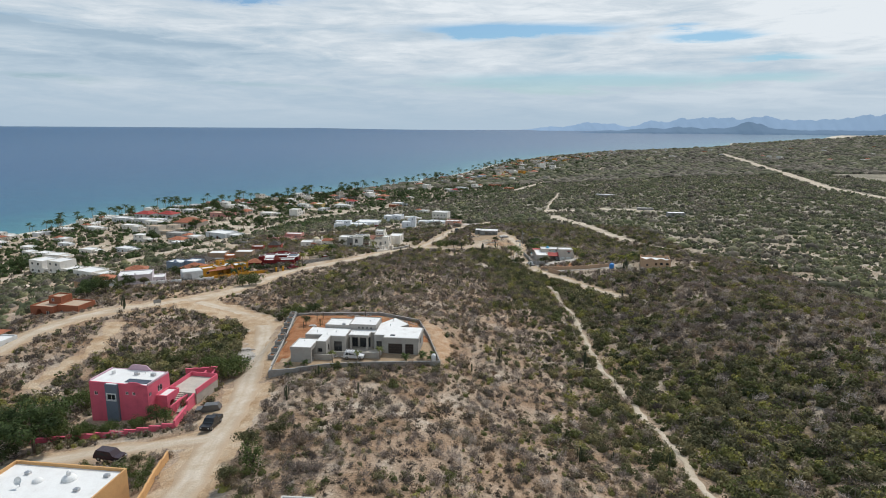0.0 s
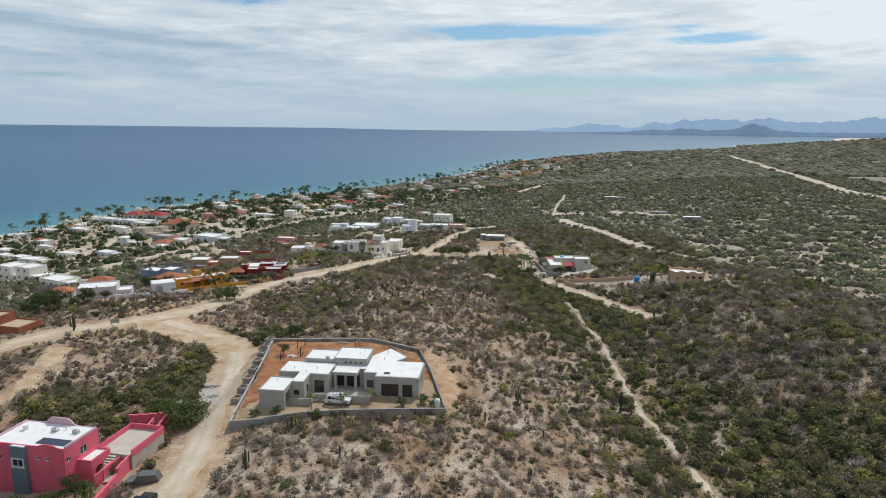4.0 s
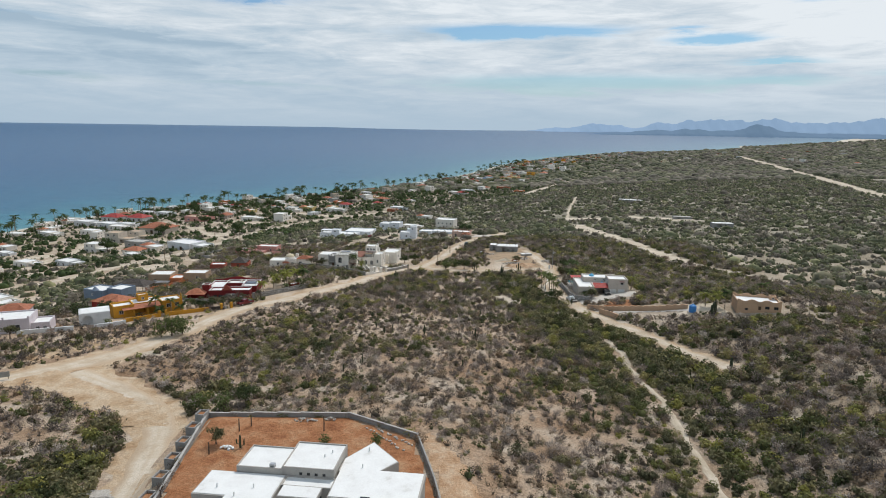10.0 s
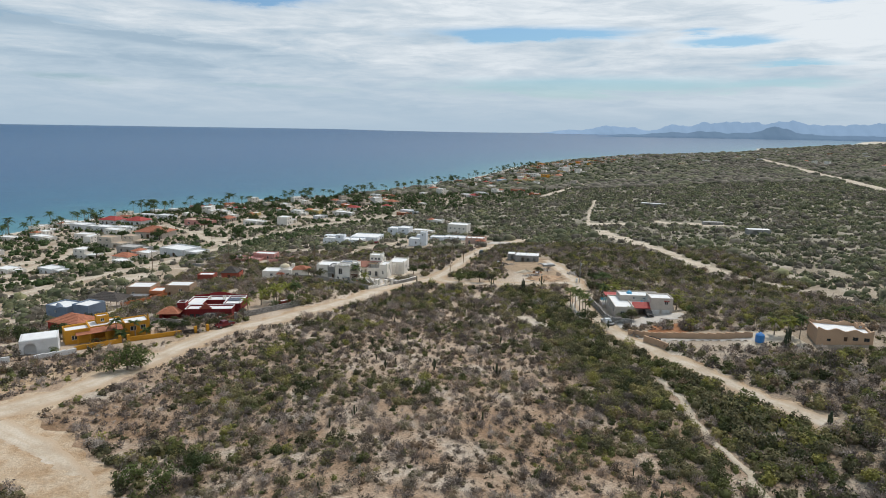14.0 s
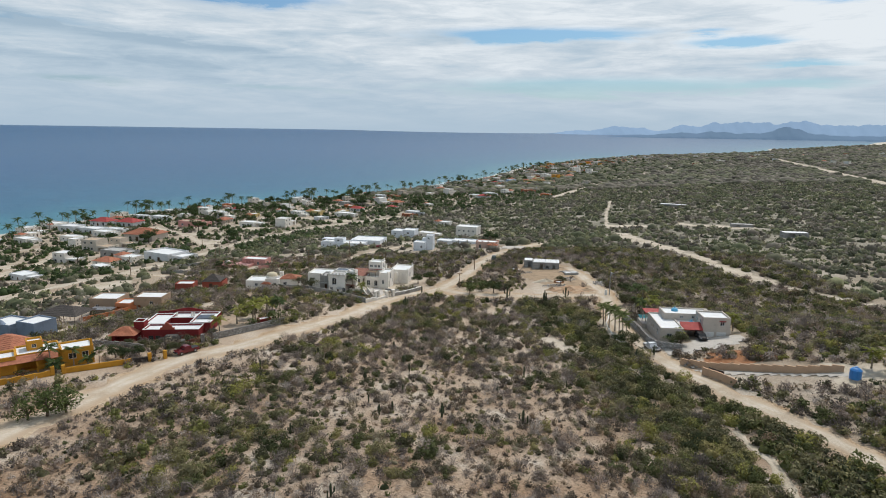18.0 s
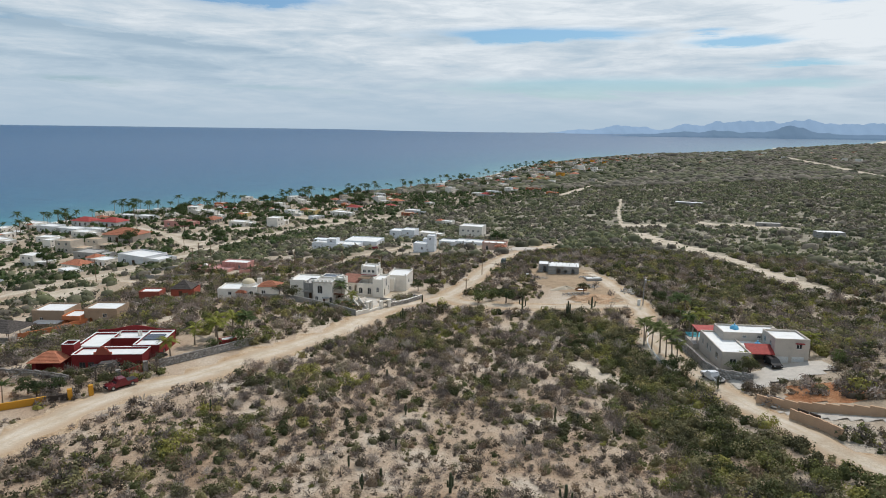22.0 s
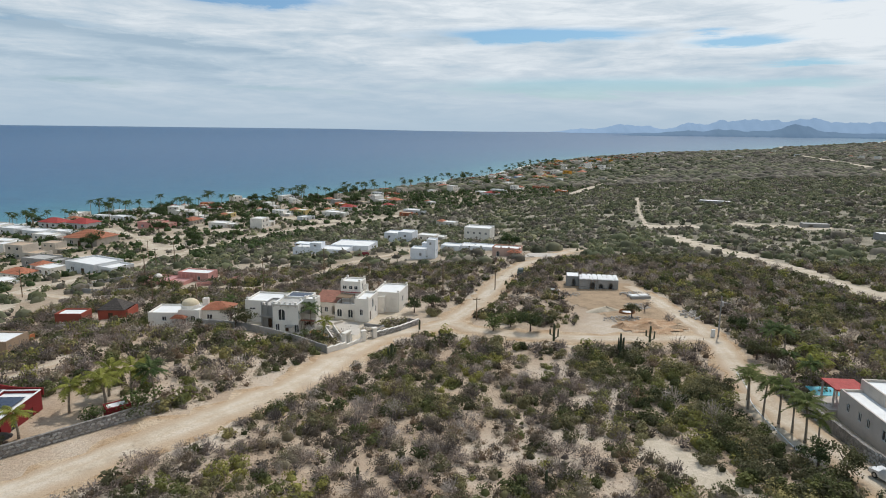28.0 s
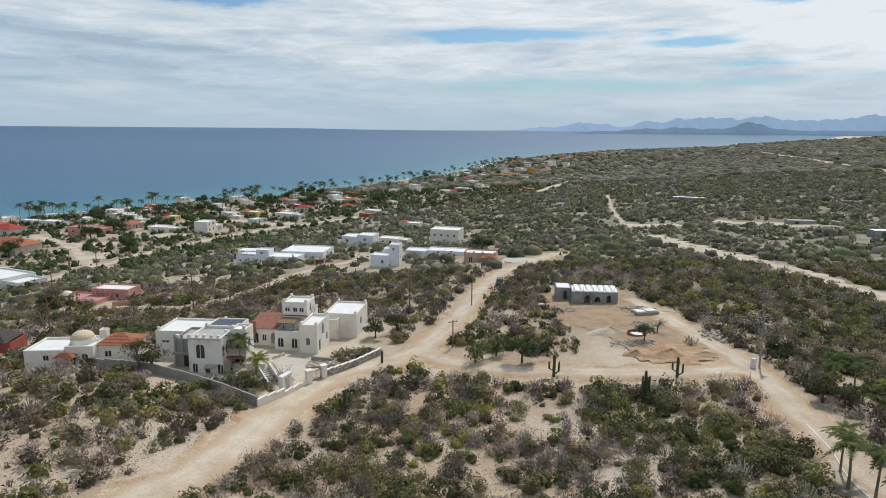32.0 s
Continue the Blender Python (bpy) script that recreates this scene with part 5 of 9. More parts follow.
# ---- vehicles ----
def vehicle(name, x, y, turn, L, W, H, paint, label, kind="suv", category="car", rack=False):
    t = thing(name, x, y, gz(x, y) + 0.2, turn, label, category)
    g, hood = 0.32, H * 0.56
    if kind == "pickup":
        prof = [(0, g), (0, hood * 0.95), (L * 0.26, hood), (L * 0.36, H * 0.97), (L * 0.60, H), (L * 0.645, hood * 1.02), (L, hood * 1.02), (L, g)]
        cab = (L * 0.27, L * 0.37, L * 0.60, L * 0.63)
    else:
        prof = [(0, g), (0, hood * 0.92), (L * 0.24, hood), (L * 0.36, H * 0.97), (L * 0.90, H), (L * 0.985, hood), (L, hood * 0.9), (L, g)]
        cab = (L * 0.26, L * 0.37, L * 0.90, L * 0.97)
    bm = bmesh.new()
    prev = None
    for s, inset in ((-1, 0.0), (1, 0.0)):
        row = [bm.verts.new((px, s * (W / 2 - (0.10 if pz > hood * 1.04 else 0.0)), pz)) for px, pz in prof]
        bm.faces.new(row if s < 0 else row[::-1])
        if prev:
            for k in range(len(row)):
                j = (k + 1) % len(row)
                bm.faces.new((prev[j], prev[k], row[k], row[j]))
        prev = row
    bmesh.ops.bevel(bm, geom=[e for e in bm.edges if e.calc_length() > 0.3], offset=0.05, segments=2, affect="EDGES")
    part("body", bm, M[paint], t)
    a, b, c, d = cab
    for s in (-1, 1):
        gb = bmesh.new()
        yy = s * (W / 2 - 0.02)
        n = 2 if kind == "pickup" else 3
        for k in range(n):
            u0, u1 = b + (c - b) * k / n + 0.05, b + (c - b) * (k + 1) / n - 0.05
            lo = (u0 - (b - a) * 0.6 if k == 0 else u0, yy, hood * 1.06)
            q = [lo, (u1, yy, hood * 1.06), (u1, yy - s * 0.07, H * 0.93), (u0, yy - s * 0.07, H * 0.93)]
            gb.faces.new([gb.verts.new(p) for p in (q if s < 0 else q[::-1])])
        part("side_window", gb, M["glass"], t)
    for nm, x0, x1, sg in (("windscreen", a + 0.02, b, -1), ("rear_window", d, c, 1)):
        gb = bmesh.new()
        o = sg * 0.03
        gb.faces.new([gb.verts.new(p) for p in ((x0 + o, -W / 2 + 0.16, hood * 1.08), (x0 + o, W / 2 - 0.16, hood * 1.08), (x1 + o, W / 2 - 0.2, H * 0.95), (x1 + o, -W / 2 + 0.2, H * 0.95))])
        part(nm, gb, M["glass"], t)
    if kind == "pickup":
        part("truck_bed", boxes((L * 0.67, -W / 2 + 0.12, hood * 0.75, L - 0.1, W / 2 - 0.12, hood * 1.035)), M["rubber"], t, "dark open truck bed")
    for wx in (L * 0.17, L * 0.80):
        for s in (-1, 1):
            wb = bmesh.new()
            bmesh.ops.create_cone(wb, cap_ends=True, segments=16, radius1=0.36, radius2=0.36, depth=0.24, matrix=Matrix.Translation((wx, s * (W / 2 - 0.1), 0.34)) @ Matrix.Rotation(math.pi / 2, 4, "X"))
            wheel = part("tyre", wb, M["rubber"], t)
            rb = bmesh.new()
            bmesh.ops.create_cone(rb, cap_ends=True, segments=12, radius1=0.2, radius2=0.2, depth=0.26, matrix=Matrix.Translation((wx, s * (W / 2 - 0.1), 0.34)) @ Matrix.Rotation(math.pi / 2, 4, "X"))
            part("rim", rb, M["metal"], wheel)
    part("front_bumper", boxes((-0.08, -W / 2 + 0.05, g + 0.02, 0.05, W / 2 - 0.05, g + 0.28)), M["iron"], t)
    part("rear_bumper", boxes((L - 0.05, -W / 2 + 0.05, g + 0.02, L + 0.08, W / 2 - 0.05, g + 0.28)), M["iron"], t)
    for s in (-1, 1):
        part("headlight", boxes((-0.03, s * W * 0.36 - 0.14, hood * 0.68, 0.04, s * W * 0.36 + 0.14, hood * 0.85)), M["frame"], t)
        part("tail_light", boxes((L - 0.04, s * W * 0.42 - 0.07, hood * 0.66, L + 0.02, s * W * 0.42 + 0.07, hood * 0.92)), M["tail"], t)
    if rack:
        rb = bmesh.new()
        for s in (-0.55, 0.55):
            box(rb, b, s - 0.03, H + 0.06, c, s + 0.03, H + 0.11)
        for k in range(4):
            u = b + (c - b) * (k + 0.5) / 4
            box(rb, u - 0.03, -0.6, H - 0.02, u + 0.03, 0.6, H + 0.06)
        part("roof_rack", rb, M["iron"], t)
    return t


M["tail"] = plain("red_lens", (0.35, 0.02, 0.02), 0.3)
for nm, c in (("p_white", (0.75, 0.75, 0.75)), ("p_black", (0.02, 0.02, 0.022)), ("p_grey", (0.12, 0.115, 0.11)), ("p_maroon", (0.16, 0.02, 0.025)), ("p_dark", (0.05, 0.03, 0.035)), ("p_olive", (0.06, 0.07, 0.055))):
    M[nm] = plain("car_paint_" + nm[2:], c, 0.25, 0.1)


def utility_pole(x, y, h, label="weathered wooden utility pole with a crossarm", arms=1, box_=False, turn=20):
    t = thing("utility_pole", x, y, gz(x, y), turn, label, "utility pole", "utility poles")
    part("post", tube(bmesh.new(), [(0, 0, -0.5), (0, 0, h * 0.5), (0, 0, h)], [0.16, 0.14, 0.11], 8), M["wood"] if not box_ else M["concrete"], t)
    for k in range(arms):
        part("crossarm", boxes((-0.9, -0.06, h - 0.5 - k, 0.9, 0.06, h - 0.36 - k)), M["wood"], t)
        for u in (-0.8, 0.0, 0.8):
            b = bmesh.new()
            tube(b, [(u, 0, h - 0.36 - k), (u, 0, h - 0.18 - k)], [0.05, 0.035], 6)
            part("insulator", b, M["iron"], t)
    if box_:
        part("transformer", tube(bmesh.new(), [(0.35, 0, h - 2.1), (0.35, 0, h - 1.2)], [0.26, 0.26], 10), M["metal"], t)
        part("street_light", boxes((0.1, -0.05, h - 1.5, 1.2, 0.05, h - 1.42), (1.0, -0.12, h - 1.56, 1.5, 0.12, h - 1.46)), M["metal"], t)
    return t


# ---- the grey villa on the ridge ----
GREY = stucco("warm_grey_stucco", (0.42, 0.39, 0.35))


def grey_villa():
    h = thing("villa", -33.6, 134.4, 18.75, -6, "modern grey flat-roofed villa with white roofs behind a low wall", "house")
    block(h, 0, 0.1, 4.7, 6.2, 3.6, GREY, openings=[("E", 0.6, 0, 3.0, 2.7, "o"), ("W", 2, 1.2, 1.2, 1, "w")], frame="frame_dark", par=0.16, thick=0.13, base=3)
    block(h, 0.7, 8.4, 4.0, 5.3, 3.75, GREY, openings=[("W", 1.5, 1, 1.6, 1.4, "w"), ("S", 0.4, 0.0, 2.2, 2.5, "o")], frame="frame_dark", par=0.16, thick=0.13, base=4)
    block(h, 4.72, 3.9, 2.3, 9.8, 3.75, GREY, openings=[("S", 0.4, 1.2, 1.0, 0.9, "w"), ("E", 1.6, 1.0, 0.9, 1.5, "w")], frame="frame_dark", par=0.16, thick=0.13)
    block(h, 7.04, 7.9, 3.5, 5.8, 3.75, GREY, openings=[("S", 0.7, 0.1, 1.9, 2.4, "w")], frame="frame_dark", par=0.16, thick=0.13)
    block(h, 4.0, 13.72, 5.9, 5.4, 4.6, GREY, openings=[("W", 2, 1.2, 1.8, 1.4, "w")], frame="frame_dark", par=0.16, thick=0.13, base=4)
    block(h, 9.92, 13.8, 6.7, 6.5, 4.9, GREY, openings=[("S", 2.2, 3.85, 0.4, 0.4, "w"), ("S", 3.2, 3.85, 0.4, 0.4, "w"), ("S", 4.2, 3.85, 0.4, 0.4, "w"), ("S", 5.2, 3.85, 0.4, 0.4, "w")], frame="frame_dark", par=0.16, thick=0.13, base=4)
    block(h, 10.56, 11.6, 6.3, 2.18, 3.75, GREY, openings=[("S", 0.6, 0, 1.4, 2.5, "w"), ("S", 2.5, 0, 2.6, 2.6, "w")], frame="frame_dark", par=0.16, thick=0.13)
    part("entry_canopy", boxes((10.9, 9.2, 3.2, 15.8, 11.58, 3.75)), GREY, h, "thick canopy slab over the entry")
    part("canopy_roof", boxes((11.0, 9.3, 3.76, 15.7, 11.5, 3.80)), M["roof_white"], h)
    for cx in (11.2, 15.1):
        part("column", boxes((cx, 9.4, -1, cx + 0.45, 9.85, 3.2)), GREY, h)
    block(h, 16.9, 9.6, 2.5, 5.9, 3.85, GREY, openings=[("S", 0.6, 0.9, 1.3, 1.5, "w")], frame="frame_dark", par=0.16, thick=0.13)
    prism(h, [(16.7, 15.52), (21.6, 15.52), (23.9, 18.6), (19.6, 23.4), (16.7, 18.5)], -3, 3.85, GREY)
    prism(h, [(17.05, 9.75), (19.55, 9.75), (19.55, 8.25), (27.58, 8.25), (27.58, 16.05), (21.9, 16.05), (23.7, 18.6), (19.6, 23.1), (16.85, 18.45)], 3.86, 3.92, M["roof_white"], "roof")
    prism(h, [(0.85, 8.55), (4.87, 8.55), (4.87, 4.05), (6.87, 4.05), (6.87, 8.05), (10.4, 8.05), (10.4, 13.55), (0.85, 13.55)], 3.76, 3.82, M["roof_white"], "roof")
    block(h, 19.42, 8.1, 8.3, 8.1, 3.85, GREY, openings=[("S", 1.2, 0, 3.3, 2.45, "G"), ("S", 5.2, 0, 1.95, 2.45, "G"), ("E", 3.2, 1.4, 0.9, 1.4, "w")], frame="frame_dark", par=0.16, thick=0.13)
    for r in ((19.3, 7.98, 27.84, 8.09), (27.73, 8.09, 27.84, 16.3)):
        part("fascia", boxes((r[0], r[1], 3.1, r[2], r[3], 3.87)), GREY, h)
    part("fascia", boxes((-0.12, -0.02, 2.9, 4.82, 0.09, 3.62)), GREY, h)
    # roof fittings
    for u, v, z in ((3.2, 10, 3.8), (7.6, 10.5, 3.8), (14.5, 17, 4.6), (15.2, 18.2, 4.6), (19.5, 20.8, 3.9), (19.6, 16.5, 3.9), (6.0, 8.5, 3.8), (1.8, 4.8, 3.2)):
        part("roof_vent", tube(bmesh.new(), [(u, v, z), (u, v, z + 0.55)], [0.09, 0.09], 8), M["pvc"], h)
    part("air_unit", boxes((8.2, 14.0, 4.25, 8.9, 14.5, 4.95), bevel=0.04), M["metal"], h)
    part("skylight", boxes((20.9, 9.2, 3.93, 22.0, 10.0, 4.03)), M["glass"], h)
    # courtyard walls and entry gate
    for nm, r in (("court_wall", (4.75, 2.2, -1, 8.9, 2.45, 1.25)), ("court_wall", (8.65, 2.45, -1, 8.9, 4.6, 1.25)), ("court_wall", (8.9, 4.4, -1, 12.9, 4.62, 1.35)), ("court_wall", (14.7, 4.4, -1, 19.2, 4.62, 1.35)), ("court_wall", (19.0, 4.62, -1, 19.25, 8.1, 1.3))):
        part(nm, boxes(r), GREY, h)
    part("gate", boxes((12.95, 4.45, 0, 14.65, 4.55, 1.25)), M["metal"], h, "pale metal entry gate")
    part("terrace", boxes((8.9, 4.65, -1, 19.0, 11.6, 0.06)), M["paver"], h)


grey_villa()
GYARD = [(-36.8, 127.9), (-31.2, 129.2), (-25.2, 131.3), (-18.5, 132.4), (-11.5, 133.0), (-0.1, 133.5), (-3.2, 152), (-6.1, 164.6), (-17.8, 171.6), (-41.2, 172), (-39.7, 161), (-38.6, 150)]
patch([(-37, 134), (-40.8, 171.6), (-18, 171.2), (-6.5, 164.2), (-3.6, 152), (-1.6, 147), (-8, 149), (-34, 140)], "redearth", "rust-red graded earth around the new villa", 0.10)
patch([(-36.4, 128.6), (-31.2, 129.7), (-25.2, 131.8), (-18.5, 132.8), (-11.5, 133.4), (-0.6, 134), (-1.6, 148), (-8, 149), (-34, 141)], "yard", "tan dirt forecourt of the villa with tyre marks", 0.18)
patch([(0.2, 134), (2.6, 138), (3.6, 150), (0.5, 160), (-4.4, 167), (-5.6, 165), (-2.8, 152)], "dug", "bare orange tan cut slope beside the villa wall", 0.10)
patch([(-91, 189), (-88, 194), (-84, 201), (-79, 198), (-68, 193), (-54, 186), (-49, 176), (-58, 177), (-69, 184), (-80, 190)], "verge", "bare sandy road junction with eroded tracks", 0.16)
patch([(-99, 201), (-96.5, 211), (-91, 218), (-87.4, 226.6), (-83, 233), (-81, 227), (-86, 212), (-91, 202.7), (-95, 197)], "verge", "bare tan ground between road and garden walls", 0.10)
patch([(-55, 158), (-50, 157), (-45.5, 150), (-44.5, 144), (-49, 143), (-53, 150)], "rock", "grey gravel spread at the roadside", 0.12)
YARDS.append(GYARD)
YARDS.append([(-1, 133), (1.6, 138), (2.6, 150), (-0.5, 160), (-4.6, 167), (-6, 165), (-3, 152)])
YARDS.append([(-91, 189), (-88, 194), (-84, 201), (-79, 198), (-68, 193), (-54, 186), (-49, 176), (-58, 179), (-69, 186), (-80, 191)])
wall_run(GYARD[:6], 0.95, 0.25, "concrete", "grey concrete block front wall of the villa", "concrete", seg=4)
wall_run([GYARD[5], GYARD[6], GYARD[7]], 1.0, 0.22, "concrete", "grey concrete block side wall of the villa", seg=4)
wall_run([GYARD[7], GYARD[8], GYARD[9]], 0.75, 0.22, "concrete", "low concrete back wall of the villa plot", "roof_grey", seg=4)
wall_run([GYARD[9], GYARD[10], GYARD[11], GYARD[0]], 0.75, 0.22, "concrete", "low stepped concrete roadside wall of the villa plot", "roof_grey", seg=3)
for k in range(8):
    f = k / 7.5
    px, py = -41.6 + 3.4 * f, 171 - 36 * f
    p = thing("planter_box", px - 0.1, py, gz(px + 1.5, py), 84, "open concrete planter box along the villa wall", "planter", "planters along the wall")
    part("box_wall", boxes((-1.0, -0.75, -2.2, 1.0, -0.6, 0.95), (-1.0, 0.6, -2.2, 1.0, 0.75, 0.95), (-1.0, -0.6, -2.2, -0.85, 0.6, 0.95), (0.85, -0.6, -2.2, 1.0, 0.6, 0.95)), M["concrete"], p)
    part("soil", boxes((-0.85, -0.6, -1.5, 0.85, 0.6, 0.6)), M["redearth"], p)
vehicle("suv", -17.4, 136.4, 174, 4.7, 1.85, 1.8, "p_white", "white sport utility vehicle with a black roof rack", rack=True).location.z += 0.12
rng = random.Random(11)


def rubble(name, cx, cy, sx, sy, n, s0, s1, mat, label, category, lift=0.25, seed=1):
    """A heap of separate small stones or sacks joined as one pile."""
    r = random.Random(seed)
    bm = bmesh.new()
    for _ in range(n):
        a, q = r.uniform(0, 6.283), r.random() ** 0.6
        x, y = cx + sx * q * math.cos(a), cy + sy * q * math.sin(a)
        s = r.uniform(s0, s1)
        m = Matrix.Translation((x, y, gz(x, y) + lift + (1 - q) * s * 0.6)) @ Euler((r.uniform(-0.5, 0.5), r.uniform(-0.5, 0.5), r.uniform(0, 3))).to_matrix().to_4x4() @ Matrix.Diagonal((s, s * r.uniform(0.5, 0.9), s * r.uniform(0.3, 0.6), 1))
        bmesh.ops.create_icosphere(bm, subdivisions=1, radius=0.5, matrix=m)
    me = bpy.data.meshes.new(name)
    bm.to_mesh(me)
    bm.free()
    me.materials.append(M[mat])
    return tagged(new(name, me), label, category, kind="stuff")


rubble("sacks", -24.0, 138.2, 2.4, 0.6, 30, 0.4, 0.9, "pvc", "heap of white building sacks outside the court wall", "sacks", 0.3, 3)
rubble("blocks", -27.5, 138.4, 1.8, 0.7, 26, 0.3, 0.6, "rock", "small heap of broken building blocks", "rubble", 0.25, 14)
rubble("sacks", -34.1, 160.4, 1.2, 0.5, 14, 0.4, 0.8, "pvc", "white sacks on the red earth", "sacks", 0.15, 4)
rubble("rocks", -24.5, 169.8, 2.0, 0.7, 34, 0.25, 0.6, "rock", "loose pale rocks along the back wall", "rocks", 0.15, 5)
rubble("rocks", -20.5, 170.2, 1.0, 0.5, 18, 0.25, 0.7, "rock", "small heap of pale rocks at the back wall", "rocks", 0.15, 15)
for x0, y0, x1, y1, sd0 in ((-14.0, 167.3, -7.8, 160.3, 31), (-12.2, 167.0, -6.6, 162.0, 32)):
    r3 = random.Random(sd0)
    for k in range(14):
        f = (k + r3.uniform(0, 0.6)) / 14
        x, y = x0 + (x1 - x0) * f + r3.uniform(-0.2, 0.2), y0 + (y1 - y0) * f + r3.uniform(-0.2, 0.2)
        bm = bmesh.new()
        bmesh.ops.create_icosphere(bm, subdivisions=1, radius=0.5)
        for v in bm.verts:
            v.co = Vector((v.co.x * r3.uniform(0.8, 1.2), v.co.y * r3.uniform(0.5, 0.8), v.co.z * r3.uniform(0.4, 0.7))) * 0.55
        st = thing("stone", x, y, gz(x, y) + 0.2, r3.uniform(0, 180), "pale stone laid in a row on red earth", "stone", "stones edging the plot")
        part("stone_body", bm, M["rock"], st)
for px, py, ph in ((-33.9, 165.7, 2.2), (-32.6, 167.6, 2.0), (-20.8, 166.3, 2.6), (-36.0, 158.6, 2.0)):
    p = thing("post", px, py, gz(px, py), 0, "dark weathered timber post standing in red earth", "post", "posts behind the villa")
    part("shaft", tube(bmesh.new(), [(0, 0, -0.4), (0.04, 0, ph * 0.6), (0.02, 0.03, ph)], [0.11, 0.10, 0.08], 7), M["bark"], p)
rubble("rubble", -50.0, 153.6, 2.4, 1.0, 70, 0.25, 0.7, "rock", "broken pale rubble at the roadside", "rocks", 0.15, 7)
rubble("rubble", -47.0, 147.5, 1.8, 1.0, 40, 0.2, 0.5, "rock", "grey gravel heap at the roadside", "rocks", 0.15, 17)
tank = thing("water_tank", -1.6, 136.0, gz(-1.6, 136.0) + 0.15, 0, "small white plastic water tank by the wall", "tank")
part("body", tube(bmesh.new(), [(0, 0, 0), (0, 0, 1.2), (0, 0, 1.45), (0, 0, 1.6)], [0.55, 0.55, 0.4, 0.18], 14), M["pvc"], tank)

# ---- pink house ----
def solar_on(h, x, y, z, nx, ny, w=1.0, d=1.7):
    for i in range(nx):
        for j in range(ny):
            part("solar_panel", boxes((x + i * (w + 0.05), y + j * (d + 0.05), z, x + i * (w + 0.05) + w, y + j * (d + 0.05) + d, z + 0.06)), M["solar"], h)


PINK = stucco("bright_pink_stucco", (0.72, 0.14, 0.20))
BLUEGREY = stucco("slate_blue_stucco", (0.16, 0.19, 0.23))


def pink_house():
    h = thing("house", -67.7, 114.6, 15.7, -10, "two-storey bright pink house with a slate tower and white roof", "house")
    block(h, 0, 0, 3.9, 7.2, 7.6, PINK, base=3, par=0.12, thick=0.16, openings=[("S", 1.0, 4.6, 0.8, 0.8, "w"), ("W", 3, 4.6, 1.2, 1.2, "w")])
    block(h, 3.92, -0.6, 2.6, 7.8, 7.6, BLUEGREY, base=3, par=0.12, thick=0.16, openings=[("S", 0.35, 4.0, 1.8, 1.3, "w")])
    block(h, 6.54, 0, 6.3, 7.2, 7.6, PINK, base=3, par=0.12, thick=0.16, openings=[("S", 1.4, 5.2, 0.7, 0.7, "w"), ("S", 2.9, 5.2, 0.7, 0.7, "w"), ("E", 0.4, 5.0, 0.8, 0.8, "w"), ("E", 3.2, 4.7, 1.5, 1.5, "w")])
    part("roof", boxes((0.18, 0.2, 7.605, 12.66, 7.0, 7.66), (4.1, -0.42, 7.605, 6.36, 0.199, 7.66)), M["roof_white"], h)
    solar_on(h, 7.2, 0.9, 7.70, 5, 1, 0.95, 1.6)
    part("array_frame", boxes((7.2, 2.52, 7.5, 12.2, 2.6, 7.8)), M["metal"], h)
    for u, v in ((6.8, 4.5), (10.4, 4.6)):
        part("air_unit", boxes((u, v, 7.62, u + 0.9, v + 0.7, 8.3), bevel=0.04), M["metal"], h)
    LILACP = stucco("faded_lilac_parapet", (0.60, 0.40, 0.46))
    for y0, mid, wide, top in ((7.05, 6.2, 4.4, 1.25), (0.02, 10.0, 2.6, 0.45)):
        cr = bmesh.new()
        outline = [(0.1, 7.55)] + [(u, 7.72 + top / (1 + math.exp((abs(u - mid) - wide * 0.5) * 4.5))) for u in [0.1 + 12.6 * k / 36 for k in range(37)]] + [(12.7, 7.55)]
        fr, bk = [cr.verts.new((u, y0, v)) for u, v in outline], [cr.verts.new((u, y0 + 0.2, v)) for u, v in outline]
        cr.faces.new(fr)
        cr.faces.new(bk[::-1])
        for k in range(len(outline)):
            j = (k + 1) % len(outline)
            cr.faces.new((fr[j], fr[k], bk[k], bk[j]))
        part("parapet_crest", cr, LILACP if y0 > 1 else PINK, h, "faded lilac parapet with a raised curved middle" if y0 > 1 else "")
    for u in (-0.02, 12.64):
        part("side_parapet", boxes((u, 0.3, 7.6, u + 0.22, 7.0, 8.0)), LILACP, h)
    part("window_surround", boxes((4.1, -0.68, 3.75, 6.3, -0.61, 3.95), (4.1, -0.68, 5.35, 6.3, -0.61, 5.55), (4.1, -0.68, 3.95, 4.25, -0.61, 5.35), (6.15, -0.68, 3.95, 6.3, -0.61, 5.35)), M["roof_white"], h, "white window surround")
    part("water_heater", tube(bmesh.new(), [(2.2, 4.5, 7.66), (2.2, 4.5, 8.5)], [0.4, 0.4], 14), M["pvc"], h)
    part("vent_pipe", tube(bmesh.new(), [(8.6, 5.6, 7.66), (8.6, 5.6, 8.3)], [0.09, 0.09], 8), M["pvc"], h)
    block(h, 12.86, 2.4, 2.4, 4.2, 4.4, PINK, base=3, openings=[("E", 0.8, 0.4, 1.6, 2.4, "o")])
    part("terrace_floor", boxes((12.9, 6.65, -2, 19.0, 15, 3.3)), M["paver"], h, "pale paved upper terrace")
    part("terrace_wall", boxes((12.9, 6.5, 3.3, 15.0, 6.64, 4.4), (18.86, 6.65, 3.0, 19.06, 15.2, 4.3), (12.9, 15.02, 3.0, 19.06, 15.2, 4.3), (12.75, 6.65, 3.0, 12.89, 15.2, 4.3)), PINK, h)
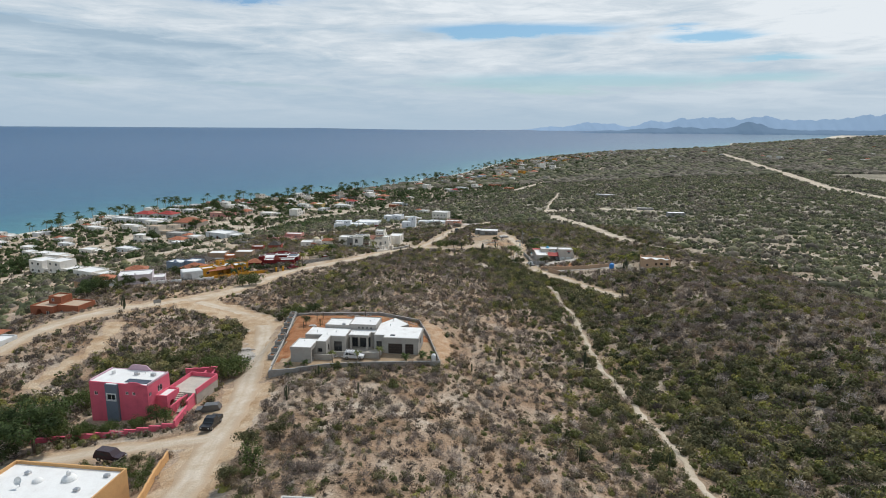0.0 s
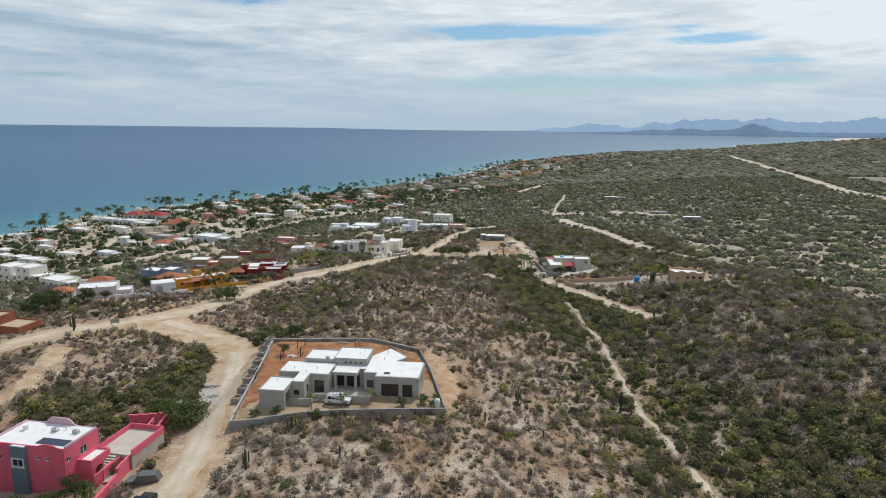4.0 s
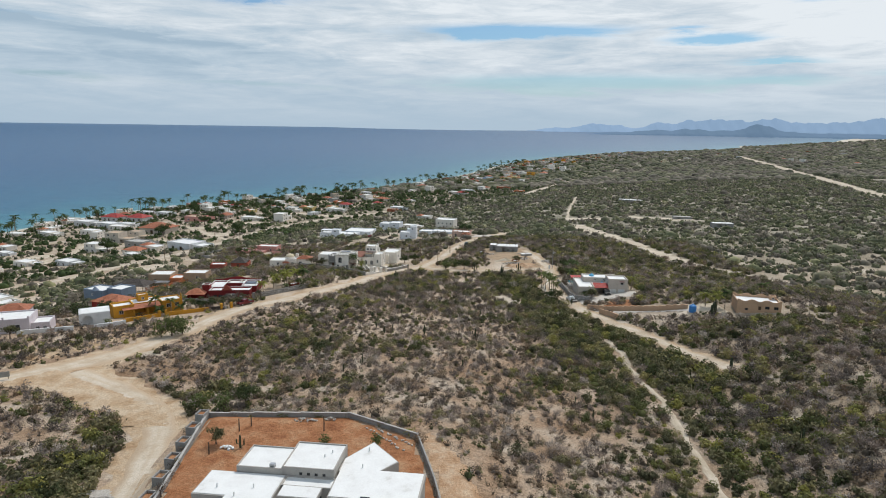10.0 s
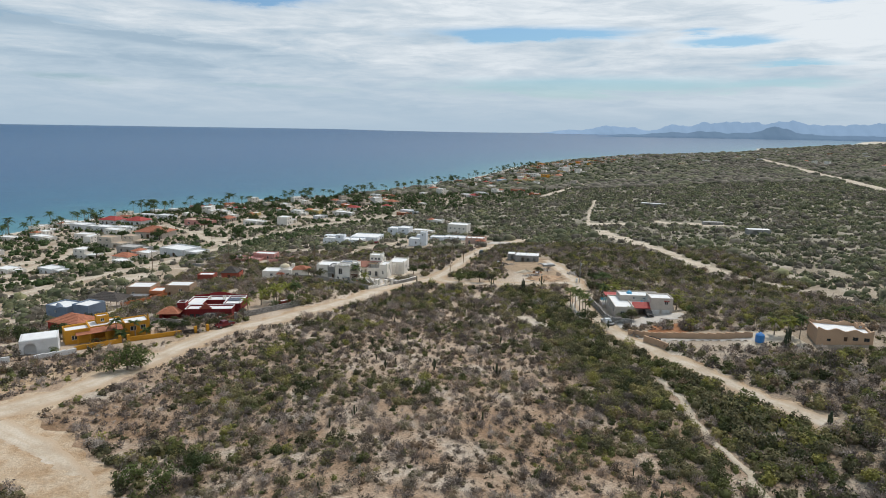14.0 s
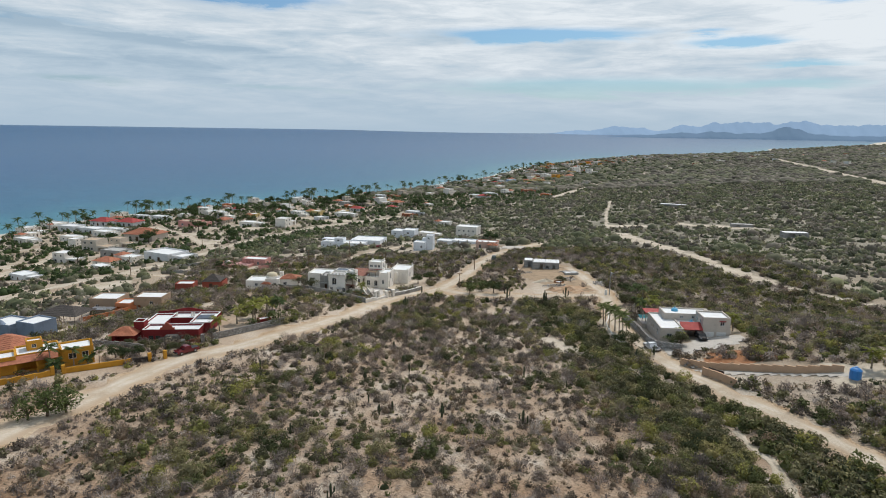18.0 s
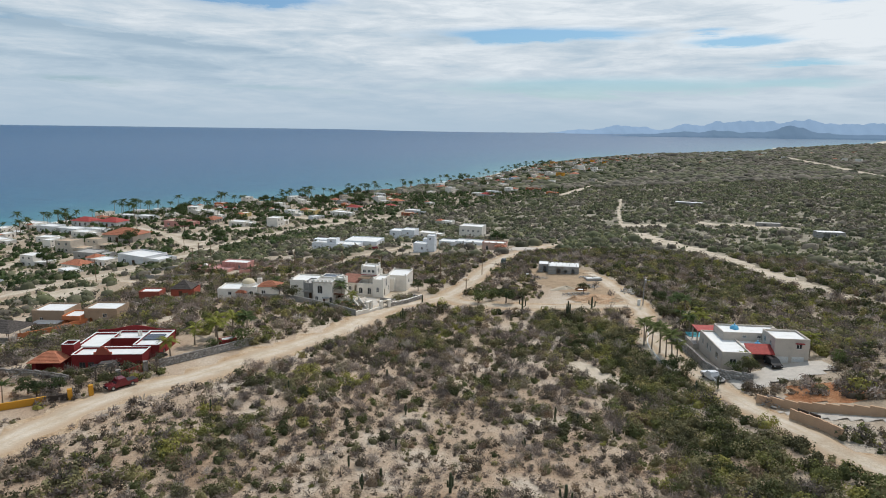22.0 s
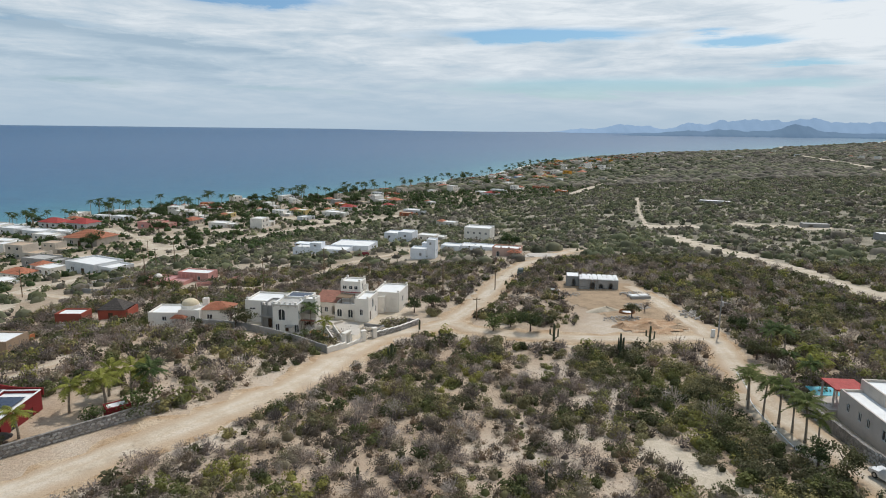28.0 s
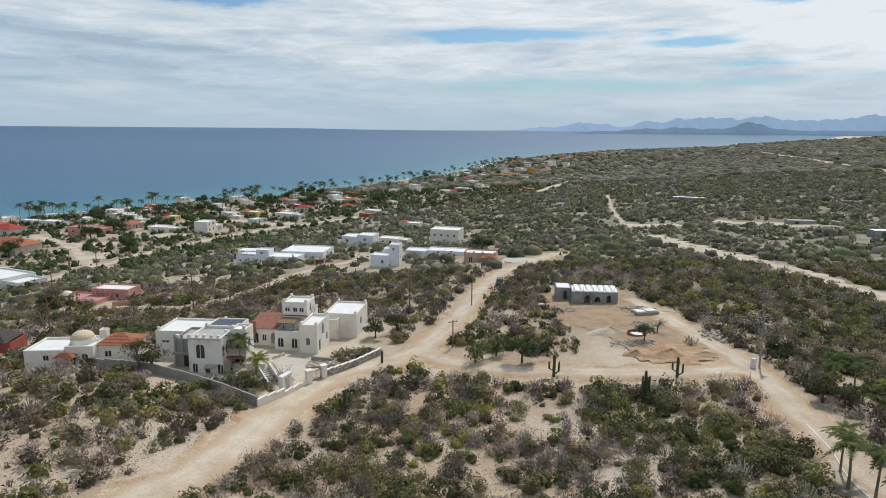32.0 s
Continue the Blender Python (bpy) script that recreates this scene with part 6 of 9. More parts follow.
    for k in range(12):
        part("step", boxes((15.0 + 0.1 * k, 6.3 - 0.42 * (k + 1), -1, 16.6 + 0.1 * k, 6.3 - 0.42 * k, 3.2 - 0.26 * k)), M["paver"], h)
    part("stair_wall", boxes((16.9, 0.6, -1, 17.1, 6.6, 3.0)), PINK, h)
    h.scale = (0.97, 0.97, 0.86)


pink_house()
PADS.append((-58, 118, 11, 8, -10))
patch([(-48.9, 113.5), (-49.8, 126), (-50.9, 135), (-52.4, 134), (-51.4, 125), (-50.8, 114)], "paver", "pale paved ramp between pink walls", 0.5, cell=0.8)
wall_run([(-76, 105.6), (-67.6, 106.0), (-56.8, 105.4), (-47.6, 105.4)], 0.75, 0.25, PINK, "low pink garden wall stepping along the drive", PINK, seg=2.5)
wall_run([(-47.6, 105.4), (-48.6, 113.5)], 1.3, 0.3, PINK, "pink gate wall of the pink house", PINK, seg=2)
wall_run([(-48.6, 113.5), (-49.4, 126), (-50.6, 135.6), (-58, 136)], 2.2, 0.3, PINK, "tall pink retaining wall along the dirt road", PINK, seg=2)
wall_run([(-51.0, 114), (-51.6, 125), (-52.6, 134)], 2.0, 0.25, PINK, "inner pink wall of the ramp", PINK, seg=2)
road([(-38, 96.5), (-45, 97.6), (-52, 98.4), (-60, 98.6), (-70, 96.8), (-86, 93)], 5.8, "road", "pale dirt drive past the pink house")
road([(-38, 96.5), (-45, 97.6), (-52, 98.4), (-60, 98.6), (-70, 96.8), (-86, 93)], 8.6, "verge", "loose tan verge along the drive", lift=0.05, rough=1.6, clear=7.5)
wall_run([(-42.3, 90.6), (-41.6, 85), (-40.2, 78), (-38.6, 62)], 1.2, 0.3, stucco("apricot_stucco", (0.62, 0.36, 0.16)), "apricot garden wall beside the dirt road", seg=2.5)


def ochre_house():
    A = stucco("apricot_stucco", (0.62, 0.36, 0.16))
    h = thing("house", -60.8, 63.2, 21.7, -7, "apricot single-storey house with a white roof and small domes", "house")
    block(h, 0, 0, 16.5, 17.5, 3.4, A, base=4, par=0.45, openings=[("N", 3, 1, 1.6, 1.2, "w"), ("E", 6, 1, 1.5, 1.2, "w"), ("E", 11, 0.2, 1, 2.2, "d")])
    for u, v, r in ((10.2, 14.6, 1.0), (6.4, 13.6, 0.7)):
        part("dome", dome(bmesh.new(), u, v, 2.9, r, r * 0.8), M["roof_white"], h)
    for u, v in ((3.4, 14.8), (14.3, 15.6), (12.6, 12)):
        part("roof_hatch", boxes((u, v, 2.9, u + 0.7, v + 0.6, 3.3), bevel=0.04), M["metal"], h)
    part("dish_stand", tube(bmesh.new(), [(5.0, 12.2, 2.9), (5.0, 12.2, 3.8)], [0.05, 0.05], 6), M["metal"], h)
    part("satellite_dish", tube(bmesh.new(), [(5.0, 12.2, 3.8), (5.0, 12.05, 3.85), (5.0, 11.95, 3.9)], [0.1, 0.4, 0.55], 14, cap=False), M["pvc"], h, "grey satellite dish")
    part("lantern", tube(bmesh.new(), [(10.2, 14.6, 3.6), (10.2, 14.6, 4.1), (10.2, 14.6, 4.3)], [0.3, 0.3, 0.05], 10), M["roof_white"], h)
    n = thing("house", -20.4, 58, 21.6, -4, "pale grey house with white parapet roofs and a dark skylight", "house")
    G2 = stucco("pale_grey_stucco", (0.55, 0.54, 0.51))
    block(n, 0, 0, 4.2, 13.6, 4.0, G2, base=4, openings=[("N", 1, 1, 1.4, 1.2, "w")])
    block(n, 4.22, 0, 6.4, 11.6, 2.6, G2, base=4, roof="roof_grey")
    block(n, 10.64, 0, 6.2, 12.6, 3.6, G2, base=4, openings=[("N", 2, 1, 1.4, 1.2, "w")])


ochre_house()
PADS += [(-52, 70, 12, 12, -6), (-12, 64, 10, 9, -4)]
vehicle("suv", -50.6, 93.0, 168, 4.8, 1.9, 1.75, "p_dark", "dark maroon sport utility vehicle parked on the drive")
vehicle("pickup_truck", -40.0, 99.8, 84, 5.2, 1.9, 1.8, "p_black", "black pickup truck parked on the dirt road", kind="pickup", category="truck")
vehicle("suv", -46.2, 111.8, 8, 4.6, 1.85, 1.7, "p_grey", "dark grey sport utility vehicle beside the pink wall")

# ---- white house with blue domes ----
CREAM = stucco("cream_stucco", (0.56, 0.49, 0.42))


def dome_villa():
    h = thing("villa", 42.2, 278.6, 10.8, -3, "cream two-storey house with white roofs, blue domes and red awnings", "house")
    block(h, 0.0, 0.4, 5.6, 14.2, 3.5, CREAM, base=3, openings=[("S", 1.6, 1.0, 1.3, 1.1, "w"), ("W", 2, 1, 0.8, 1.3, "w"), ("W", 5, 1, 0.8, 1.3, "w"), ("W", 7, 1, 0.8, 1.3, "w"), ("W", 10.5, 1, 1.4, 1.4, "w")])
    block(h, 5.62, 4.2, 5.2, 10.4, 3.4, CREAM, base=3, openings=[("S", 2.0, 0, 2.6, 2.5, "o")])
    block(h, 3.0, 9.2, 12.4, 6.0, 4.9, CREAM, z=0.01, base=2, openings=[("S", 4.0, 3.7, 0.8, 0.6, "w"), ("S", 7.0, 3.7, 0.8, 0.6, "w")])
    block(h, 10.84, 2.6, 6.7, 6.4, 6.0, CREAM, base=3, par=0.4, openings=[("S", 0.5, 0, 2.4, 2.3, "g"), ("S", 3.5, 0, 2.4, 2.3, "g"), ("S", 4.2, 3.9, 1.1, 1.0, "w"), ("W", 1.0, 3.7, 0.9, 1.3, "w"), ("W", 3.8, 3.6, 0.9, 1.3, "w")])
    wa = M["redroof"]
    aw = bmesh.new()
    q = [(5.7, 1.8, 2.9), (10.8, 1.8, 2.9), (10.8, 4.8, 4.05), (5.7, 4.8, 4.05)]
    aw.faces.new([aw.verts.new(p) for p in q])
    aw.faces.new([aw.verts.new((p[0], p[1], p[2] - 0.15)) for p in q[::-1]])
    for k in range(4):
        a, b = q[k], q[(k + 1) % 4]
        aw.faces.new([aw.verts.new(p) for p in ((a[0], a[1], a[2] - 0.15), (b[0], b[1], b[2] - 0.15), b, a)])
    part("awning", aw, wa, h, "red tiled porch roof")
    part("awning", boxes((14.8, 2.1, 5.05, 16.4, 2.58, 5.2)), wa, h, "small red window hood")
    part("pergola_roof", boxes((-0.4, 15.0, 3.0, 4.4, 19.5, 3.18)), wa, h, "flat red shade roof over the terrace")
    for u, v in ((-0.2, 19.2), (4.1, 19.2), (-0.2, 15.8), (2.0, 19.2)):
        part("post", boxes((u, v, -2, u + 0.22, v + 0.22, 3.0)), CREAM, h)
    part("arch", boxes((5.7, 1.9, -1, 6.1, 2.3, 2.8), (10.3, 1.9, -1, 10.7, 2.3, 2.8)), CREAM, h)
    for u, v, z, r in ((6.6, 13.0, 4.5, 0.95), (9.3, 7.0, 3.1, 0.65)):
        d = part("dome", dome(bmesh.new(), u, v, z, r, r), M["bluedome"], h, "sky blue dome")
        part("lantern", tube(bmesh.new(), [(u, v, z + r - 0.05), (u, v, z + r + 0.3)], [0.2, 0.12], 8), M["bluedome"], d)
    part("terrace", boxes((-1.2, 14.7, -2, 6, 21, 0.1)), M["paver"], h)
    part("pool_water", boxes((-0.6, 20.0, 0.1, 3.6, 23.5, 0.16)), M["pool"], h)
    part("chimney", boxes((13.6, 11, 4.5, 14.3, 11.7, 5.6)), CREAM, h)
    for k in range(14):
        part("step", boxes((17.6, 7.8 - 0.35 * (k + 1), -1, 18.8, 7.8 - 0.35 * k, 3.4 - 0.24 * k)), CREAM, h)
    h.scale = (0.94, 0.94, 0.94)


M["redroof"] = material("red_roof_tile", (0.40, 0.06, 0.05), 0.75, size=0.8, vary=0.25, bump=0.4, bump_size=0.15)
M["bluedome"] = plain("sky_blue_paint", (0.10, 0.40, 0.62), 0.5)
dome_villa()
PADS += [(51, 287, 12, 11, -3), (50, 275, 9, 4, 0)]
patch([(41.6, 269.5), (49, 270.5), (60.5, 274), (60.5, 280), (51, 280), (46, 275.5), (42, 274)], "paver", "pale concrete driveway in front of the garages", 0.22)
wall_run([(39.6, 302.5), (40.0, 290), (39.8, 281), (40.6, 275.5), (45, 271.8)], 1.6, 0.4, "stone", "grey rubble stone wall along the dirt road", seg=2.2)
vehicle("pickup_truck", 38.6, 277.2, -76, 4.9, 1.8, 1.65, "p_white", "white pickup truck parked by the stone wall", kind="pickup", category="truck")
vehicle("car", 51.6, 276.6, 90, 4.2, 1.8, 1.5, "p_black", "black car parked in front of the garage")
TAN = stucco("peach_stucco", (0.55, 0.36, 0.23))
wall_run([(42.0, 263.6), (46.5, 259.5), (53, 256.3), (60, 252.5), (67.5, 250)], 1.3, 0.3, TAN, "long curved peach retaining wall beside the drive", seg=2)
wall_run([(44.2, 257.2), (46.2, 253.5), (47.6, 249.5)], 1.5, 0.3, TAN, "curved peach gate wall at the dirt road", seg=1.5)
patch([(43.5, 259.5), (48, 256), (55, 253.2), (62, 250), (68, 247), (68, 249.4), (60, 251.8), (53, 255.4), (46.5, 258.8)], "paver", "pale concrete drive behind the curved wall", 0.2, cell=0.8)
gt = thing("gate", 45.6, 257.8, gz(45.6, 257.8), -50, "dark metal drive gate between peach walls", "gate")
for u in (0.0, 1.7):
    part("gate_leaf", boxes((u, -0.04, 0.15, u + 1.6, 0.04, 1.25)), M["door_dark"], gt)
PADS += [(56, 255, 13, 5, -28)]
patch([(46, 263), (55, 260), (62, 262), (60, 268), (50, 269.5)], "redearth", "disturbed red earth above the curved wall", 0.12)


def adobe_house():
    h = thing("house", 77.4, 241.2, 16.9, -14, "peach adobe house with a wavy parapet and small windows", "house")
    block(h, 0, 0, 11.0, 7.5, 3.5, TAN, base=2.5, openings=[("S", 2.0, 1.0, 0.8, 0.6, "w"), ("S", 5.3, 1.3, 0.7, 1.0, "d"), ("S", 7.0, 1.6, 1.1, 0.8, "w"), ("S", 9.2, 1.6, 1.1, 0.8, "w")], frame="frame_dark", par=0.5)
    wv = bmesh.new()
    for y0 in (0.0, 7.25):
        for k in range(22):
            a, b = k * 0.5, (k + 1) * 0.5
            za, zb = 3.5 + 0.28 + 0.28 * math.cos(a * 1.7), 3.5 + 0.28 + 0.28 * math.cos(b * 1.7)
            c = [wv.verts.new(p) for p in ((a, y0, 3.5), (b, y0, 3.5), (b, y0, zb), (a, y0, za), (a, y0 + 0.25, 3.5), (b, y0 + 0.25, 3.5), (b, y0 + 0.25, zb), (a, y0 + 0.25, za))]
            for f in ((0, 1, 2, 3), (3, 2, 6, 7), (7, 6, 5, 4), (1, 5, 6, 2), (0, 3, 7, 4)):
                wv.faces.new([c[i] for i in f])
    part("parapet_crest", wv, TAN, h)
    block(h, 9.2, 5.2, 1.6, 1.8, 4.1, TAN, base=0, openings=[("S", 0.4, 3.2, 0.7, 0.5, "w")])


adobe_house()
PADS += [(83, 243, 8, 6, -14), (69, 248, 6, 4, 0)]
wt = thing("water_tank", 67.6, 246.6, gz(67.6, 246.6) + 0.1, 0, "bright blue plastic water tank on sandy ground", "tank")
part("body", tube(bmesh.new(), [(0, 0, 0), (0, 0, 1.7), (0, 0, 2.0), (0, 0, 2.2)], [1.0, 1.0, 0.7, 0.3], 18), M["bluetank"], wt)
part("lid", tube(bmesh.new(), [(0, 0, 2.2), (0, 0, 2.32)], [0.32, 0.28], 12), M["bluetank"], wt)
patch([(64, 243), (76, 240), (76, 252), (66, 256)], "sand", "pale sandy yard by the blue tank", 0.15)

# ---- unfinished house and its site ----
def unfinished():
    h = thing("unfinished_house", 19.6, 381.5, 5.8, -8, "unfinished grey block house with a white slab and props", "house")
    B = M["concrete"]
    block(h, 0, 0, 3.4, 5.0, 2.9, B, base=1.5, par=0.05, openings=[("S", 1.6, 0, 1.0, 2.2, "o"), ("W", 2, 1, 1, 1, "o")], pane=False)
    block(h, 3.42, -3.4, 10.3, 6.4, 2.9, B, base=1.5, par=0.05, openings=[("S", 2.8, 0, 1.4, 2.2, "o"), ("S", 5.2, 0.6, 1.2, 1.3, "o"), ("S", 7.8, 0, 1.0, 2.2, "o")], pane=False)
    for u in (3.8, 6.0, 8.2, 10.4, 12.8):
        for v in (-3.2, 2.8):
            part("rebar", tube(bmesh.new(), [(u, v, 2.8), (u + 0.05, v, 3.9)], [0.04, 0.03], 5), M["iron"], h)
    for u in (4.2, 5.6, 7.0, 8.4, 9.8, 11.2, 12.6):
        part("slab_block", boxes((u, -3.3, 2.93, u + 1.1, 2.9, 3.12)), M["roof_white"], h, "white foam slab block")
    for u in (6.4, 7.2, 8.0):
        part("prop", tube(bmesh.new(), [(u, -4.2, -0.3), (u + 0.2, -3.5, 2.9)], [0.06, 0.05], 5), M["wood"], h)


unfinished()
patch([(9, 374), (18, 364), (24, 350), (28, 341), (40, 342), (38, 352), (36, 368), (38, 384), (26, 386), (12, 392)], "yard", "trampled sandy building site", 0.12)
patch([(25, 337), (33, 334.5), (38, 337), (37, 345), (30, 348), (25, 344)], "dug", "orange dug earth on the building site", 0.2)
PADS += [(27, 362, 9, 22, 0), (27, 381, 10, 7, -8), (33, 340, 7, 4, 0)]


def mound(x, y, r, h, mat, label, seed):
    rr = random.Random(seed)
    bm = bmesh.new()
    rings, sides = 7, 22
    last = None
    ph = [rr.uniform(0, 6) for _ in range(4)]
    for i in range(rings):
        t = i / (rings - 1)
        row = []
        for k in range(sides):
            a = 6.28318 * k / sides
            q = r * (1 - t) * (1 + 0.18 * math.sin(2 * a + ph[0]) + 0.10 * math.sin(5 * a + ph[1]))
            row.append(bm.verts.new((q * math.cos(a), q * math.sin(a) * 0.7, h * (t ** 0.8) * (1 + 0.12 * math.sin(3 * a + ph[2])) - 0.3)))
        if last:
            for k in range(sides):
                bm.faces.new((last[k], last[(k + 1) % sides], row[(k + 1) % sides], row[k]))
        last = row
    me = bpy.data.meshes.new("earth_mound")
    bm.to_mesh(me)
    bm.free()
    for p in me.polygons:
        p.use_smooth = True
    me.materials.append(M[mat])
    ob = tagged(new("earth_mound", me), label, "earth mound", "earth mounds")
    ob.location = (x, y, gz(x, y))


mound(31, 339.5, 4.5, 1.5, "dug", "heap of orange excavated earth by the cross road", 1)
mound(36.5, 338.8, 3.2, 1.0, "yard", "low heap of tan earth by the cross road", 2)
mound(25, 355, 4.0, 1.3, "sand", "heap of pale sand on the building site", 3)
mound(33, 366, 3.0, 0.9, "yard", "low spoil heap on the building site", 4)
mound(25.5, 341, 2.6, 1.2, "dug", "small heap of orange earth", 5)
pit = thing("septic_pit", 29.3, 352.5, gz(29.3, 352.5), 0, "round dug pit with white sheet and earth rim", "pit")
part("rim", tube(bmesh.new(), [(0, 0, -0.3), (0, 0, 0.5)], [2.0, 1.7], 18, cap=False), M["redearth"], pit)
part("tarp", boxes((-0.9, -0.9, 0.1, 0.9, 0.9, 0.2)), M["pvc"], pit)
rubble("bags", 15.6, 376.5, 1.6, 1.0, 30, 0.6, 1.1, "pvc", "stack of white wrapped building bags", "bags", 0.3, 8)
rubble("rubble", 43.5, 350, 3.2, 4.5, 140, 0.3, 0.9, "rock", "grey heap of broken concrete rubble", "rubble", 0.2, 9)
rubble("rubble", 27, 347, 4.5, 2.5, 120, 0.2, 0.7, "rock", "scattered stones and debris on the building site", "rubble", 0.15, 21)
rubble("rubble", 18, 372, 4.5, 3.0, 110, 0.2, 0.6, "rock", "scattered debris beside the unfinished house", "rubble", 0.15, 22)
rubble("rubble", 33, 358, 3.0, 3.5, 110, 0.2, 0.7, "rock", "dark heap of site debris", "rubble", 0.15, 23)
rubble("rubble", -38, 334, 5, 3.5, 140, 0.2, 0.7, "rock", "loose stones in the castle courtyard", "rubble", 0.15, 24)
rubble("rubble", -29, 345, 3.5, 3.5, 90, 0.2, 0.6, "rock", "stones stacked by the forecourt wall", "rubble", 0.15, 25)
rubble("rubble", 35.5, 371, 4, 2, 60, 0.3, 0.8, "rock", "pale rubble beside the site road", "rubble", 0.2, 10)
rubble("rocks", 44.5, 263, 2.4, 3.0, 60, 0.3, 0.8, "rock", "pale boulders beside the road", "rocks", 0.1, 12)
rubble("rocks", 33, 268, 2.5, 3.5, 60, 0.3, 0.8, "rock", "loose stones on the road bank", "rocks", 0.1, 13)
vehicle("suv", 8.2, 399, 80, 4.4, 1.8, 1.7, "p_olive", "dark olive sport utility vehicle on the dirt road")
shd = thing("site_shed", 33.4, 365, gz(33.4, 365), 10, "low concrete cistern with pale lids", "cistern")
part("body", boxes((0, 0, -0.5, 5.2, 2.6, 0.8), bevel=0.06), M["concrete"], shd)
part("lid", boxes((0.3, 0.3, 0.81, 2.2, 2.2, 0.95)), M["roof_white"], shd)
part("lid", boxes((2.6, 0.4, 0.81, 4.8, 2.2, 0.95)), M["metal"], shd)
utility_pole(42.4, 332.5, 8.5, "grey concrete power pole with transformer and street light", 1, True)
mb = thing("meter_box", 41.2, 332.2, gz(41.2, 332.2), 0, "white meter cabinet at the foot of the pole", "cabinet")
part("cabinet_body", boxes((-0.35, -0.25, -0.2, 0.35, 0.25, 1.7), bevel=0.03), M["pvc"], mb)
for x, y, h in ((-5.6, 353.5, 5.5), (-14.6, 380, 9), (-36, 385, 9), (-72, 352, 8.5), (-70, 395, 9), (-95, 376, 9), (-120, 420, 9), (-126, 440, 9), (-133, 470, 9), (-150, 400, 9), (-160, 500, 9), (0, 383, 6), (-57, 420, 9)):
    utility_pole(x, y, h)
wr = bmesh.new()
for (ax, ay, ah), (bx, by, bh) in (((-14.6, 380, 9), (-36, 385, 9)), ((-36, 385, 9), (-70, 395, 9)), ((-70, 395, 9), (-120, 420, 9)), ((-14.6, 380, 9), (42.4, 332.5, 8.5)), ((-72, 352, 8.5), (-36, 385, 9))):
    A, B = Vector((ax, ay, gz(ax, ay) + ah - 0.4)), Vector((bx, by, gz(bx, by) + bh - 0.4))
    tube(wr, [A.lerp(B, k / 8) - Vector((0, 0, 1.2 * math.sin(math.pi * k / 8))) for k in range(9)], [0.018] * 9, 4)
me = bpy.data.meshes.new("power_line")
wr.to_mesh(me)
wr.free()
me.materials.append(M["iron"])
tagged(new("power_line", me), "thin black power lines sagging between poles", "cables", kind="stuff")

# ---- white castle-like houses at the road bend ----
WHITE = stucco("off_white_stucco", (0.78, 0.73, 0.655))
BEIGE = stucco("sandy_beige_stucco", (0.55, 0.49, 0.41))
GREYW = stucco("grey_plaster", (0.33, 0.32, 0.30))


M["oldtile"] = material("weathered_brown_tile", (0.33, 0.145, 0.10), 0.85, size=0.8, bump=0.5, bump_size=0.15, vary=0.35)


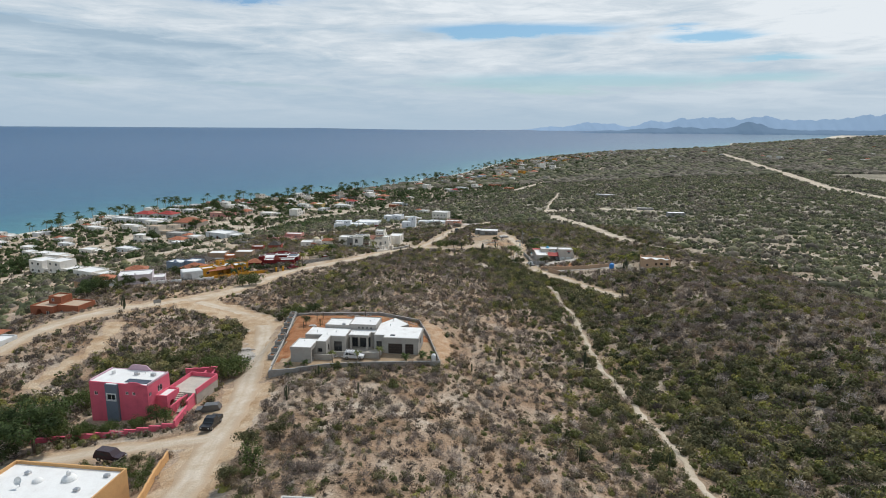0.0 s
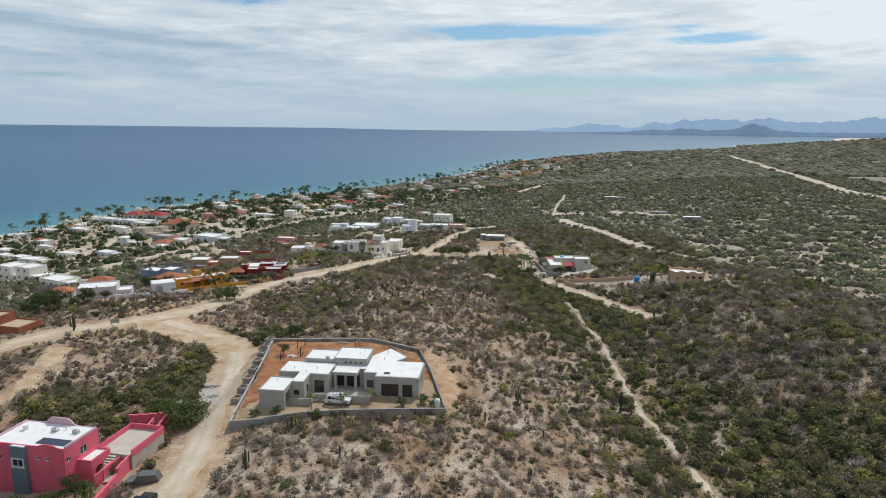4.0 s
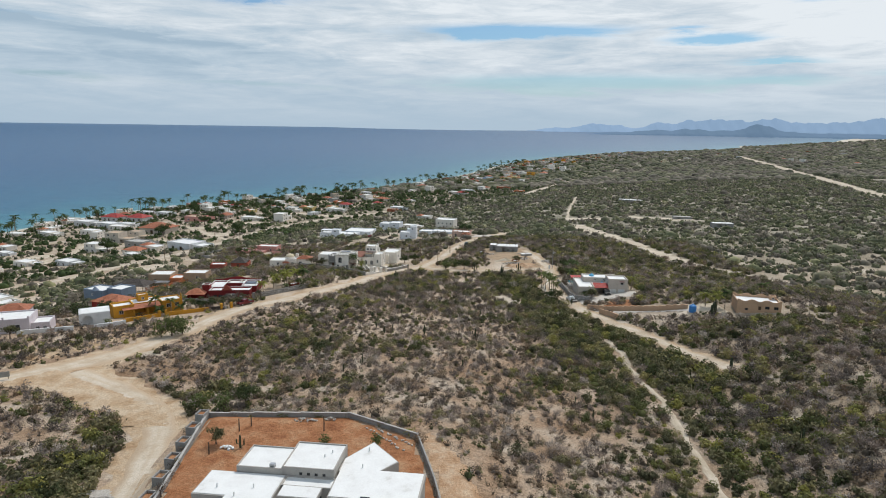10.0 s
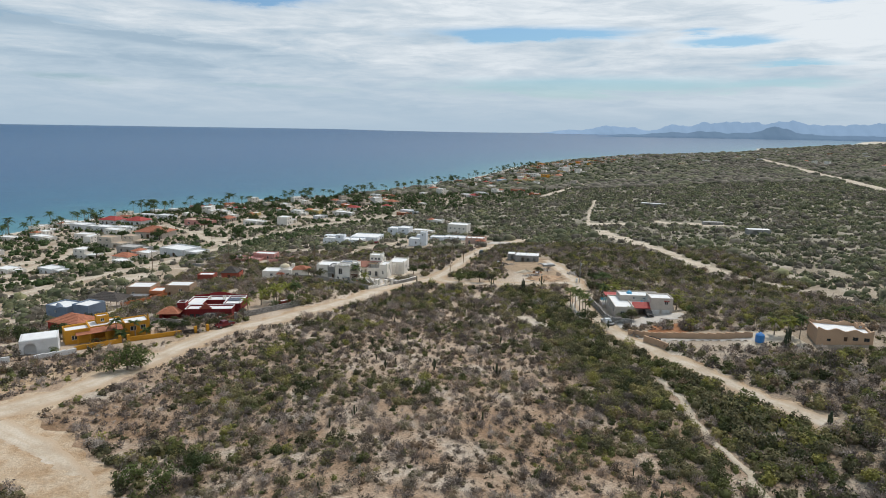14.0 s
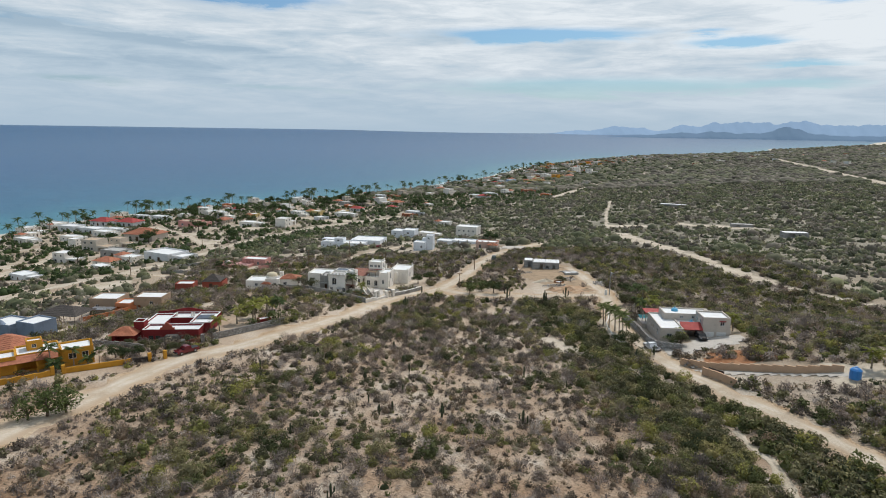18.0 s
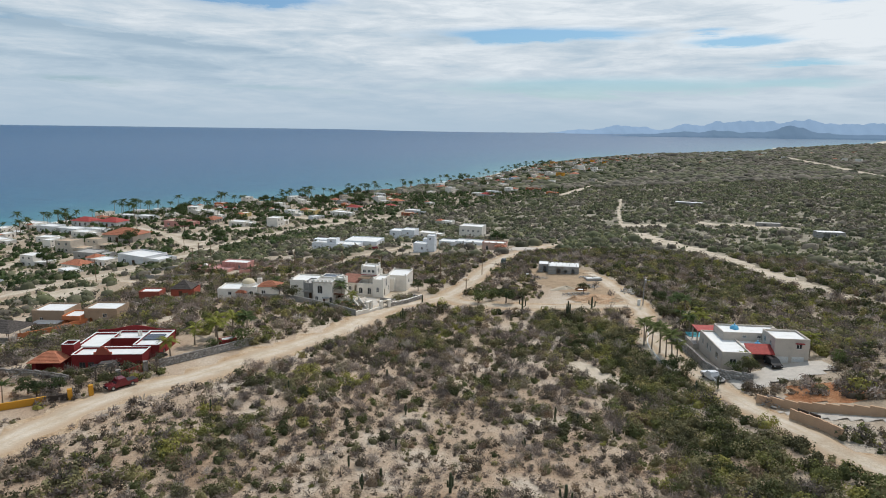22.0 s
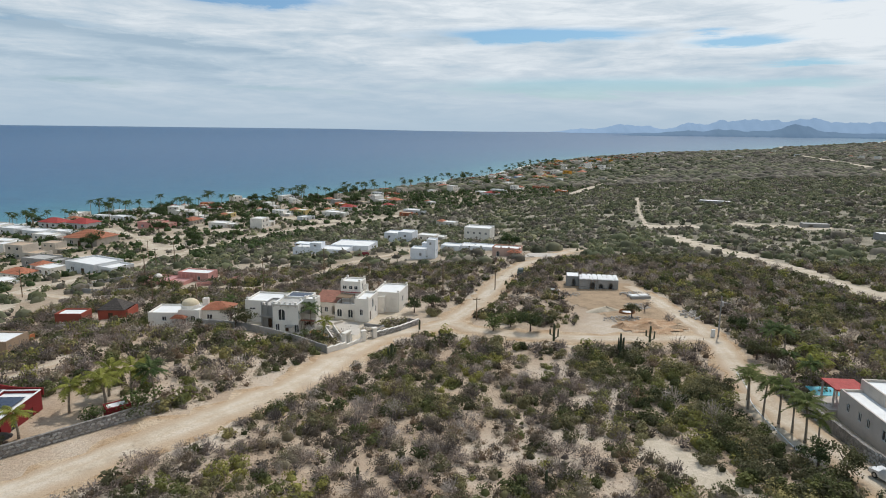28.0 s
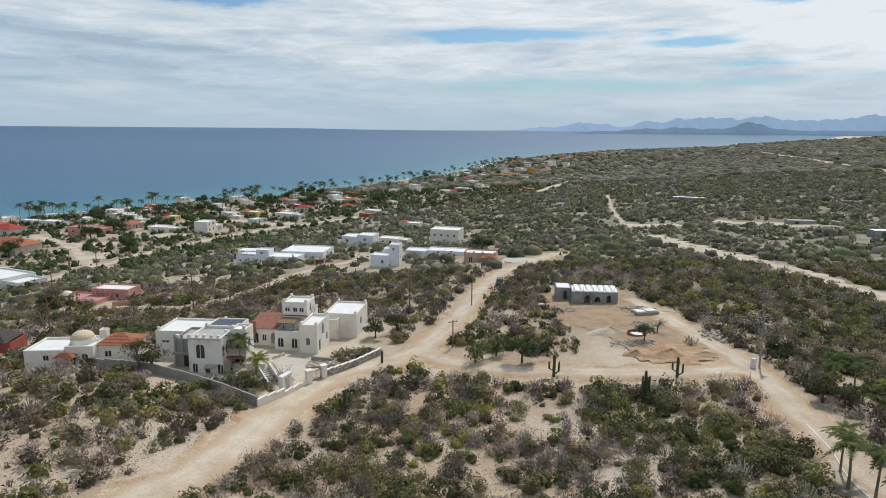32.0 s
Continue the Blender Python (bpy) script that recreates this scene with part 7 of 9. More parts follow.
def west_castle():
    h = thing("villa", -52.4, 335.6, 5.6, -6, "off-white castle-like villa with arched windows and solar panels", "house")
    block(h, 0, 3.0, 4.0, 6.2, 5.2, GREYW, base=4, roof="roof_grey", openings=[("S", 1.4, 0.2, 1.0, 2.1, "d"), ("W", 2, 3, 1, 1, "w")])
    block(h, 3.9, 0, 5.3, 6.6, 6.4, WHITE, base=4, roof="roof_grey", openings=[("S", 1.2, 3.0, 1.5, 2.4, "a"), ("S", 0.5, 0.2, 0.9, 2.0, "w"), ("S", 4.6, 0.2, 1.0, 2.0, "a"), ("S", 2.6, 0.2, 0.8, 1.8, "d"), ("E", 0.6, 3.0, 1.0, 1.9, "a"), ("E", 2.1, 3.2, 1.0, 1.9, "a"), ("E", 3.6, 3.4, 1.0, 1.9, "a"), ("E", 0.8, 0.2, 1.2, 2.1, "o")], trim="roof_white")
    block(h, 9.22, 4.0, 2.6, 3.2, 6.8, WHITE, base=4, openings=[("S", 0.7, 3.4, 1.1, 1.4, "o"), ("S", 0.6, 0.0, 1.2, 2.2, "o"), ("E", 0.8, 3.4, 1.2, 1.4, "w")])
    block(h, -6.2, 8.4, 9.4, 7.6, 4.6, WHITE, base=4, openings=[("W", 2, 2, 1.2, 1, "w"), ("S", 1, 2.4, 1.4, 0.5, "w")])
    block(h, 3.3, 6.7, 5.6, 6.0, 5.9, WHITE, base=4)
    solar_on(h, 3.6, 7.0, 5.75, 5, 3)
    for u, v, z in ((3.95, 0.05, 6.4), (8.6, 0.05, 6.4), (6.3, 0.05, 6.4), (5.1, 0.05, 6.4), (7.5, 0.05, 6.4), (3.95, 6.0, 6.4), (8.6, 3.0, 6.4), (9.3, 4.1, 6.8), (11.2, 4.1, 6.8), (0.2, 3.2, 5.2), (-6, 8.6, 4.6), (3.0, 15.6, 4.6)):
        part("merlon", boxes((u, v, z, u + 0.5, v + 0.5, z + 0.55), bevel=0.08), WHITE, h)
    part("porch_roof", boxes((7.0, -1.6, 2.0, 8.6, 0.0, 2.12)), M["metal"], h, "pale blue sheet porch roof")
    part("porch_post", boxes((7.05, -1.5, -1.5, 7.15, -1.4, 2.0), (8.45, -1.5, -1.5, 8.55, -1.4, 2.0)), WHITE, h)
    for k in range(12):
        part("step", boxes((10.6 + 0.38 * k, 1.0 - 0.20 * k, -3, 11.0 + 0.38 * k, 2.8 - 0.20 * k, 1.6 - 0.19 * k)), M["paver"], h)
    part("stair_wall", boxes((10.4, 2.9, -3, 15.2, 3.1, 1.4)), WHITE, h)
    part("round_terrace", tube(bmesh.new(), [(12.2, -1.5, -3), (12.2, -1.5, 0.2)], [2.0, 2.0], 18), BEIGE, h)
    # unplastered corner bay with bare columns, tiled awnings and the upper balcony
    for u in (0.1, 1.3, 2.5, 3.5):
        part("bare_column", boxes((u, 2.7, -2, u + 0.28, 2.98, 5.9)), GREYW, h)
    part("bare_slab", boxes((-0.1, 2.2, 2.7, 4.0, 2.98, 2.95)), GREYW, h)
    part("balcony_slab", boxes((9.22, 2.4, 2.9, 12.4, 3.98, 3.1)), WHITE, h)
    part("balcony_rail", boxes((9.22, 2.4, 3.1, 12.4, 2.52, 4.0), (12.28, 2.52, 3.1, 12.4, 3.98, 4.0)), BEIGE, h)
    for u in (9.3, 12.1):
        part("balcony_post", boxes((u, 2.4, -2, u + 0.25, 2.65, 2.9)), WHITE, h)
    part("awning", boxes((9.3, 1.6, 2.55, 12.2, 2.38, 2.7)), M["oldtile"], h, "brown tiled awning")
    for u in (4.0, 5.6, 7.2, 8.8):
        part("cornice_block", boxes((u, -0.1, 5.9, u + 0.3, -0.01, 6.15)), BEIGE, h)
    part("cornice", boxes((3.85, -0.09, 6.15, 9.25, -0.01, 6.4)), BEIGE, h)


def east_castle():
    h = thing("villa", -42.0, 352.5, 3.9, -8, "white three-storey castle-like villa with a red tile roof", "house")
    block(h, 2.6, 5.5, 5.0, 4.6, 7.9, WHITE, base=4, openings=[("S", 0.5, 5.9, 1.0, 0.9, "w"), ("S", 2.1, 5.9, 0.9, 0.9, "w"), ("S", 3.4, 5.9, 0.9, 0.9, "w"), ("E", 1.5, 5.6, 1.0, 1.6, "a")])
    part("tower_band", boxes((2.5, 5.38, 5.1, 7.7, 5.49, 5.3)), M["redroof"], h, "red tile band")
    block(h, -3.2, 3.2, 6.0, 5.8, 3.2, WHITE, base=4, roof=None, openings=[("S", 0.6, 0, 1.1, 2.2, "a"), ("S", 2.4, 0.6, 0.9, 1.3, "a"), ("S", 4.2, 0, 1.4, 2.3, "o")])
    for k in range(8):
        bm = bmesh.new()
        y0, y1 = 2.8 + 0.82 * k, 2.8 + 0.82 * (k + 1) + 0.05
        z0, z1 = 3.1 + 0.16 * k, 3.1 + 0.16 * (k + 1)
        bm.faces.new([bm.verts.new(p) for p in ((-3.5, y0, z0 + 0.07), (3.0, y0, z0 + 0.07), (3.0, y1, z1 + 0.07), (-3.5, y1, z1 + 0.07))])
        bm.faces.new([bm.verts.new(p) for p in ((-3.5, y0, z0), (3.0, y0, z0), (3.0, y0, z0 + 0.07), (-3.5, y0, z0 + 0.07))])
        part("tile_course", bm, M["oldtile"], h)
    part("chimney", boxes((-2.6, 2.4, 1.0, -1.9, 3.1, 4.6)), M["oldtile"], h)
    block(h, 2.82, 0.6, 5.2, 4.88, 3.6, WHITE, base=4, par=0.9, openings=[("S", 0.5, 0.4, 1.2, 1.9, "a"), ("S", 3.2, 0.3, 1.2, 2.0, "a"), ("E", 1, 1, 0.8, 1.3, "a")])
    part("pergola", boxes((3.0, 0.8, 5.0, 6.6, 4.6, 5.1)), M["wood"], h)
    for u, v in ((3.1, 0.9), (6.4, 0.9), (3.1, 4.4), (6.4, 4.4)):
        part("pergola_post", boxes((u, v, 2.7, u + 0.12, v + 0.12, 5.0)), M["wood"], h)
    block(h, 8.04, -0.6, 3.4, 7.6, 5.4, WHITE, base=4, par=0.5, openings=[("E", 1.0, 0.1, 1.0, 2.1, "d"), ("E", 2.9, 2.6, 1.3, 2.2, "a"), ("E", 5.4, 0.8, 1.1, 1.5, "a"), ("S", 1.2, 1.4, 0.8, 1.5, "a")])
    block(h, 9.0, 12.0, 6.6, 9.5, 4.0, WHITE, base=4, openings=[("S", 1, 1, 1.2, 1.2, "w"), ("E", 3, 0.9, 1.4, 1.4, "w")])
    block(h, 7.7, 10.2, 4.4, 1.78, 3.2, WHITE, base=4)
    for u, v, z in ((2.7, 5.6, 7.9), (7.0, 5.6, 7.9), (2.7, 9.6, 7.9), (7.0, 9.6, 7.9), (8.1, -0.5, 5.4), (10.9, -0.5, 5.4), (10.9, 6.4, 5.4), (9.1, 21, 4.0), (15, 21, 4.0), (15, 12.2, 4.0)):
        part("merlon", boxes((u, v, z, u + 0.5, v + 0.5, z + 0.5), bevel=0.08), WHITE, h)
    for k in range(12):
        part("step", boxes((7.62, 5.6 + 0.3 * k, 3.4, 8.5, 5.9 + 0.3 * k, 4.0 + 0.24 * k)), WHITE, h)
    part("round_pool", tube(bmesh.new(), [(-0.5, -2.2, -3), (-0.5, -2.2, 0.0)], [2.6, 2.6], 24), GREYW, h)
    part("pool_water", tube(bmesh.new(), [(-0.5, -2.2, 0.0), (-0.5, -2.2, 0.04)], [2.3, 2.3], 24), M["pool"], h)


west_castle()
east_castle()
patch([(-60, 338), (-34, 322), (-22, 346), (-24, 362), (-44, 362), (-60, 350)], "sand", "sandy castle courtyard with rubble and beams", 0.15)
PADS += [(-44, 345, 15, 14, 30), (-28, 362, 10, 12, 0), (-55, 349, 8, 7, 0)]
wall_run([(-66.5, 339), (-57, 335.8), (-49, 331.6), (-40, 326), (-34.2, 321.8)], 1.5, 0.25, "concrete", "long grey block wall below the castle villa", seg=3)
wall_run([(-34.2, 321.8), (-31.6, 327)], 1.0, 0.3, WHITE, "short white wall at the castle corner", WHITE, seg=2)
wall_run([(-31.6, 327), (-29.4, 333)], 0.6, 0.3, WHITE, "low white wall beside the castle gate", WHITE, seg=2)
wall_run([(-27.2, 337), (-23, 343.5), (-19.2, 350.8)], 1.2, 0.35, "stone", "rubble stone wall by the castle forecourt", WHITE, seg=2)
wall_run([(-19.2, 350.8), (-21.5, 352.6), (-26, 350)], 0.9, 0.3, "stone", "return of the stone forecourt wall", seg=2)
patch([(-47, 333.5), (-38, 328), (-33.5, 330), (-30.5, 340), (-33, 349), (-42, 350), (-46, 343)], "paver", "pale dusty court paving with builders' spoil", 0.26, cell=1.0)
wall_run([(-31.1, 346.2), (-26.5, 345.0), (-27.7, 340.1)], 0.9, 0.25, "concrete", "low unfinished block wall in the forecourt", seg=1.5)
wall_run([(-60.9, 348.6), (-57, 362), (-52.6, 373.6), (-45.4, 372)], 1.1, 0.22, BEIGE, "beige plastered back wall of the castle plot", seg=3)
wall_run([(-45.2, 349), (-42.5, 345.2), (-38, 344.6), (-36.4, 348.2)], 0.7, 0.25, BEIGE, "low curved beige wall round the pool court", seg=1.2)
po = thing("gate_portal", -32.2, 327.4, gz(-32.2, 327.4), 66, "white plastered gate portal with a flat lintel", "portal")
for u in (0.0, 1.7):
    part("pier", boxes((u, -0.4, -0.6, u + 0.6, 0.4, 2.5), bevel=0.05), WHITE, po)
part("lintel", boxes((-0.1, -0.45, 2.51, 2.4, 0.45, 2.9), bevel=0.05), WHITE, po)
sr = thing("garden_stair", -36.4, 334.0, gz(-34.5, 331), -52, "pale concrete garden stair between white side walls", "stair")
for k in range(9):
    part("step", boxes((0.45 * k, -0.8, -1.2, 0.45 * k + 0.46, 0.8, 1.7 - 0.19 * k)), M["paver"], sr)
for v in (-1.05, 0.81):
    sb_ = bmesh.new()
    prof = ((-0.1, -1.2), (4.3, -1.2), (4.3, 0.75), (0.3, 2.4), (-0.1, 2.4))
    fr, bk = [sb_.verts.new((u, v, z)) for u, z in prof], [sb_.verts.new((u, v + 0.24, z)) for u, z in prof]
    sb_.faces.new(fr)
    sb_.faces.new(bk[::-1])
    for k in range(5):
        sb_.faces.new((fr[(k + 1) % 5], fr[k], bk[k], bk[(k + 1) % 5]))
    part("side_wall", sb_, WHITE, sr)
for x, y, r_ in ((-39.1, 333.0, 1.5), (-36.9, 331.2, 1.0)):
    pl = thing("round_planter", x, y, gz(x, y), 0, "round beige plastered planter with soil", "planter", "court planters")
    part("planter_wall", tube(bmesh.new(), [(0, 0, -0.8), (0, 0, 1.1)], [r_, r_], 20), BEIGE, pl)
    part("soil", tube(bmesh.new(), [(0, 0, 1.1), (0, 0, 1.14)], [r_ * 0.85, r_ * 0.85], 20), M["redearth"], pl)
for x, y in ((-29.2, 333.4), (-27.4, 336.6), (-31.4, 329.5)):
    p = thing("gate_pillar", x, y, gz(x, y), 35, "white plastered gate pillar with a cap", "pillar", "gate pillars")
    part("shaft", boxes((-0.45, -0.45, -0.5, 0.45, 0.45, 2.2), bevel=0.05), WHITE, p)
    part("cap", boxes((-0.55, -0.55, 2.21, 0.55, 0.55, 2.4), bevel=0.05), WHITE, p)
gt = thing("gate", -29, 334, gz(-29, 334), 60, "dark iron courtyard gate", "gate")
for k in range(14):
    part("bar", boxes((0.2 + 0.2 * k, -0.02, 0.1, 0.24 + 0.2 * k, 0.02, 1.7)), M["iron"], gt)
part("rail", boxes((0.15, -0.03, 0.15, 2.95, 0.03, 0.22), (0.15, -0.03, 1.6, 2.95, 0.03, 1.67)), M["iron"], gt)
for k, (x, y, a) in enumerate(((-35, 335, 120), (-34, 337, 118), (-33, 333, 125), (-36, 338, 105), (-31, 341, 20))):
    b = thing("timber_stack", x, y, gz(x, y) + 0.2, a, "pale timber beams piled in the courtyard", "timber", "timber beams")
    for j in range(4):
        part("beam", boxes((0, 0.3 * j, 0.0, 6 - 0.4 * j, 0.3 * j + 0.2, 0.22 + 0.1 * (j % 2))), M["sand"], b)


def dome_house():
    h = thing("house", -77.8, 340.2, 5.2, 2, "low white house with a cream dome and tile-roofed porch", "house")
    block(h, 0, 0, 6.5, 7, 2.9, WHITE, base=3, openings=[("W", 2, 1, 1, 1, "w"), ("S", 3, 1, 1, 1, "w")])
    block(h, 6.52, 0.4, 4.6, 6, 3.4, WHITE, base=3, openings=[("S", 0.6, 0, 1.0, 2.0, "d"), ("S", 2.6, 0.9, 1.1, 1.2, "a")])
    part("drum", tube(bmesh.new(), [(8.0, 3.6, 3.0), (8.0, 3.6, 3.9)], [2.0, 2.0], 20), WHITE, h)
    part("dome", dome(bmesh.new(), 8.0, 3.6, 3.9, 1.9, 1.3), stucco("cream_dome", (0.62, 0.52, 0.36)), h, "cream plaster dome")
    hip_roof(h, 5.6, -1.6, 3.0, 1.6, 2.0, 0.7, 0.15)
    block(h, 11.14, 2.0, 6.0, 5, 3.2, WHITE, base=3, roof=None, openings=[("S", 1, 0.9, 1.2, 1.1, "w")])
    hip_roof(h, 11.14, 2.0, 6.0, 5, 3.1, 1.3)
    block(h, 10.2, 5.0, 1.2, 1.2, 4.8, WHITE, base=0, z=0.01)


dome_house()
PADS += [(-70, 344, 11, 5, 2)]


# ---- maroon house below the road ----
MAROON = stucco("deep_red_stucco", (0.20, 0.025, 0.025))


def maroon_house():
    h = thing("house", -78.9, 273.6, 8.7, 6, "deep red house with white roofs, an arched portal and solar panels", "house")
    block(h, 0, 0, 14.5, 4.6, 3.6, MAROON, base=3, openings=[("S", 5.6, 0, 1.7, 2.5, "o"), ("S", 1.4, 0.9, 1.3, 1.2, "w"), ("S", 3.2, 0.9, 1.3, 1.2, "w"), ("S", 8.6, 0.9, 1.3, 1.2, "w"), ("S", 11, 0.9, 1.3, 1.2, "w")], frame="frame_dark", trim="roof_white")
    block(h, 10.6, 4.62, 5.6, 9.5, 3.9, MAROON, base=3, openings=[("E", 2, 0.9, 1.4, 1.3, "w"), ("E", 6, 0.2, 1.2, 2.2, "d")], frame="frame_dark", trim="roof_white")
    block(h, -1.6, 4.62, 5.4, 9.0, 3.7, MAROON, base=3, frame="frame_dark", trim="roof_white")
    block(h, 3.82, 9.4, 6.76, 5.2, 3.8, MAROON, base=3, trim="roof_white")
    block(h, -3.0, 2.0, 2.6, 2.6, 5.0, MAROON, base=3, par=1.0, trim="roof_white")
    part("courtyard_floor", boxes((3.82, 4.62, -2, 10.58, 9.38, 0.1)), M["paver"], h)
    cr = bmesh.new()
    pts = [(4.6, 3.6), (8.3, 3.6), (8.3, 4.1), (7.8, 4.1), (7.5, 4.7), (7.0, 4.9), (6.75, 5.3), (6.15, 5.3), (5.9, 4.9), (5.4, 4.7), (5.1, 4.1), (4.6, 4.1)]
    f, b = [cr.verts.new((u, -0.12, v)) for u, v in pts], [cr.verts.new((u, 0.2, v)) for u, v in pts]
    cr.faces.new(f)
    cr.faces.new(b[::-1])
    for k in range(len(pts)):
        j = (k + 1) % len(pts)
        cr.faces.new((f[j], f[k], b[k], b[j]))
    part("portal_crest", cr, stucco("brick_red_stucco", (0.34, 0.09, 0.06)), h, "curved brick-red portal crest")
    crest = [(-1.6 + 17.8 * k / 24, 4.0 + 0.9 * math.exp(-((-1.6 + 17.8 * k / 24 - 7) / 4.0) ** 2)) for k in range(25)]
    cb = bmesh.new()
    ring = [[cb.verts.new((u, v, z)) for u, z in [(crest[0][0], 3.0)] + crest + [(crest[-1][0], 3.0)]] for v in (14.62, 14.85)]
    cb.faces.new(ring[0])
    cb.faces.new(ring[1][::-1])
    for k in range(len(ring[0])):
        j = (k + 1) % len(ring[0])
        cb.faces.new((ring[0][j], ring[0][k], ring[1][k], ring[1][j]))
    part("back_crest", cb, MAROON, h)
    solar_on(h, 11.0, 8.6, 3.75, 4, 2)
    block(h, -7.6, -1.0, 5.6, 4.4, 2.6, MAROON, base=3, roof=None, openings=[("S", 0.8, 0, 3.6, 2.2, "o")])
    hip_roof(h, -7.8, -1.2, 6.0, 4.8, 2.6, 1.5, 0.5)
    for u in (4.6, 8.8, 9.4):
        part("chimney_pot", tube(bmesh.new(), [(u, 12, 3.4), (u, 12, 4.5)], [0.25, 0.2], 10), WHITE, h)
    part("terrace", boxes((16.3, 1.5, -3, 24.5, 12, 0.15)), M["paver"], h, "pale pool terrace")
    part("pool_water", boxes((18.2, 4.0, 0.15, 22.5, 9.0, 0.2)), M["pool"], h)
    for u, v in ((17.2, 3.2),):
        um = part("parasol", tube(bmesh.new(), [(u, v, 0), (u, v, 2.2), (u, v, 2.21), (u, v, 2.9)], [0.05, 0.05, 1.3, 0.05], 12), M["thatch"], h, "thatched parasol")
    return h


maroon_house().scale = (0.88, 0.95, 0.98)
PADS += [(-71, 283, 13, 10, 6), (-56, 282, 8, 8, 30)]
shed = thing("pump_shed", -54.6, 284.2, gz(-54.6, 284.2), 42, "small red pump house with a white roof", "shed")
block(shed, 0, 0, 3.0, 2.0, 1.9, MAROON, base=1, par=0.1)
wall_run([(-62.4, 273.6), (-58.5, 277.8), (-54, 283), (-49.8, 288.6)], 1.5, 0.4, "stone", "rubble stone wall along the dirt road", seg=2)
wall_run([(-92, 272.6), (-84, 270.5), (-75.4, 267)], 1.0, 0.3, "stone", "low stone garden wall below the red house", seg=2.5)
gt = thing("gate", -66.2, 267.5, gz(-66.2, 267.5), 58, "dark red iron drive gate", "gate")
for k in range(16):
    part("bar", boxes((0.25 * k, -0.02, 0.1, 0.25 * k + 0.06, 0.02, 1.5)), M["redroof"], gt)
part("rail", boxes((0, -0.03, 0.1, 4.0, 0.03, 0.18), (0, -0.03, 1.4, 4.0, 0.03, 1.48)), M["redroof"], gt)
for x, y in ((-66.4, 267.0), (-63.8, 271.4)):
    p = thing("gate_pillar", x, y, gz(x, y), 30, "stone gate pillar at the drive", "pillar", "gate pillars")
    part("shaft", boxes((-0.4, -0.4, -0.5, 0.4, 0.4, 2.0), bevel=0.04), M["stone"], p)
vehicle("pickup_truck", -65.6, 261.6, 52, 5.0, 1.9, 1.65, "p_maroon", "maroon pickup truck parked at the drive", kind="pickup", category="truck")
vehicle("car", -74.5, 272.2, 10, 4.5, 1.8, 1.45, "p_grey", "grey car parked in front of the red house")

# ---- ochre house, white house and walls along the main road ----
OCHRE = stucco("ochre_stucco", (0.55, 0.27, 0.035))


def ochre_villa():
    h = thing("house", -95.5, 245.6, 11.0, 38, "ochre yellow house with white roofs and tiled porch", "house")
    block(h, 0, 0, 5.4, 5.0, 3.5, OCHRE, base=3, openings=[("S", 1.4, 1, 1.2, 1.1, "w")], par=0.5)
    block(h, 5.42, 1.2, 7.6, 6.2, 3.3, OCHRE, base=3, openings=[("S", 0.8, 0, 2.4, 2.3, "o"), ("S", 4.6, 0, 2.2, 2.3, "o")])
    block(h, 13.04, 0.4, 5.8, 5.4, 3.1, OCHRE, base=3, openings=[("S", 1.2, 0.9, 1.4, 1.2, "w"), ("S", 3.6, 0.9, 1.2, 1.2, "w")])
    block(h, 7.4, 4.0, 2.8, 2.6, 4.9, OCHRE, base=0, z=0.01, openings=[("S", 0.9, 3.4, 0.8, 0.8, "w")])
    for k in range(5):
        bm = bmesh.new()
        y0, y1, z0, z1 = -1.4 + 0.52 * k, -0.86 + 0.52 * k, 2.3 + 0.14 * k, 2.44 + 0.14 * k
        bm.faces.new([bm.verts.new(p) for p in ((2.2, y0, z0 + 0.06), (12.4, y0, z0 + 0.06), (12.4, y1, z1 + 0.06), (2.2, y1, z1 + 0.06))])
        bm.faces.new([bm.verts.new(p) for p in ((2.2, y0, z0), (12.4, y0, z0), (12.4, y0, z0 + 0.06), (2.2, y0, z0 + 0.06))])
        part("tile_course", bm, M["tile"], h)
    for u in (2.4, 5.0, 8.6, 12.0):
        part("porch_post", boxes((u, -1.2, -1.5, u + 0.3, -0.9, 2.3)), OCHRE, h)
    part("crest", tube(bmesh.new(), [(18.5, 0.6, 3.1), (18.5, 0.6, 4.6)], [0.3, 0.15], 10), OCHRE, h)


ochre_villa()
PADS += [(-90, 252, 12, 6, 38), (-80, 250, 8, 4, 38)]
wall_run([(-90.2, 240.6), (-84.2, 248.2)], 0.95, 0.3, OCHRE, "ochre yellow garden wall along the road", seg=2.5)
wall_run([(-82.4, 250.0), (-72.6, 256.8)], 1.1, 0.3, OCHRE, "long ochre yellow garden wall along the road", seg=2.5)
for x, y in ((-84, 248.6), (-82.6, 249.8), (-69.6, 258.3), (-67.2, 260.1)):
    p = thing("gate_pillar", x, y, gz(x, y), 38, "ochre gate pillar", "pillar", "gate pillars")
    part("shaft", boxes((-0.35, -0.35, -0.5, 0.35, 0.35, 1.8), bevel=0.04), OCHRE, p)
lg = thing("gate", -72.4, 257, gz(-72.4, 257), 25, "dark low drive gate beside the ochre wall", "gate")
part("gate_leaf", boxes((0, -0.05, 0.1, 3.2, 0.05, 1.0)), M["door_dark"], lg)
part("side_leaf", boxes((3.3, -0.05, 0.1, 4.6, 0.05, 0.8)), M["metal"], lg)
PALE = stucco("white_plaster", (0.66, 0.66, 0.65))


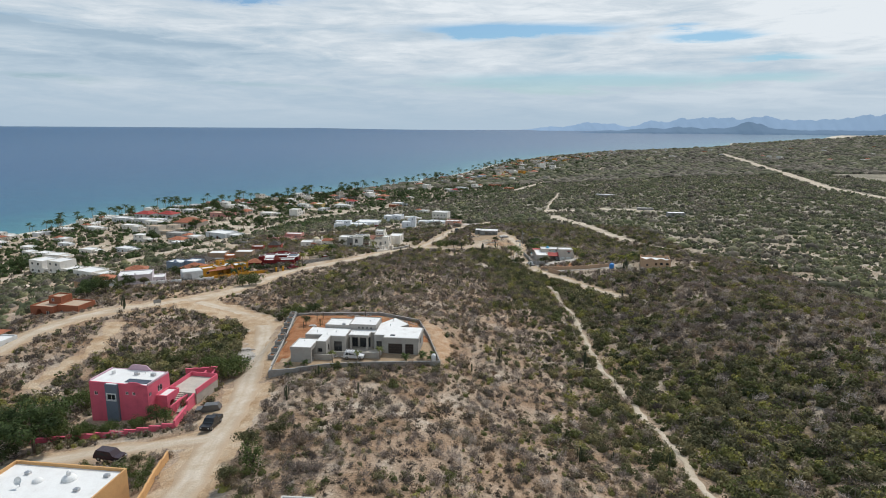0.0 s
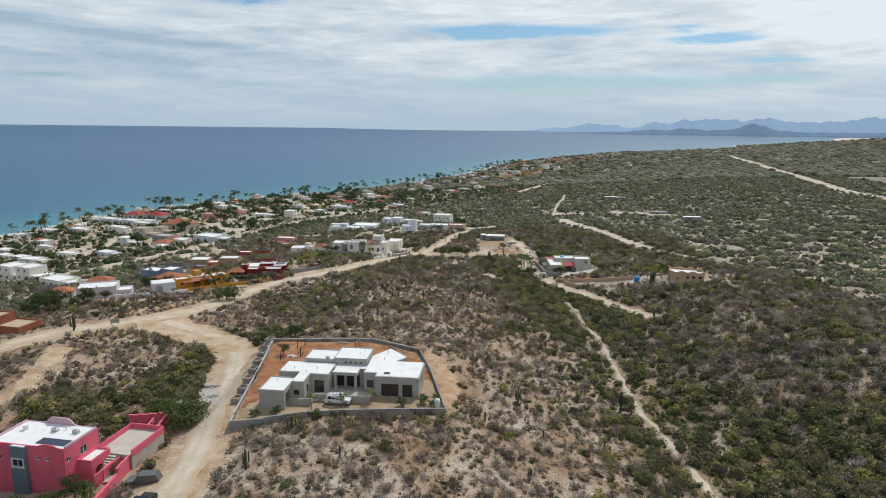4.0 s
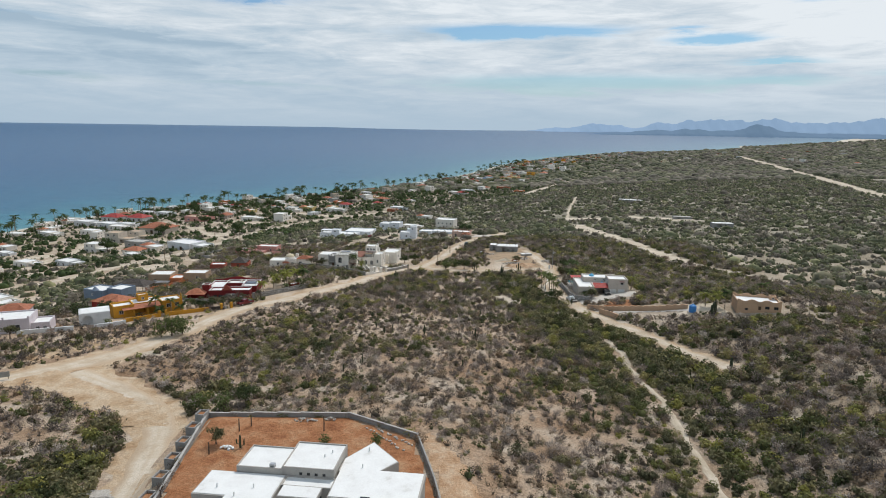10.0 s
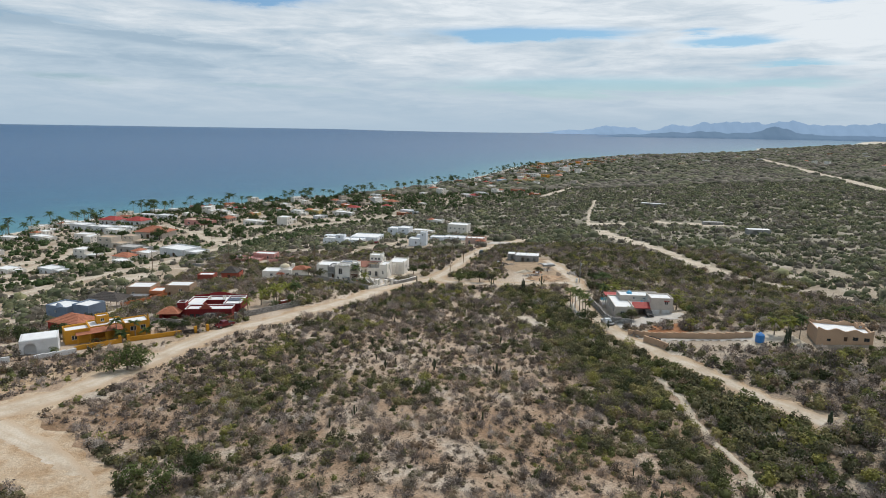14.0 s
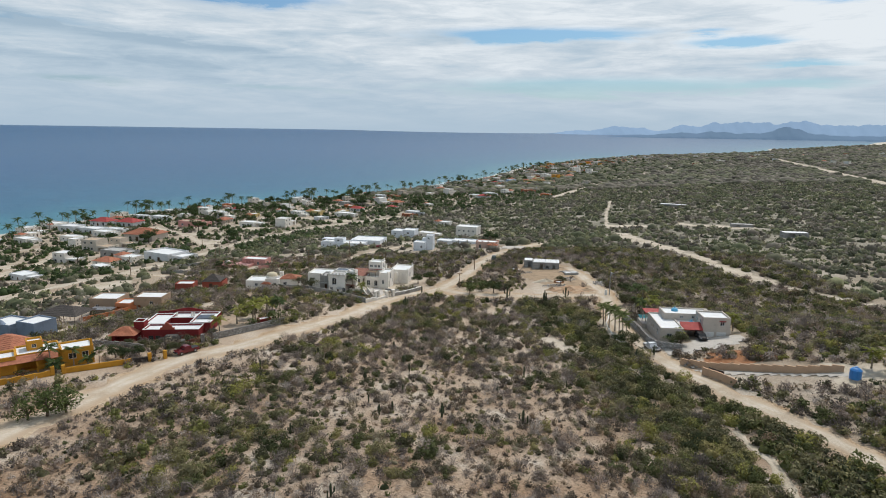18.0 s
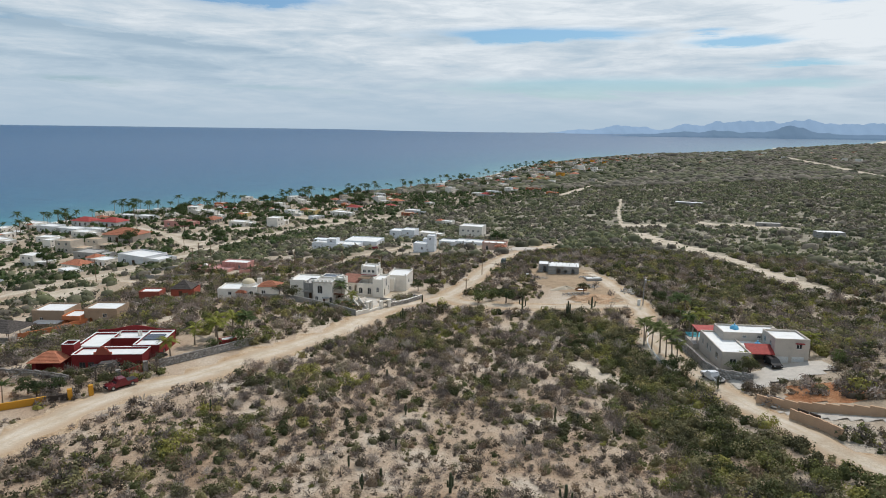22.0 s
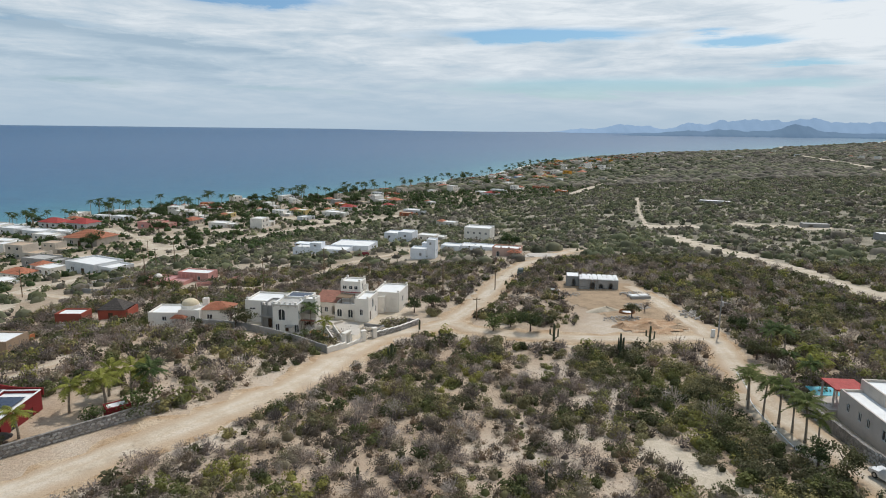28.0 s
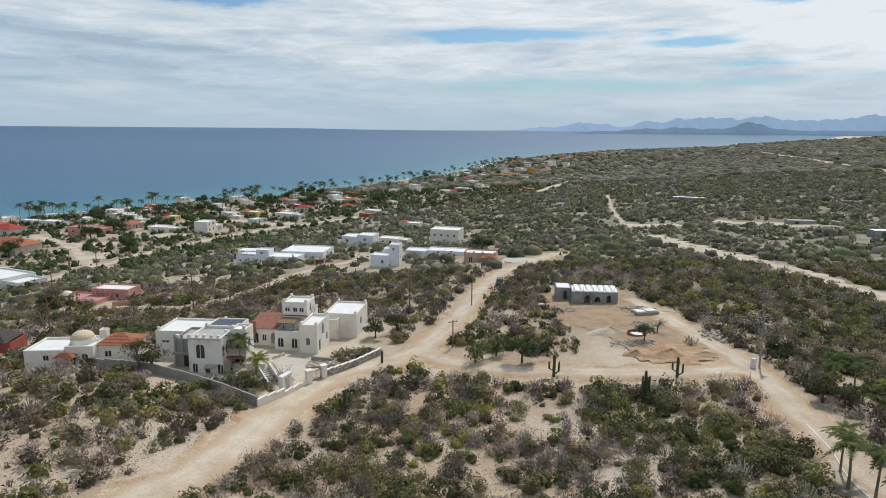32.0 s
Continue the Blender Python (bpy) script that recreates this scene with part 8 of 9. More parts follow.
def gate_house():
    h = thing("house", -99.2, 235.2, 12.2, 30, "white garage house with an arched door and pale roof", "house")
    block(h, 0, 0, 7.4, 6.0, 3.2, PALE, base=3, openings=[("S", 0.8, 0, 2.4, 2.6, "o"), ("E", 2, 1, 1.2, 1.1, "w")], par=0.2)
    part("roof_ridge", boxes((0.3, 0.3, 3.05, 7.1, 5.7, 3.3), bevel=0.1), M["roof_white"], h)


gate_house()
PADS += [(-95, 240, 6, 6, 30)]
wall_run([(-93.6, 231.6), (-88.6, 238.6)], 0.95, 0.3, PALE, "white garden wall along the road", PALE, seg=2)
wall_run([(-108, 223.5), (-102, 227), (-97.4, 229.6)], 1.0, 0.3, PALE, "white roadside wall with piers", PALE, seg=2)
lg = thing("gate", -97.4, 229.8, gz(-97.4, 229.8), 26, "dark iron drive gate in the white wall", "gate")
for k in range(16):
    part("bar", boxes((0.24 * k, -0.02, 0.1, 0.24 * k + 0.05, 0.02, 1.2)), M["iron"], lg)
part("rail", boxes((0, -0.03, 0.1, 3.8, 0.03, 0.18), (0, -0.03, 1.15, 3.8, 0.03, 1.22)), M["iron"], lg)
LILAC = stucco("pale_lilac_plaster", (0.56, 0.50, 0.52))


def lilac_house():
    h = thing("house", -118, 223.5, 11.8, 20, "pale lilac white house with flat roofs and a dark window", "house")
    block(h, 0, 0, 11.5, 8.5, 4.9, LILAC, base=3, openings=[("S", 7.2, 1.8, 2.2, 1.6, "w"), ("S", 2.0, 2.4, 0.9, 1.3, "a"), ("S", 1.2, 0, 1.0, 1.9, "d")])
    hip_roof(h, 1.5, 8.8, 7.5, 6, 4.6, 1.5)
    block(h, 1.5, 8.8, 7.5, 6, 4.6, LILAC, base=3, roof=None)
    block(h, 11.52, 1.0, 4.2, 6.0, 3.3, LILAC, base=3, openings=[("S", 1.0, 0.7, 0.9, 1.6, "a"), ("S", 2.6, 0.7, 0.9, 1.6, "a")])
    for u, v in ((11.05, 0.1), (0.1, 0.1), (5.6, 0.1)):
        part("merlon", boxes((u, v, 4.9, u + 0.4, v + 0.4, 5.4), bevel=0.05), LILAC, h)
    hip_roof(h, -9, 4, 7, 6, 3.0, 1.4)
    block(h, -9, 4, 7, 6, 3.0, PALE, base=3, roof=None, openings=[("S", 2, 1, 1.4, 1.2, "w")])


lilac_house()
TERRA = stucco("terracotta_stucco", (0.34, 0.12, 0.065))


def terracotta_house():
    h = thing("house", -124, 183.5, 13.6, -12, "terracotta house with tan flat roofs and an arched gate", "house")
    block(h, 0, 0, 8.0, 9, 3.6, TERRA, base=3, roof="yardroof", openings=[("S", 2, 0, 2.4, 2.6, "o"), ("S", 5.6, 1, 1.2, 1.2, "w")])
    block(h, 8.02, 1.6, 7.4, 7.0, 3.9, TERRA, base=3, roof="yardroof", openings=[("S", 1.0, 0.8, 1.2, 1.4, "a"), ("E", 2, 1, 1.2, 1.2, "w")])
    block(h, 3.0, 4.0, 4.4, 4.4, 5.6, TERRA, base=0, z=0.01, roof="yardroof", openings=[("S", 1, 4, 1, 1, "w")])
    h2 = thing("house", -125, 152, 13.0, -8, "white flat-roofed house at the road edge", "house")
    block(h2, 0, 0, 12, 9, 3.2, PALE, base=3, openings=[("E", 2, 1, 1.2, 1.2, "w"), ("E", 5, 0.2, 1, 2, "d")])
    hip_roof(h2, 1, 6, 6, 6, 3.2, 1.3)


M["yardroof"] = material("tan_flat_roof", (0.48, 0.36, 0.26), 0.9, size=1.5, vary=0.15)
terracotta_house()
PADS += [(-112, 228, 9, 7, 20), (-120, 232, 6, 6, 20), (-117, 187, 9, 6, -12), (-119, 157, 8, 7, -8)]
sb_ = thing("sign_board", -90.8, 192.2, gz(-90.8, 192.2), 30, "small pale roadside board on two posts", "sign")
part("board", boxes((0, 0, 0.5, 2.2, 0.06, 1.6)), M["concrete"], sb_)
part("post", boxes((0.2, 0.06, -0.3, 0.3, 0.16, 1.5)), M["wood"], sb_)
part("post", boxes((1.9, 0.06, -0.3, 2.0, 0.16, 1.5)), M["wood"], sb_)

# blue-grey house, thatched shed and tan house behind
SLATE = stucco("slate_blue_plaster", (0.22, 0.27, 0.34))


def back_houses():
    h = thing("house", -130, 290.6, 2.6, -18, "slate blue house with curved white parapets", "house")
    block(h, 0, 0, 8.5, 7, 5.0, SLATE, base=4, openings=[("S", 3.4, 2.8, 0.8, 0.8, "w"), ("W", 3, 2, 1, 1, "w")])
    block(h, 8.52, 2, 6.4, 6.5, 5.6, SLATE, base=4)
    part("crest", tube(bmesh.new(), [(5, 0.4, 4.8), (5, 0.4, 6.0)], [1.2, 0.3], 12), SLATE, h)
    s = thing("thatched_shelter", -130, 311.0, 0.8, -6, "open shelter with a dark thatched hip roof", "shelter")
    hip_roof(s, 0, 0, 12, 8, 2.8, 2.0, 0.6, "thatch", 6, "thatched_roof")
    for u in (0.3, 4, 8, 11.5):
        for v in (0.2, 7.6):
            part("post", tube(bmesh.new(), [(u, v, -3), (u, v, 2.9)], [0.12, 0.1], 6), M["wood"], s)
    t = thing("house", -124, 326.5, -0.6, 2, "tan adobe house with an orange curved porch wall", "house")
    TN = stucco("tan_adobe", (0.36, 0.26, 0.18))
    OR = stucco("orange_stucco", (0.55, 0.20, 0.09))
    block(t, 0, 0, 9, 8, 5.0, TN, base=5, openings=[("S", 2, 2, 1, 1, "w")])
    block(t, 9.02, -1.5, 5, 6, 4.0, OR, base=5, openings=[("S", 0.6, 0, 3.6, 2.8, "o")])
    block(t, 14.04, 0.5, 9, 7, 5.6, TN, base=5, openings=[("S", 1, 1, 1.2, 2.0, "o"), ("S", 5, 3, 1.2, 1.2, "w")])
    part("carport_roof", boxes((2.6, -5.0, 2.7, 9.6, -1.6, 2.85)), M["metal"], t)
    for u in (2.8, 9.3):
        part("carport_post", boxes((u, -4.9, -3, u + 0.15, -4.75, 2.7)), M["iron"], t)
    r = thing("house", -113.5, 266.5, 7.2, -20, "low house with an orange hipped tile roof", "house")
    hip_roof(r, 0, 0, 11, 8, 2.9, 1.9)
    block(r, 0, 0, 11, 8, 2.9, stucco("red_stucco", (0.35, 0.05, 0.04)), base=4, roof=None, openings=[("S", 2, 1, 1.4, 1.2, "w"), ("S", 7, 1, 1.4, 1.2, "w")])
    wall_run([(-119, 313), (-115.3, 316), (-112.8, 319.1), (-111.5, 322.5), (-109.5, 327), (-108, 333), (-106, 343)], 1.3, 0.3, OR, "peach wall along the back lane", seg=2.5)


back_houses()
PADS += [(-124, 294, 9, 6, -18), (-124, 315, 8, 6, -6), (-112, 329, 14, 7, 2), (-109, 270, 7, 6, -20)]

# ---- pink complex, thatched red house and other houses below ----
SALMON = stucco("salmon_stucco", (0.58, 0.29, 0.25))


def lower_houses():
    h = thing("house", -115.5, 408, -4.2, -8, "salmon pink low house with white roof and pink terraces", "house")
    block(h, 10, 6, 11, 6, 4.6, SALMON, base=4, openings=[("E", 2, 1.5, 1.2, 2, "a"), ("S", 7, 2, 1, 1.4, "w")])
    block(h, 0, 0, 9.9, 9, 2.6, SALMON, base=4, roof="pinkroof", openings=[("S", 2, 0, 2, 2, "o"), ("S", 6, 0, 2, 2, "o")])
    block(h, 9.92, -1, 6, 6.9, 2.9, SALMON, base=4, roof="pinkroof", openings=[("S", 2, 0, 2, 2, "o")])
    part("dome", dome(bmesh.new(), 2.6, 6, 2.4, 1.4, 1.2), WHITE, h)
    for u in (11.5, 13, 14.5, 16):
        part("roof_pot", tube(bmesh.new(), [(u, 5.6, 2.6), (u, 5.6, 4.2)], [0.25, 0.2], 8), SALMON, h)
    wall_run([(-94, 402), (-86, 405), (-84, 414)], 1.3, 0.3, SALMON, "salmon garden wall", seg=3)
    wall_run([(-133, 402), (-120, 396.5), (-110, 398)], 1.2, 0.25, "concrete", "grey block wall round an empty plot", seg=3)
    wall_run([(-133, 402), (-136, 418), (-126, 424)], 1.2, 0.25, "concrete", "grey block wall on the street side", seg=3)
    t = thing("house", -101.5, 360.5, -0.6, 4, "brick-red house with a dark thatched hip roof", "house")
    BR = stucco("brick_red_stucco", (0.34, 0.09, 0.06))
    block(t, 0, 0, 7.5, 6, 2.8, BR, base=3, roof=None, openings=[("S", 2.5, 0, 1.2, 2.1, "d")])
    hip_roof(t, 0, 0, 6.5, 6, 2.8, 2.4, 0.3, "thatch", 6, "thatched_roof")
    block(t, -8.5, -4, 6.5, 5, 3.0, BR, base=3)
    w = thing("house", -83, 474.5, -6.0, -9, "white modern house with a long flat roof and roof deck", "house")
    W2 = stucco("bright_white_plaster", (0.74, 0.76, 0.79))
    block(w, 0, 0, 24, 9, 3.6, W2, base=4, openings=[("S", u, 1.2, 0.7, 1.0, "w") for u in (1.2, 3.4, 9.2, 11.2, 15)] + [("S", 20, 0.2, 1.0, 2.1, "d"), ("S", 22, 1.4, 1.2, 0.6, "w")])
    block(w, 14, 9.02, 17, 14, 4.0, W2, base=4, openings=[("S", 12, 1.2, 1.2, 1, "w"), ("E", 3, 1, 1.4, 1.2, "w"), ("E", 7, 1, 1.4, 1.2, "w")])
    block(w, 7.5, 1.0, 5, 5, 5.8, W2, base=0, z=0.01, openings=[("S", 1.6, 4.2, 1.2, 0.8, "w")])
    part("pergola_roof", boxes((0.5, 0.8, 5.2, 7.4, 5.8, 5.35)), W2, w)
    for u in (0.6, 3.8):
        part("pergola_post", boxes((u, 0.9, 3.2, u + 0.2, 1.1, 5.2)), W2, w)
    tw = thing("house", -29.5, 444.5, -1.2, -10, "white cubic tower house with a roof terrace", "house")
    block(tw, 0, 0, 6, 6, 5.0, W2, base=4, openings=[("S", 3.5, 2.2, 0.9, 1.2, "w"), ("E", 2, 3, 1, 1.2, "w")])
    block(tw, 6.02, 1.5, 3.4, 4.4, 8.5, W2, base=4, openings=[("S", 1, 6.4, 0.8, 1.0, "w"), ("E", 1.5, 3.6, 0.8, 1.0, "w")])
    block(tw, 3.0, 6.02, 4, 4, 6.2, W2, base=4)
    ad = thing("house", 1.5, 443.8, 1.4, -12, "peach house with a tile porch roof and scalloped parapets", "house")
    PE = stucco("pale_peach_stucco", (0.55, 0.38, 0.31))
    block(ad, 0, 0, 10.5, 7, 3.4, PE, base=3, openings=[("S", 1.6, 0, 1.2, 2.1, "a"), ("E", 2, 1, 1, 1.2, "w")], trim="tile")
    hip_roof(ad, 6.0, -2.6, 5.0, 3.6, 2.4, 0.9, 0.2)
    for u in (0.1, 3, 6, 9.9):
        part("merlon", boxes((u, 0.05, 3.4, u + 0.5, 0.4, 4.0), bevel=0.06), PE, ad)
    patch([(12, 438), (22, 434), (27, 444), (16, 450)], "paver", "pale concrete apron beside the peach house", 0.2)
    ho = thing("house", -9.5, 517.5, -6.4, -16, "off-white three-storey house with small windows", "house")
    block(ho, 0, 0, 13, 10, 7.5, WHITE, base=4, openings=[("S", u, v, 1, 1.1, "w") for u in (1.5, 4.5, 7.5, 10.5) for v in (1.2, 4.4)], trim="roof_white")
    lo = thing("house", -19, 469, -2.2, -14, "long low white house with carport", "house")
    block(lo, 0, 0, 8, 7, 3.0, W2, base=3, openings=[("S", 1, 0, 5, 2.3, "o")])
    block(lo, 8.02, 1, 14, 8, 3.2, W2, base=3, openings=[("S", 2, 1, 1.4, 1.2, "w"), ("S", 8, 1, 1.4, 1.2, "w")])
    w5 = thing("house", -50, 525, -8.4, -14, "white house with rounded parapets", "house")
    block(w5, 0, 0, 7, 9, 5.0, W2, base=4, openings=[("S", 2, 2.4, 1.2, 1.2, "w")])
    block(w5, 7.02, 1, 7.5, 9, 5.6, W2, base=4, openings=[("S", 3, 3, 1.2, 1.2, "w")])
    s2 = thing("shelter", 165, 688, -4.0, -24, "low shed with pale blue and white sheet roof", "shed")
    block(s2, 0, 0, 22, 6, 2.6, M["concrete"], base=2, roof="roof_white", par=0.05, openings=[("S", 4, 0, 4, 2, "o")])
    s3 = thing("shelter", 177.5, 497, 1.4, -6, "low building with a bright white roof", "shed")
    block(s3, 0, 0, 13.5, 6, 2.9, M["concrete"], base=2, par=0.05, openings=[("S", 3, 0, 3, 2.2, "o"), ("S", 8, 1, 1.5, 1, "w")])
    s4 = thing("shelter", 168, 545, -0.5, -10, "low grey shed in a sandy clearing", "shed")
    block(s4, 0, 0, 13, 5, 2.4, M["concrete"], base=2, par=0.05, roof="roof_grey", openings=[("S", 3, 0, 2, 2, "o")])
    patch([(150, 538), (172, 536), (186, 542), (176, 552), (150, 560), (142, 580), (136, 570)], "sand", "sandy clearing in the scrub", 0.15, cell=2.5)
    for x, y in ((-60, 462), (-52, 459)):
        vehicle("car", x, y, 20, 4.4, 1.8, 1.5, "p_dark" if x < -55 else "p_maroon", "car parked by the village houses")


M["pinkroof"] = material("faded_pink_roof", (0.50, 0.27, 0.25), 0.9, size=1.2, vary=0.2)
lower_houses()
PADS += [(-105, 413, 13, 8, -8), (-99, 362, 9, 5, 4), (-67, 480, 18, 13, -9), (-25, 449, 7, 7, -10), (7, 447, 8, 6, -12), (20, 442, 8, 8, 0), (-3, 522, 9, 8, -16), (-8, 471, 14, 7, -14), (-43, 530, 9, 7, -14), (176, 690, 14, 5, -24), (184, 500, 10, 6, -6), (160, 552, 22, 12, -20)]
# sandy lots among the village houses
for lx, ly, lw, ld in ((-248, 613, 14, 7), (-196, 590, 16, 7), (-185, 632, 15, 6), (-147, 676, 16, 9), (-111, 659, 14, 8), (-165, 614, 12, 8), (-149, 380, 9, 10), (-188, 455, 14, 5), (-214, 398, 12, 6), (-70, 510, 9, 7), (-170, 545, 8, 14), (-205, 520, 9, 8), (-262, 470, 8, 9)):
    patch([(lx + lw * c, ly + ld * s_) for c, s_ in ((-1, -0.7), (-0.3, -1), (0.8, -0.8), (1, 0.2), (0.6, 1), (-0.5, 0.9), (-1.1, 0.3))], "sand", "bare sandy lot between village houses", 0.12, cell=2.0)
    PADS.append((lx, ly, lw * 0.85, ld * 0.8, 0))
# pale hose edging the palm bed, and a sandy clearing in the hollow
patch([(32.0, 302), (36.6, 303), (36.2, 292), (36.8, 280), (33.4, 279.5), (32.2, 290)], "sand", "sandy palm bed beside the side road", 0.08)
YARDS.append([(30.6, 302), (37, 303), (37, 279), (33.0, 279), (31.0, 290)])
hose_pts = smooth_line([(37.2, 311), (36.0, 304.4), (34.2, 298.7), (33.6, 294.1), (33.4, 289.1), (33.3, 283.4)], 1.0)
hs_ = thing("garden_hose", 37.2, 311, 0, 0, "pale hose lying along the palm bed", "hose")
part("hose_body", tube(bmesh.new(), [(x - 37.2, y - 311, gz(x, y) + 0.12) for x, y in hose_pts], [0.09] * len(hose_pts), 6), M["pvc"], hs_)
patch([(14.2, 289.4), (17.2, 290.4), (19.7, 286.5), (23.4, 279.7), (26, 272), (22, 271), (17.5, 278), (13.7, 283.0)], "sand", "pale sandy clearing in the hollow", 0.08)
YARDS.append([(15, 288.4), (17.2, 289.4), (19.2, 286), (22.4, 279), (25, 272), (22.5, 272), (18.2, 278.5), (14.6, 283.4)])


# ---- the village along the shore ----
def coast_point(s, d):
    """Plan point at s metres along the shore from its bend at the left, d metres inland."""
    for (ax, ay), (bx, by) in zip(COAST[1:], COAST[2:]):
        ln = math.hypot(bx - ax, by - ay)
        if s <= ln:
            ux, uy = (bx - ax) / ln, (by - ay) / ln
            return ax + ux * s + uy * d, ay + uy * s - ux * d, math.degrees(math.atan2(uy, ux))
        s -= ln
    return None


def village_house(kind, colour, roof, label):
    h = thing("village_house", 0, 0, -90, 0, label, "house", "village houses")
    if kind == 0:
        block(h, 0, 0, 11, 8, 3.4, colour, base=3, roof=roof, openings=[("S", 2, 1, 1.3, 1.1, "w"), ("S", 6, 0, 1.2, 2.1, "d"), ("E", 3, 1, 1.3, 1.1, "w")])
        block(h, 11.02, 1, 5, 6, 3.0, colour, base=3, roof=roof, openings=[("S", 1, 0, 3, 2.3, "o")])
    elif kind == 1:
        block(h, 0, 0, 12, 9, 2.9, colour, base=3, roof=None, openings=[("S", 2, 1, 1.3, 1.1, "w"), ("S", 5, 0, 1.2, 2.1, "d"), ("S", 8.5, 1, 1.6, 1.2, "w")])
        hip_roof(h, 0, 0, 12, 9, 2.9, 2.0, 0.5, roof, 6)
    elif kind == 2:
        block(h, 0, 0, 9, 8, 6.2, colour, base=3, roof=roof, openings=[("S", 1.5, 1, 1.3, 1.2, "w"), ("S", 5.5, 1, 1.3, 1.2, "w"), ("S", 1.5, 4, 1.3, 1.2, "w"), ("S", 5.5, 4, 1.3, 1.2, "w")])
        block(h, 9.02, 0, 7, 8, 3.2, colour, base=3, roof=roof, openings=[("S", 1, 0, 4.5, 2.4, "o")])
    else:
        block(h, 0, 0, 8, 7, 3.2, colour, base=3, roof=roof, openings=[("S", 2, 1, 1.2, 1.1, "w"), ("S", 5, 0, 1.1, 2.1, "d")])
        block(h, -6, 2, 5.98, 6, 2.8, colour, base=3, roof=None, openings=[("S", 1, 0, 3.6, 2.2, "o")])
        hip_roof(h, -6, 2, 5.5, 6, 2.8, 1.3, 0.3, "tile", 5)
    return h


VC = {"white": WHITE, "pale": PALE, "cream": CREAM, "salmon": SALMON, "ochre": OCHRE, "terracotta": TERRA, "beige": BEIGE, "yellow": stucco("butter_yellow_stucco", (0.60, 0.46, 0.20)), "grey": GREYW, "peach": TAN, "blue": stucco("light_blue_plaster", (0.30, 0.40, 0.55)), "orange": stucco("bright_orange_stucco", (0.55, 0.17, 0.06))}
VARIANTS = [village_house(k, VC[c], r, f"{c} plastered village house with {t}") for k, c, r, t in (
    (0, "white", "roof_white", "a flat white roof"), (0, "pale", "roof_white", "a flat white roof"), (1, "cream", "tile", "a red tile hip roof"), (2, "white", "roof_white", "two storeys and a flat roof"),
    (3, "white", "roof_white", "a tiled porch wing"), (1, "white", "tile", "a red tile hip roof"), (0, "salmon", "yardroof", "a tan flat roof"), (2, "beige", "yardroof", "two storeys and a tan roof"),
    (0, "terracotta", "yardroof", "a tan flat roof"), (3, "yellow", "roof_white", "a tiled porch wing"), (0, "grey", "roof_grey", "an unpainted grey roof"), (1, "peach", "thatch", "a dark thatched roof"),
    (1, "pale", "redroof", "a dark red roof"), (2, "ochre", "yardroof", "two storeys and a tan roof"), (0, "blue", "roof_white", "a flat white roof"), (3, "orange", "roof_white", "a tiled porch wing"))]
# known houses: (variant, x, y, turn, size)
KNOWN = [(5, -204, 461, -18, 1.0), (4, -192, 466, -22, 1.2), (1, -176, 462, -25, 1.7), (7, -250, 526, -12, 1.25), (7, -240, 540, -12, 1.0), (2, -243, 564, -12, 1.9), (12, -328, 665, -15, 1.5), (12, -298, 652, -15, 1.5),
         (6, -237, 636, -12, 1.5), (10, -222, 499, -15, 1.3), (3, -236, 352, -25, 1.3), (3, -218, 340, -25, 1.2), (0, -268, 415, -15, 1.1), (0, -180, 300, -25, 1.2), (11, -150, 250, -20, 1.0),
         (3, 108, 1053, -30, 0.9), (14, 90, 990, -30, 0.7), (15, 86, 860, -28, 0.9), (8, 66, 936, -28, 1.1), (7, 162, 1042, -30, 1.0), (9, -145, 705, -20, 1.2), (12, -115, 735, -20, 1.0), (1, -336, 634, -18, 1.5), (1, -304, 614, -18, 1.4), (0, -286, 598, -18, 1.2), (0, -374, 668, -20, 1.6), (0, -330, 574, -22, 1.2), (4, -314, 505, -20, 1.1), (1, -226, 428, -24, 1.0), (0, -256, 436, -20, 1.0), (3, -240, 482, -16, 1.0), (1, -58, 700, -24, 1.1), (0, -34, 533, -18, 0.9), (4, -24, 628, -22, 1.0), (0, -120, 690, -22, 1.2), (1, -165, 710, -20, 1.0), (8, -60, 690, -20, 0.8)]
first = {}


def drop_house(v, x, y, turn, size):
    src = VARIANTS[v]
    z = gz(x, y)
    if v not in first:
        first[v] = src
        src.scale = (size, size, size)
        src.matrix_world = pose(x, y, z, 0, 0, turn) @ Matrix.Diagonal((size, size, size, 1))
    else:
        ob = copy_thing(src, pose(x, y, z, 0, 0, turn))
        ob.scale = (size, size, size)
    PADS.append((x + 5 * size, y + 4 * size, 8.5 * size, 6 * size, turn))


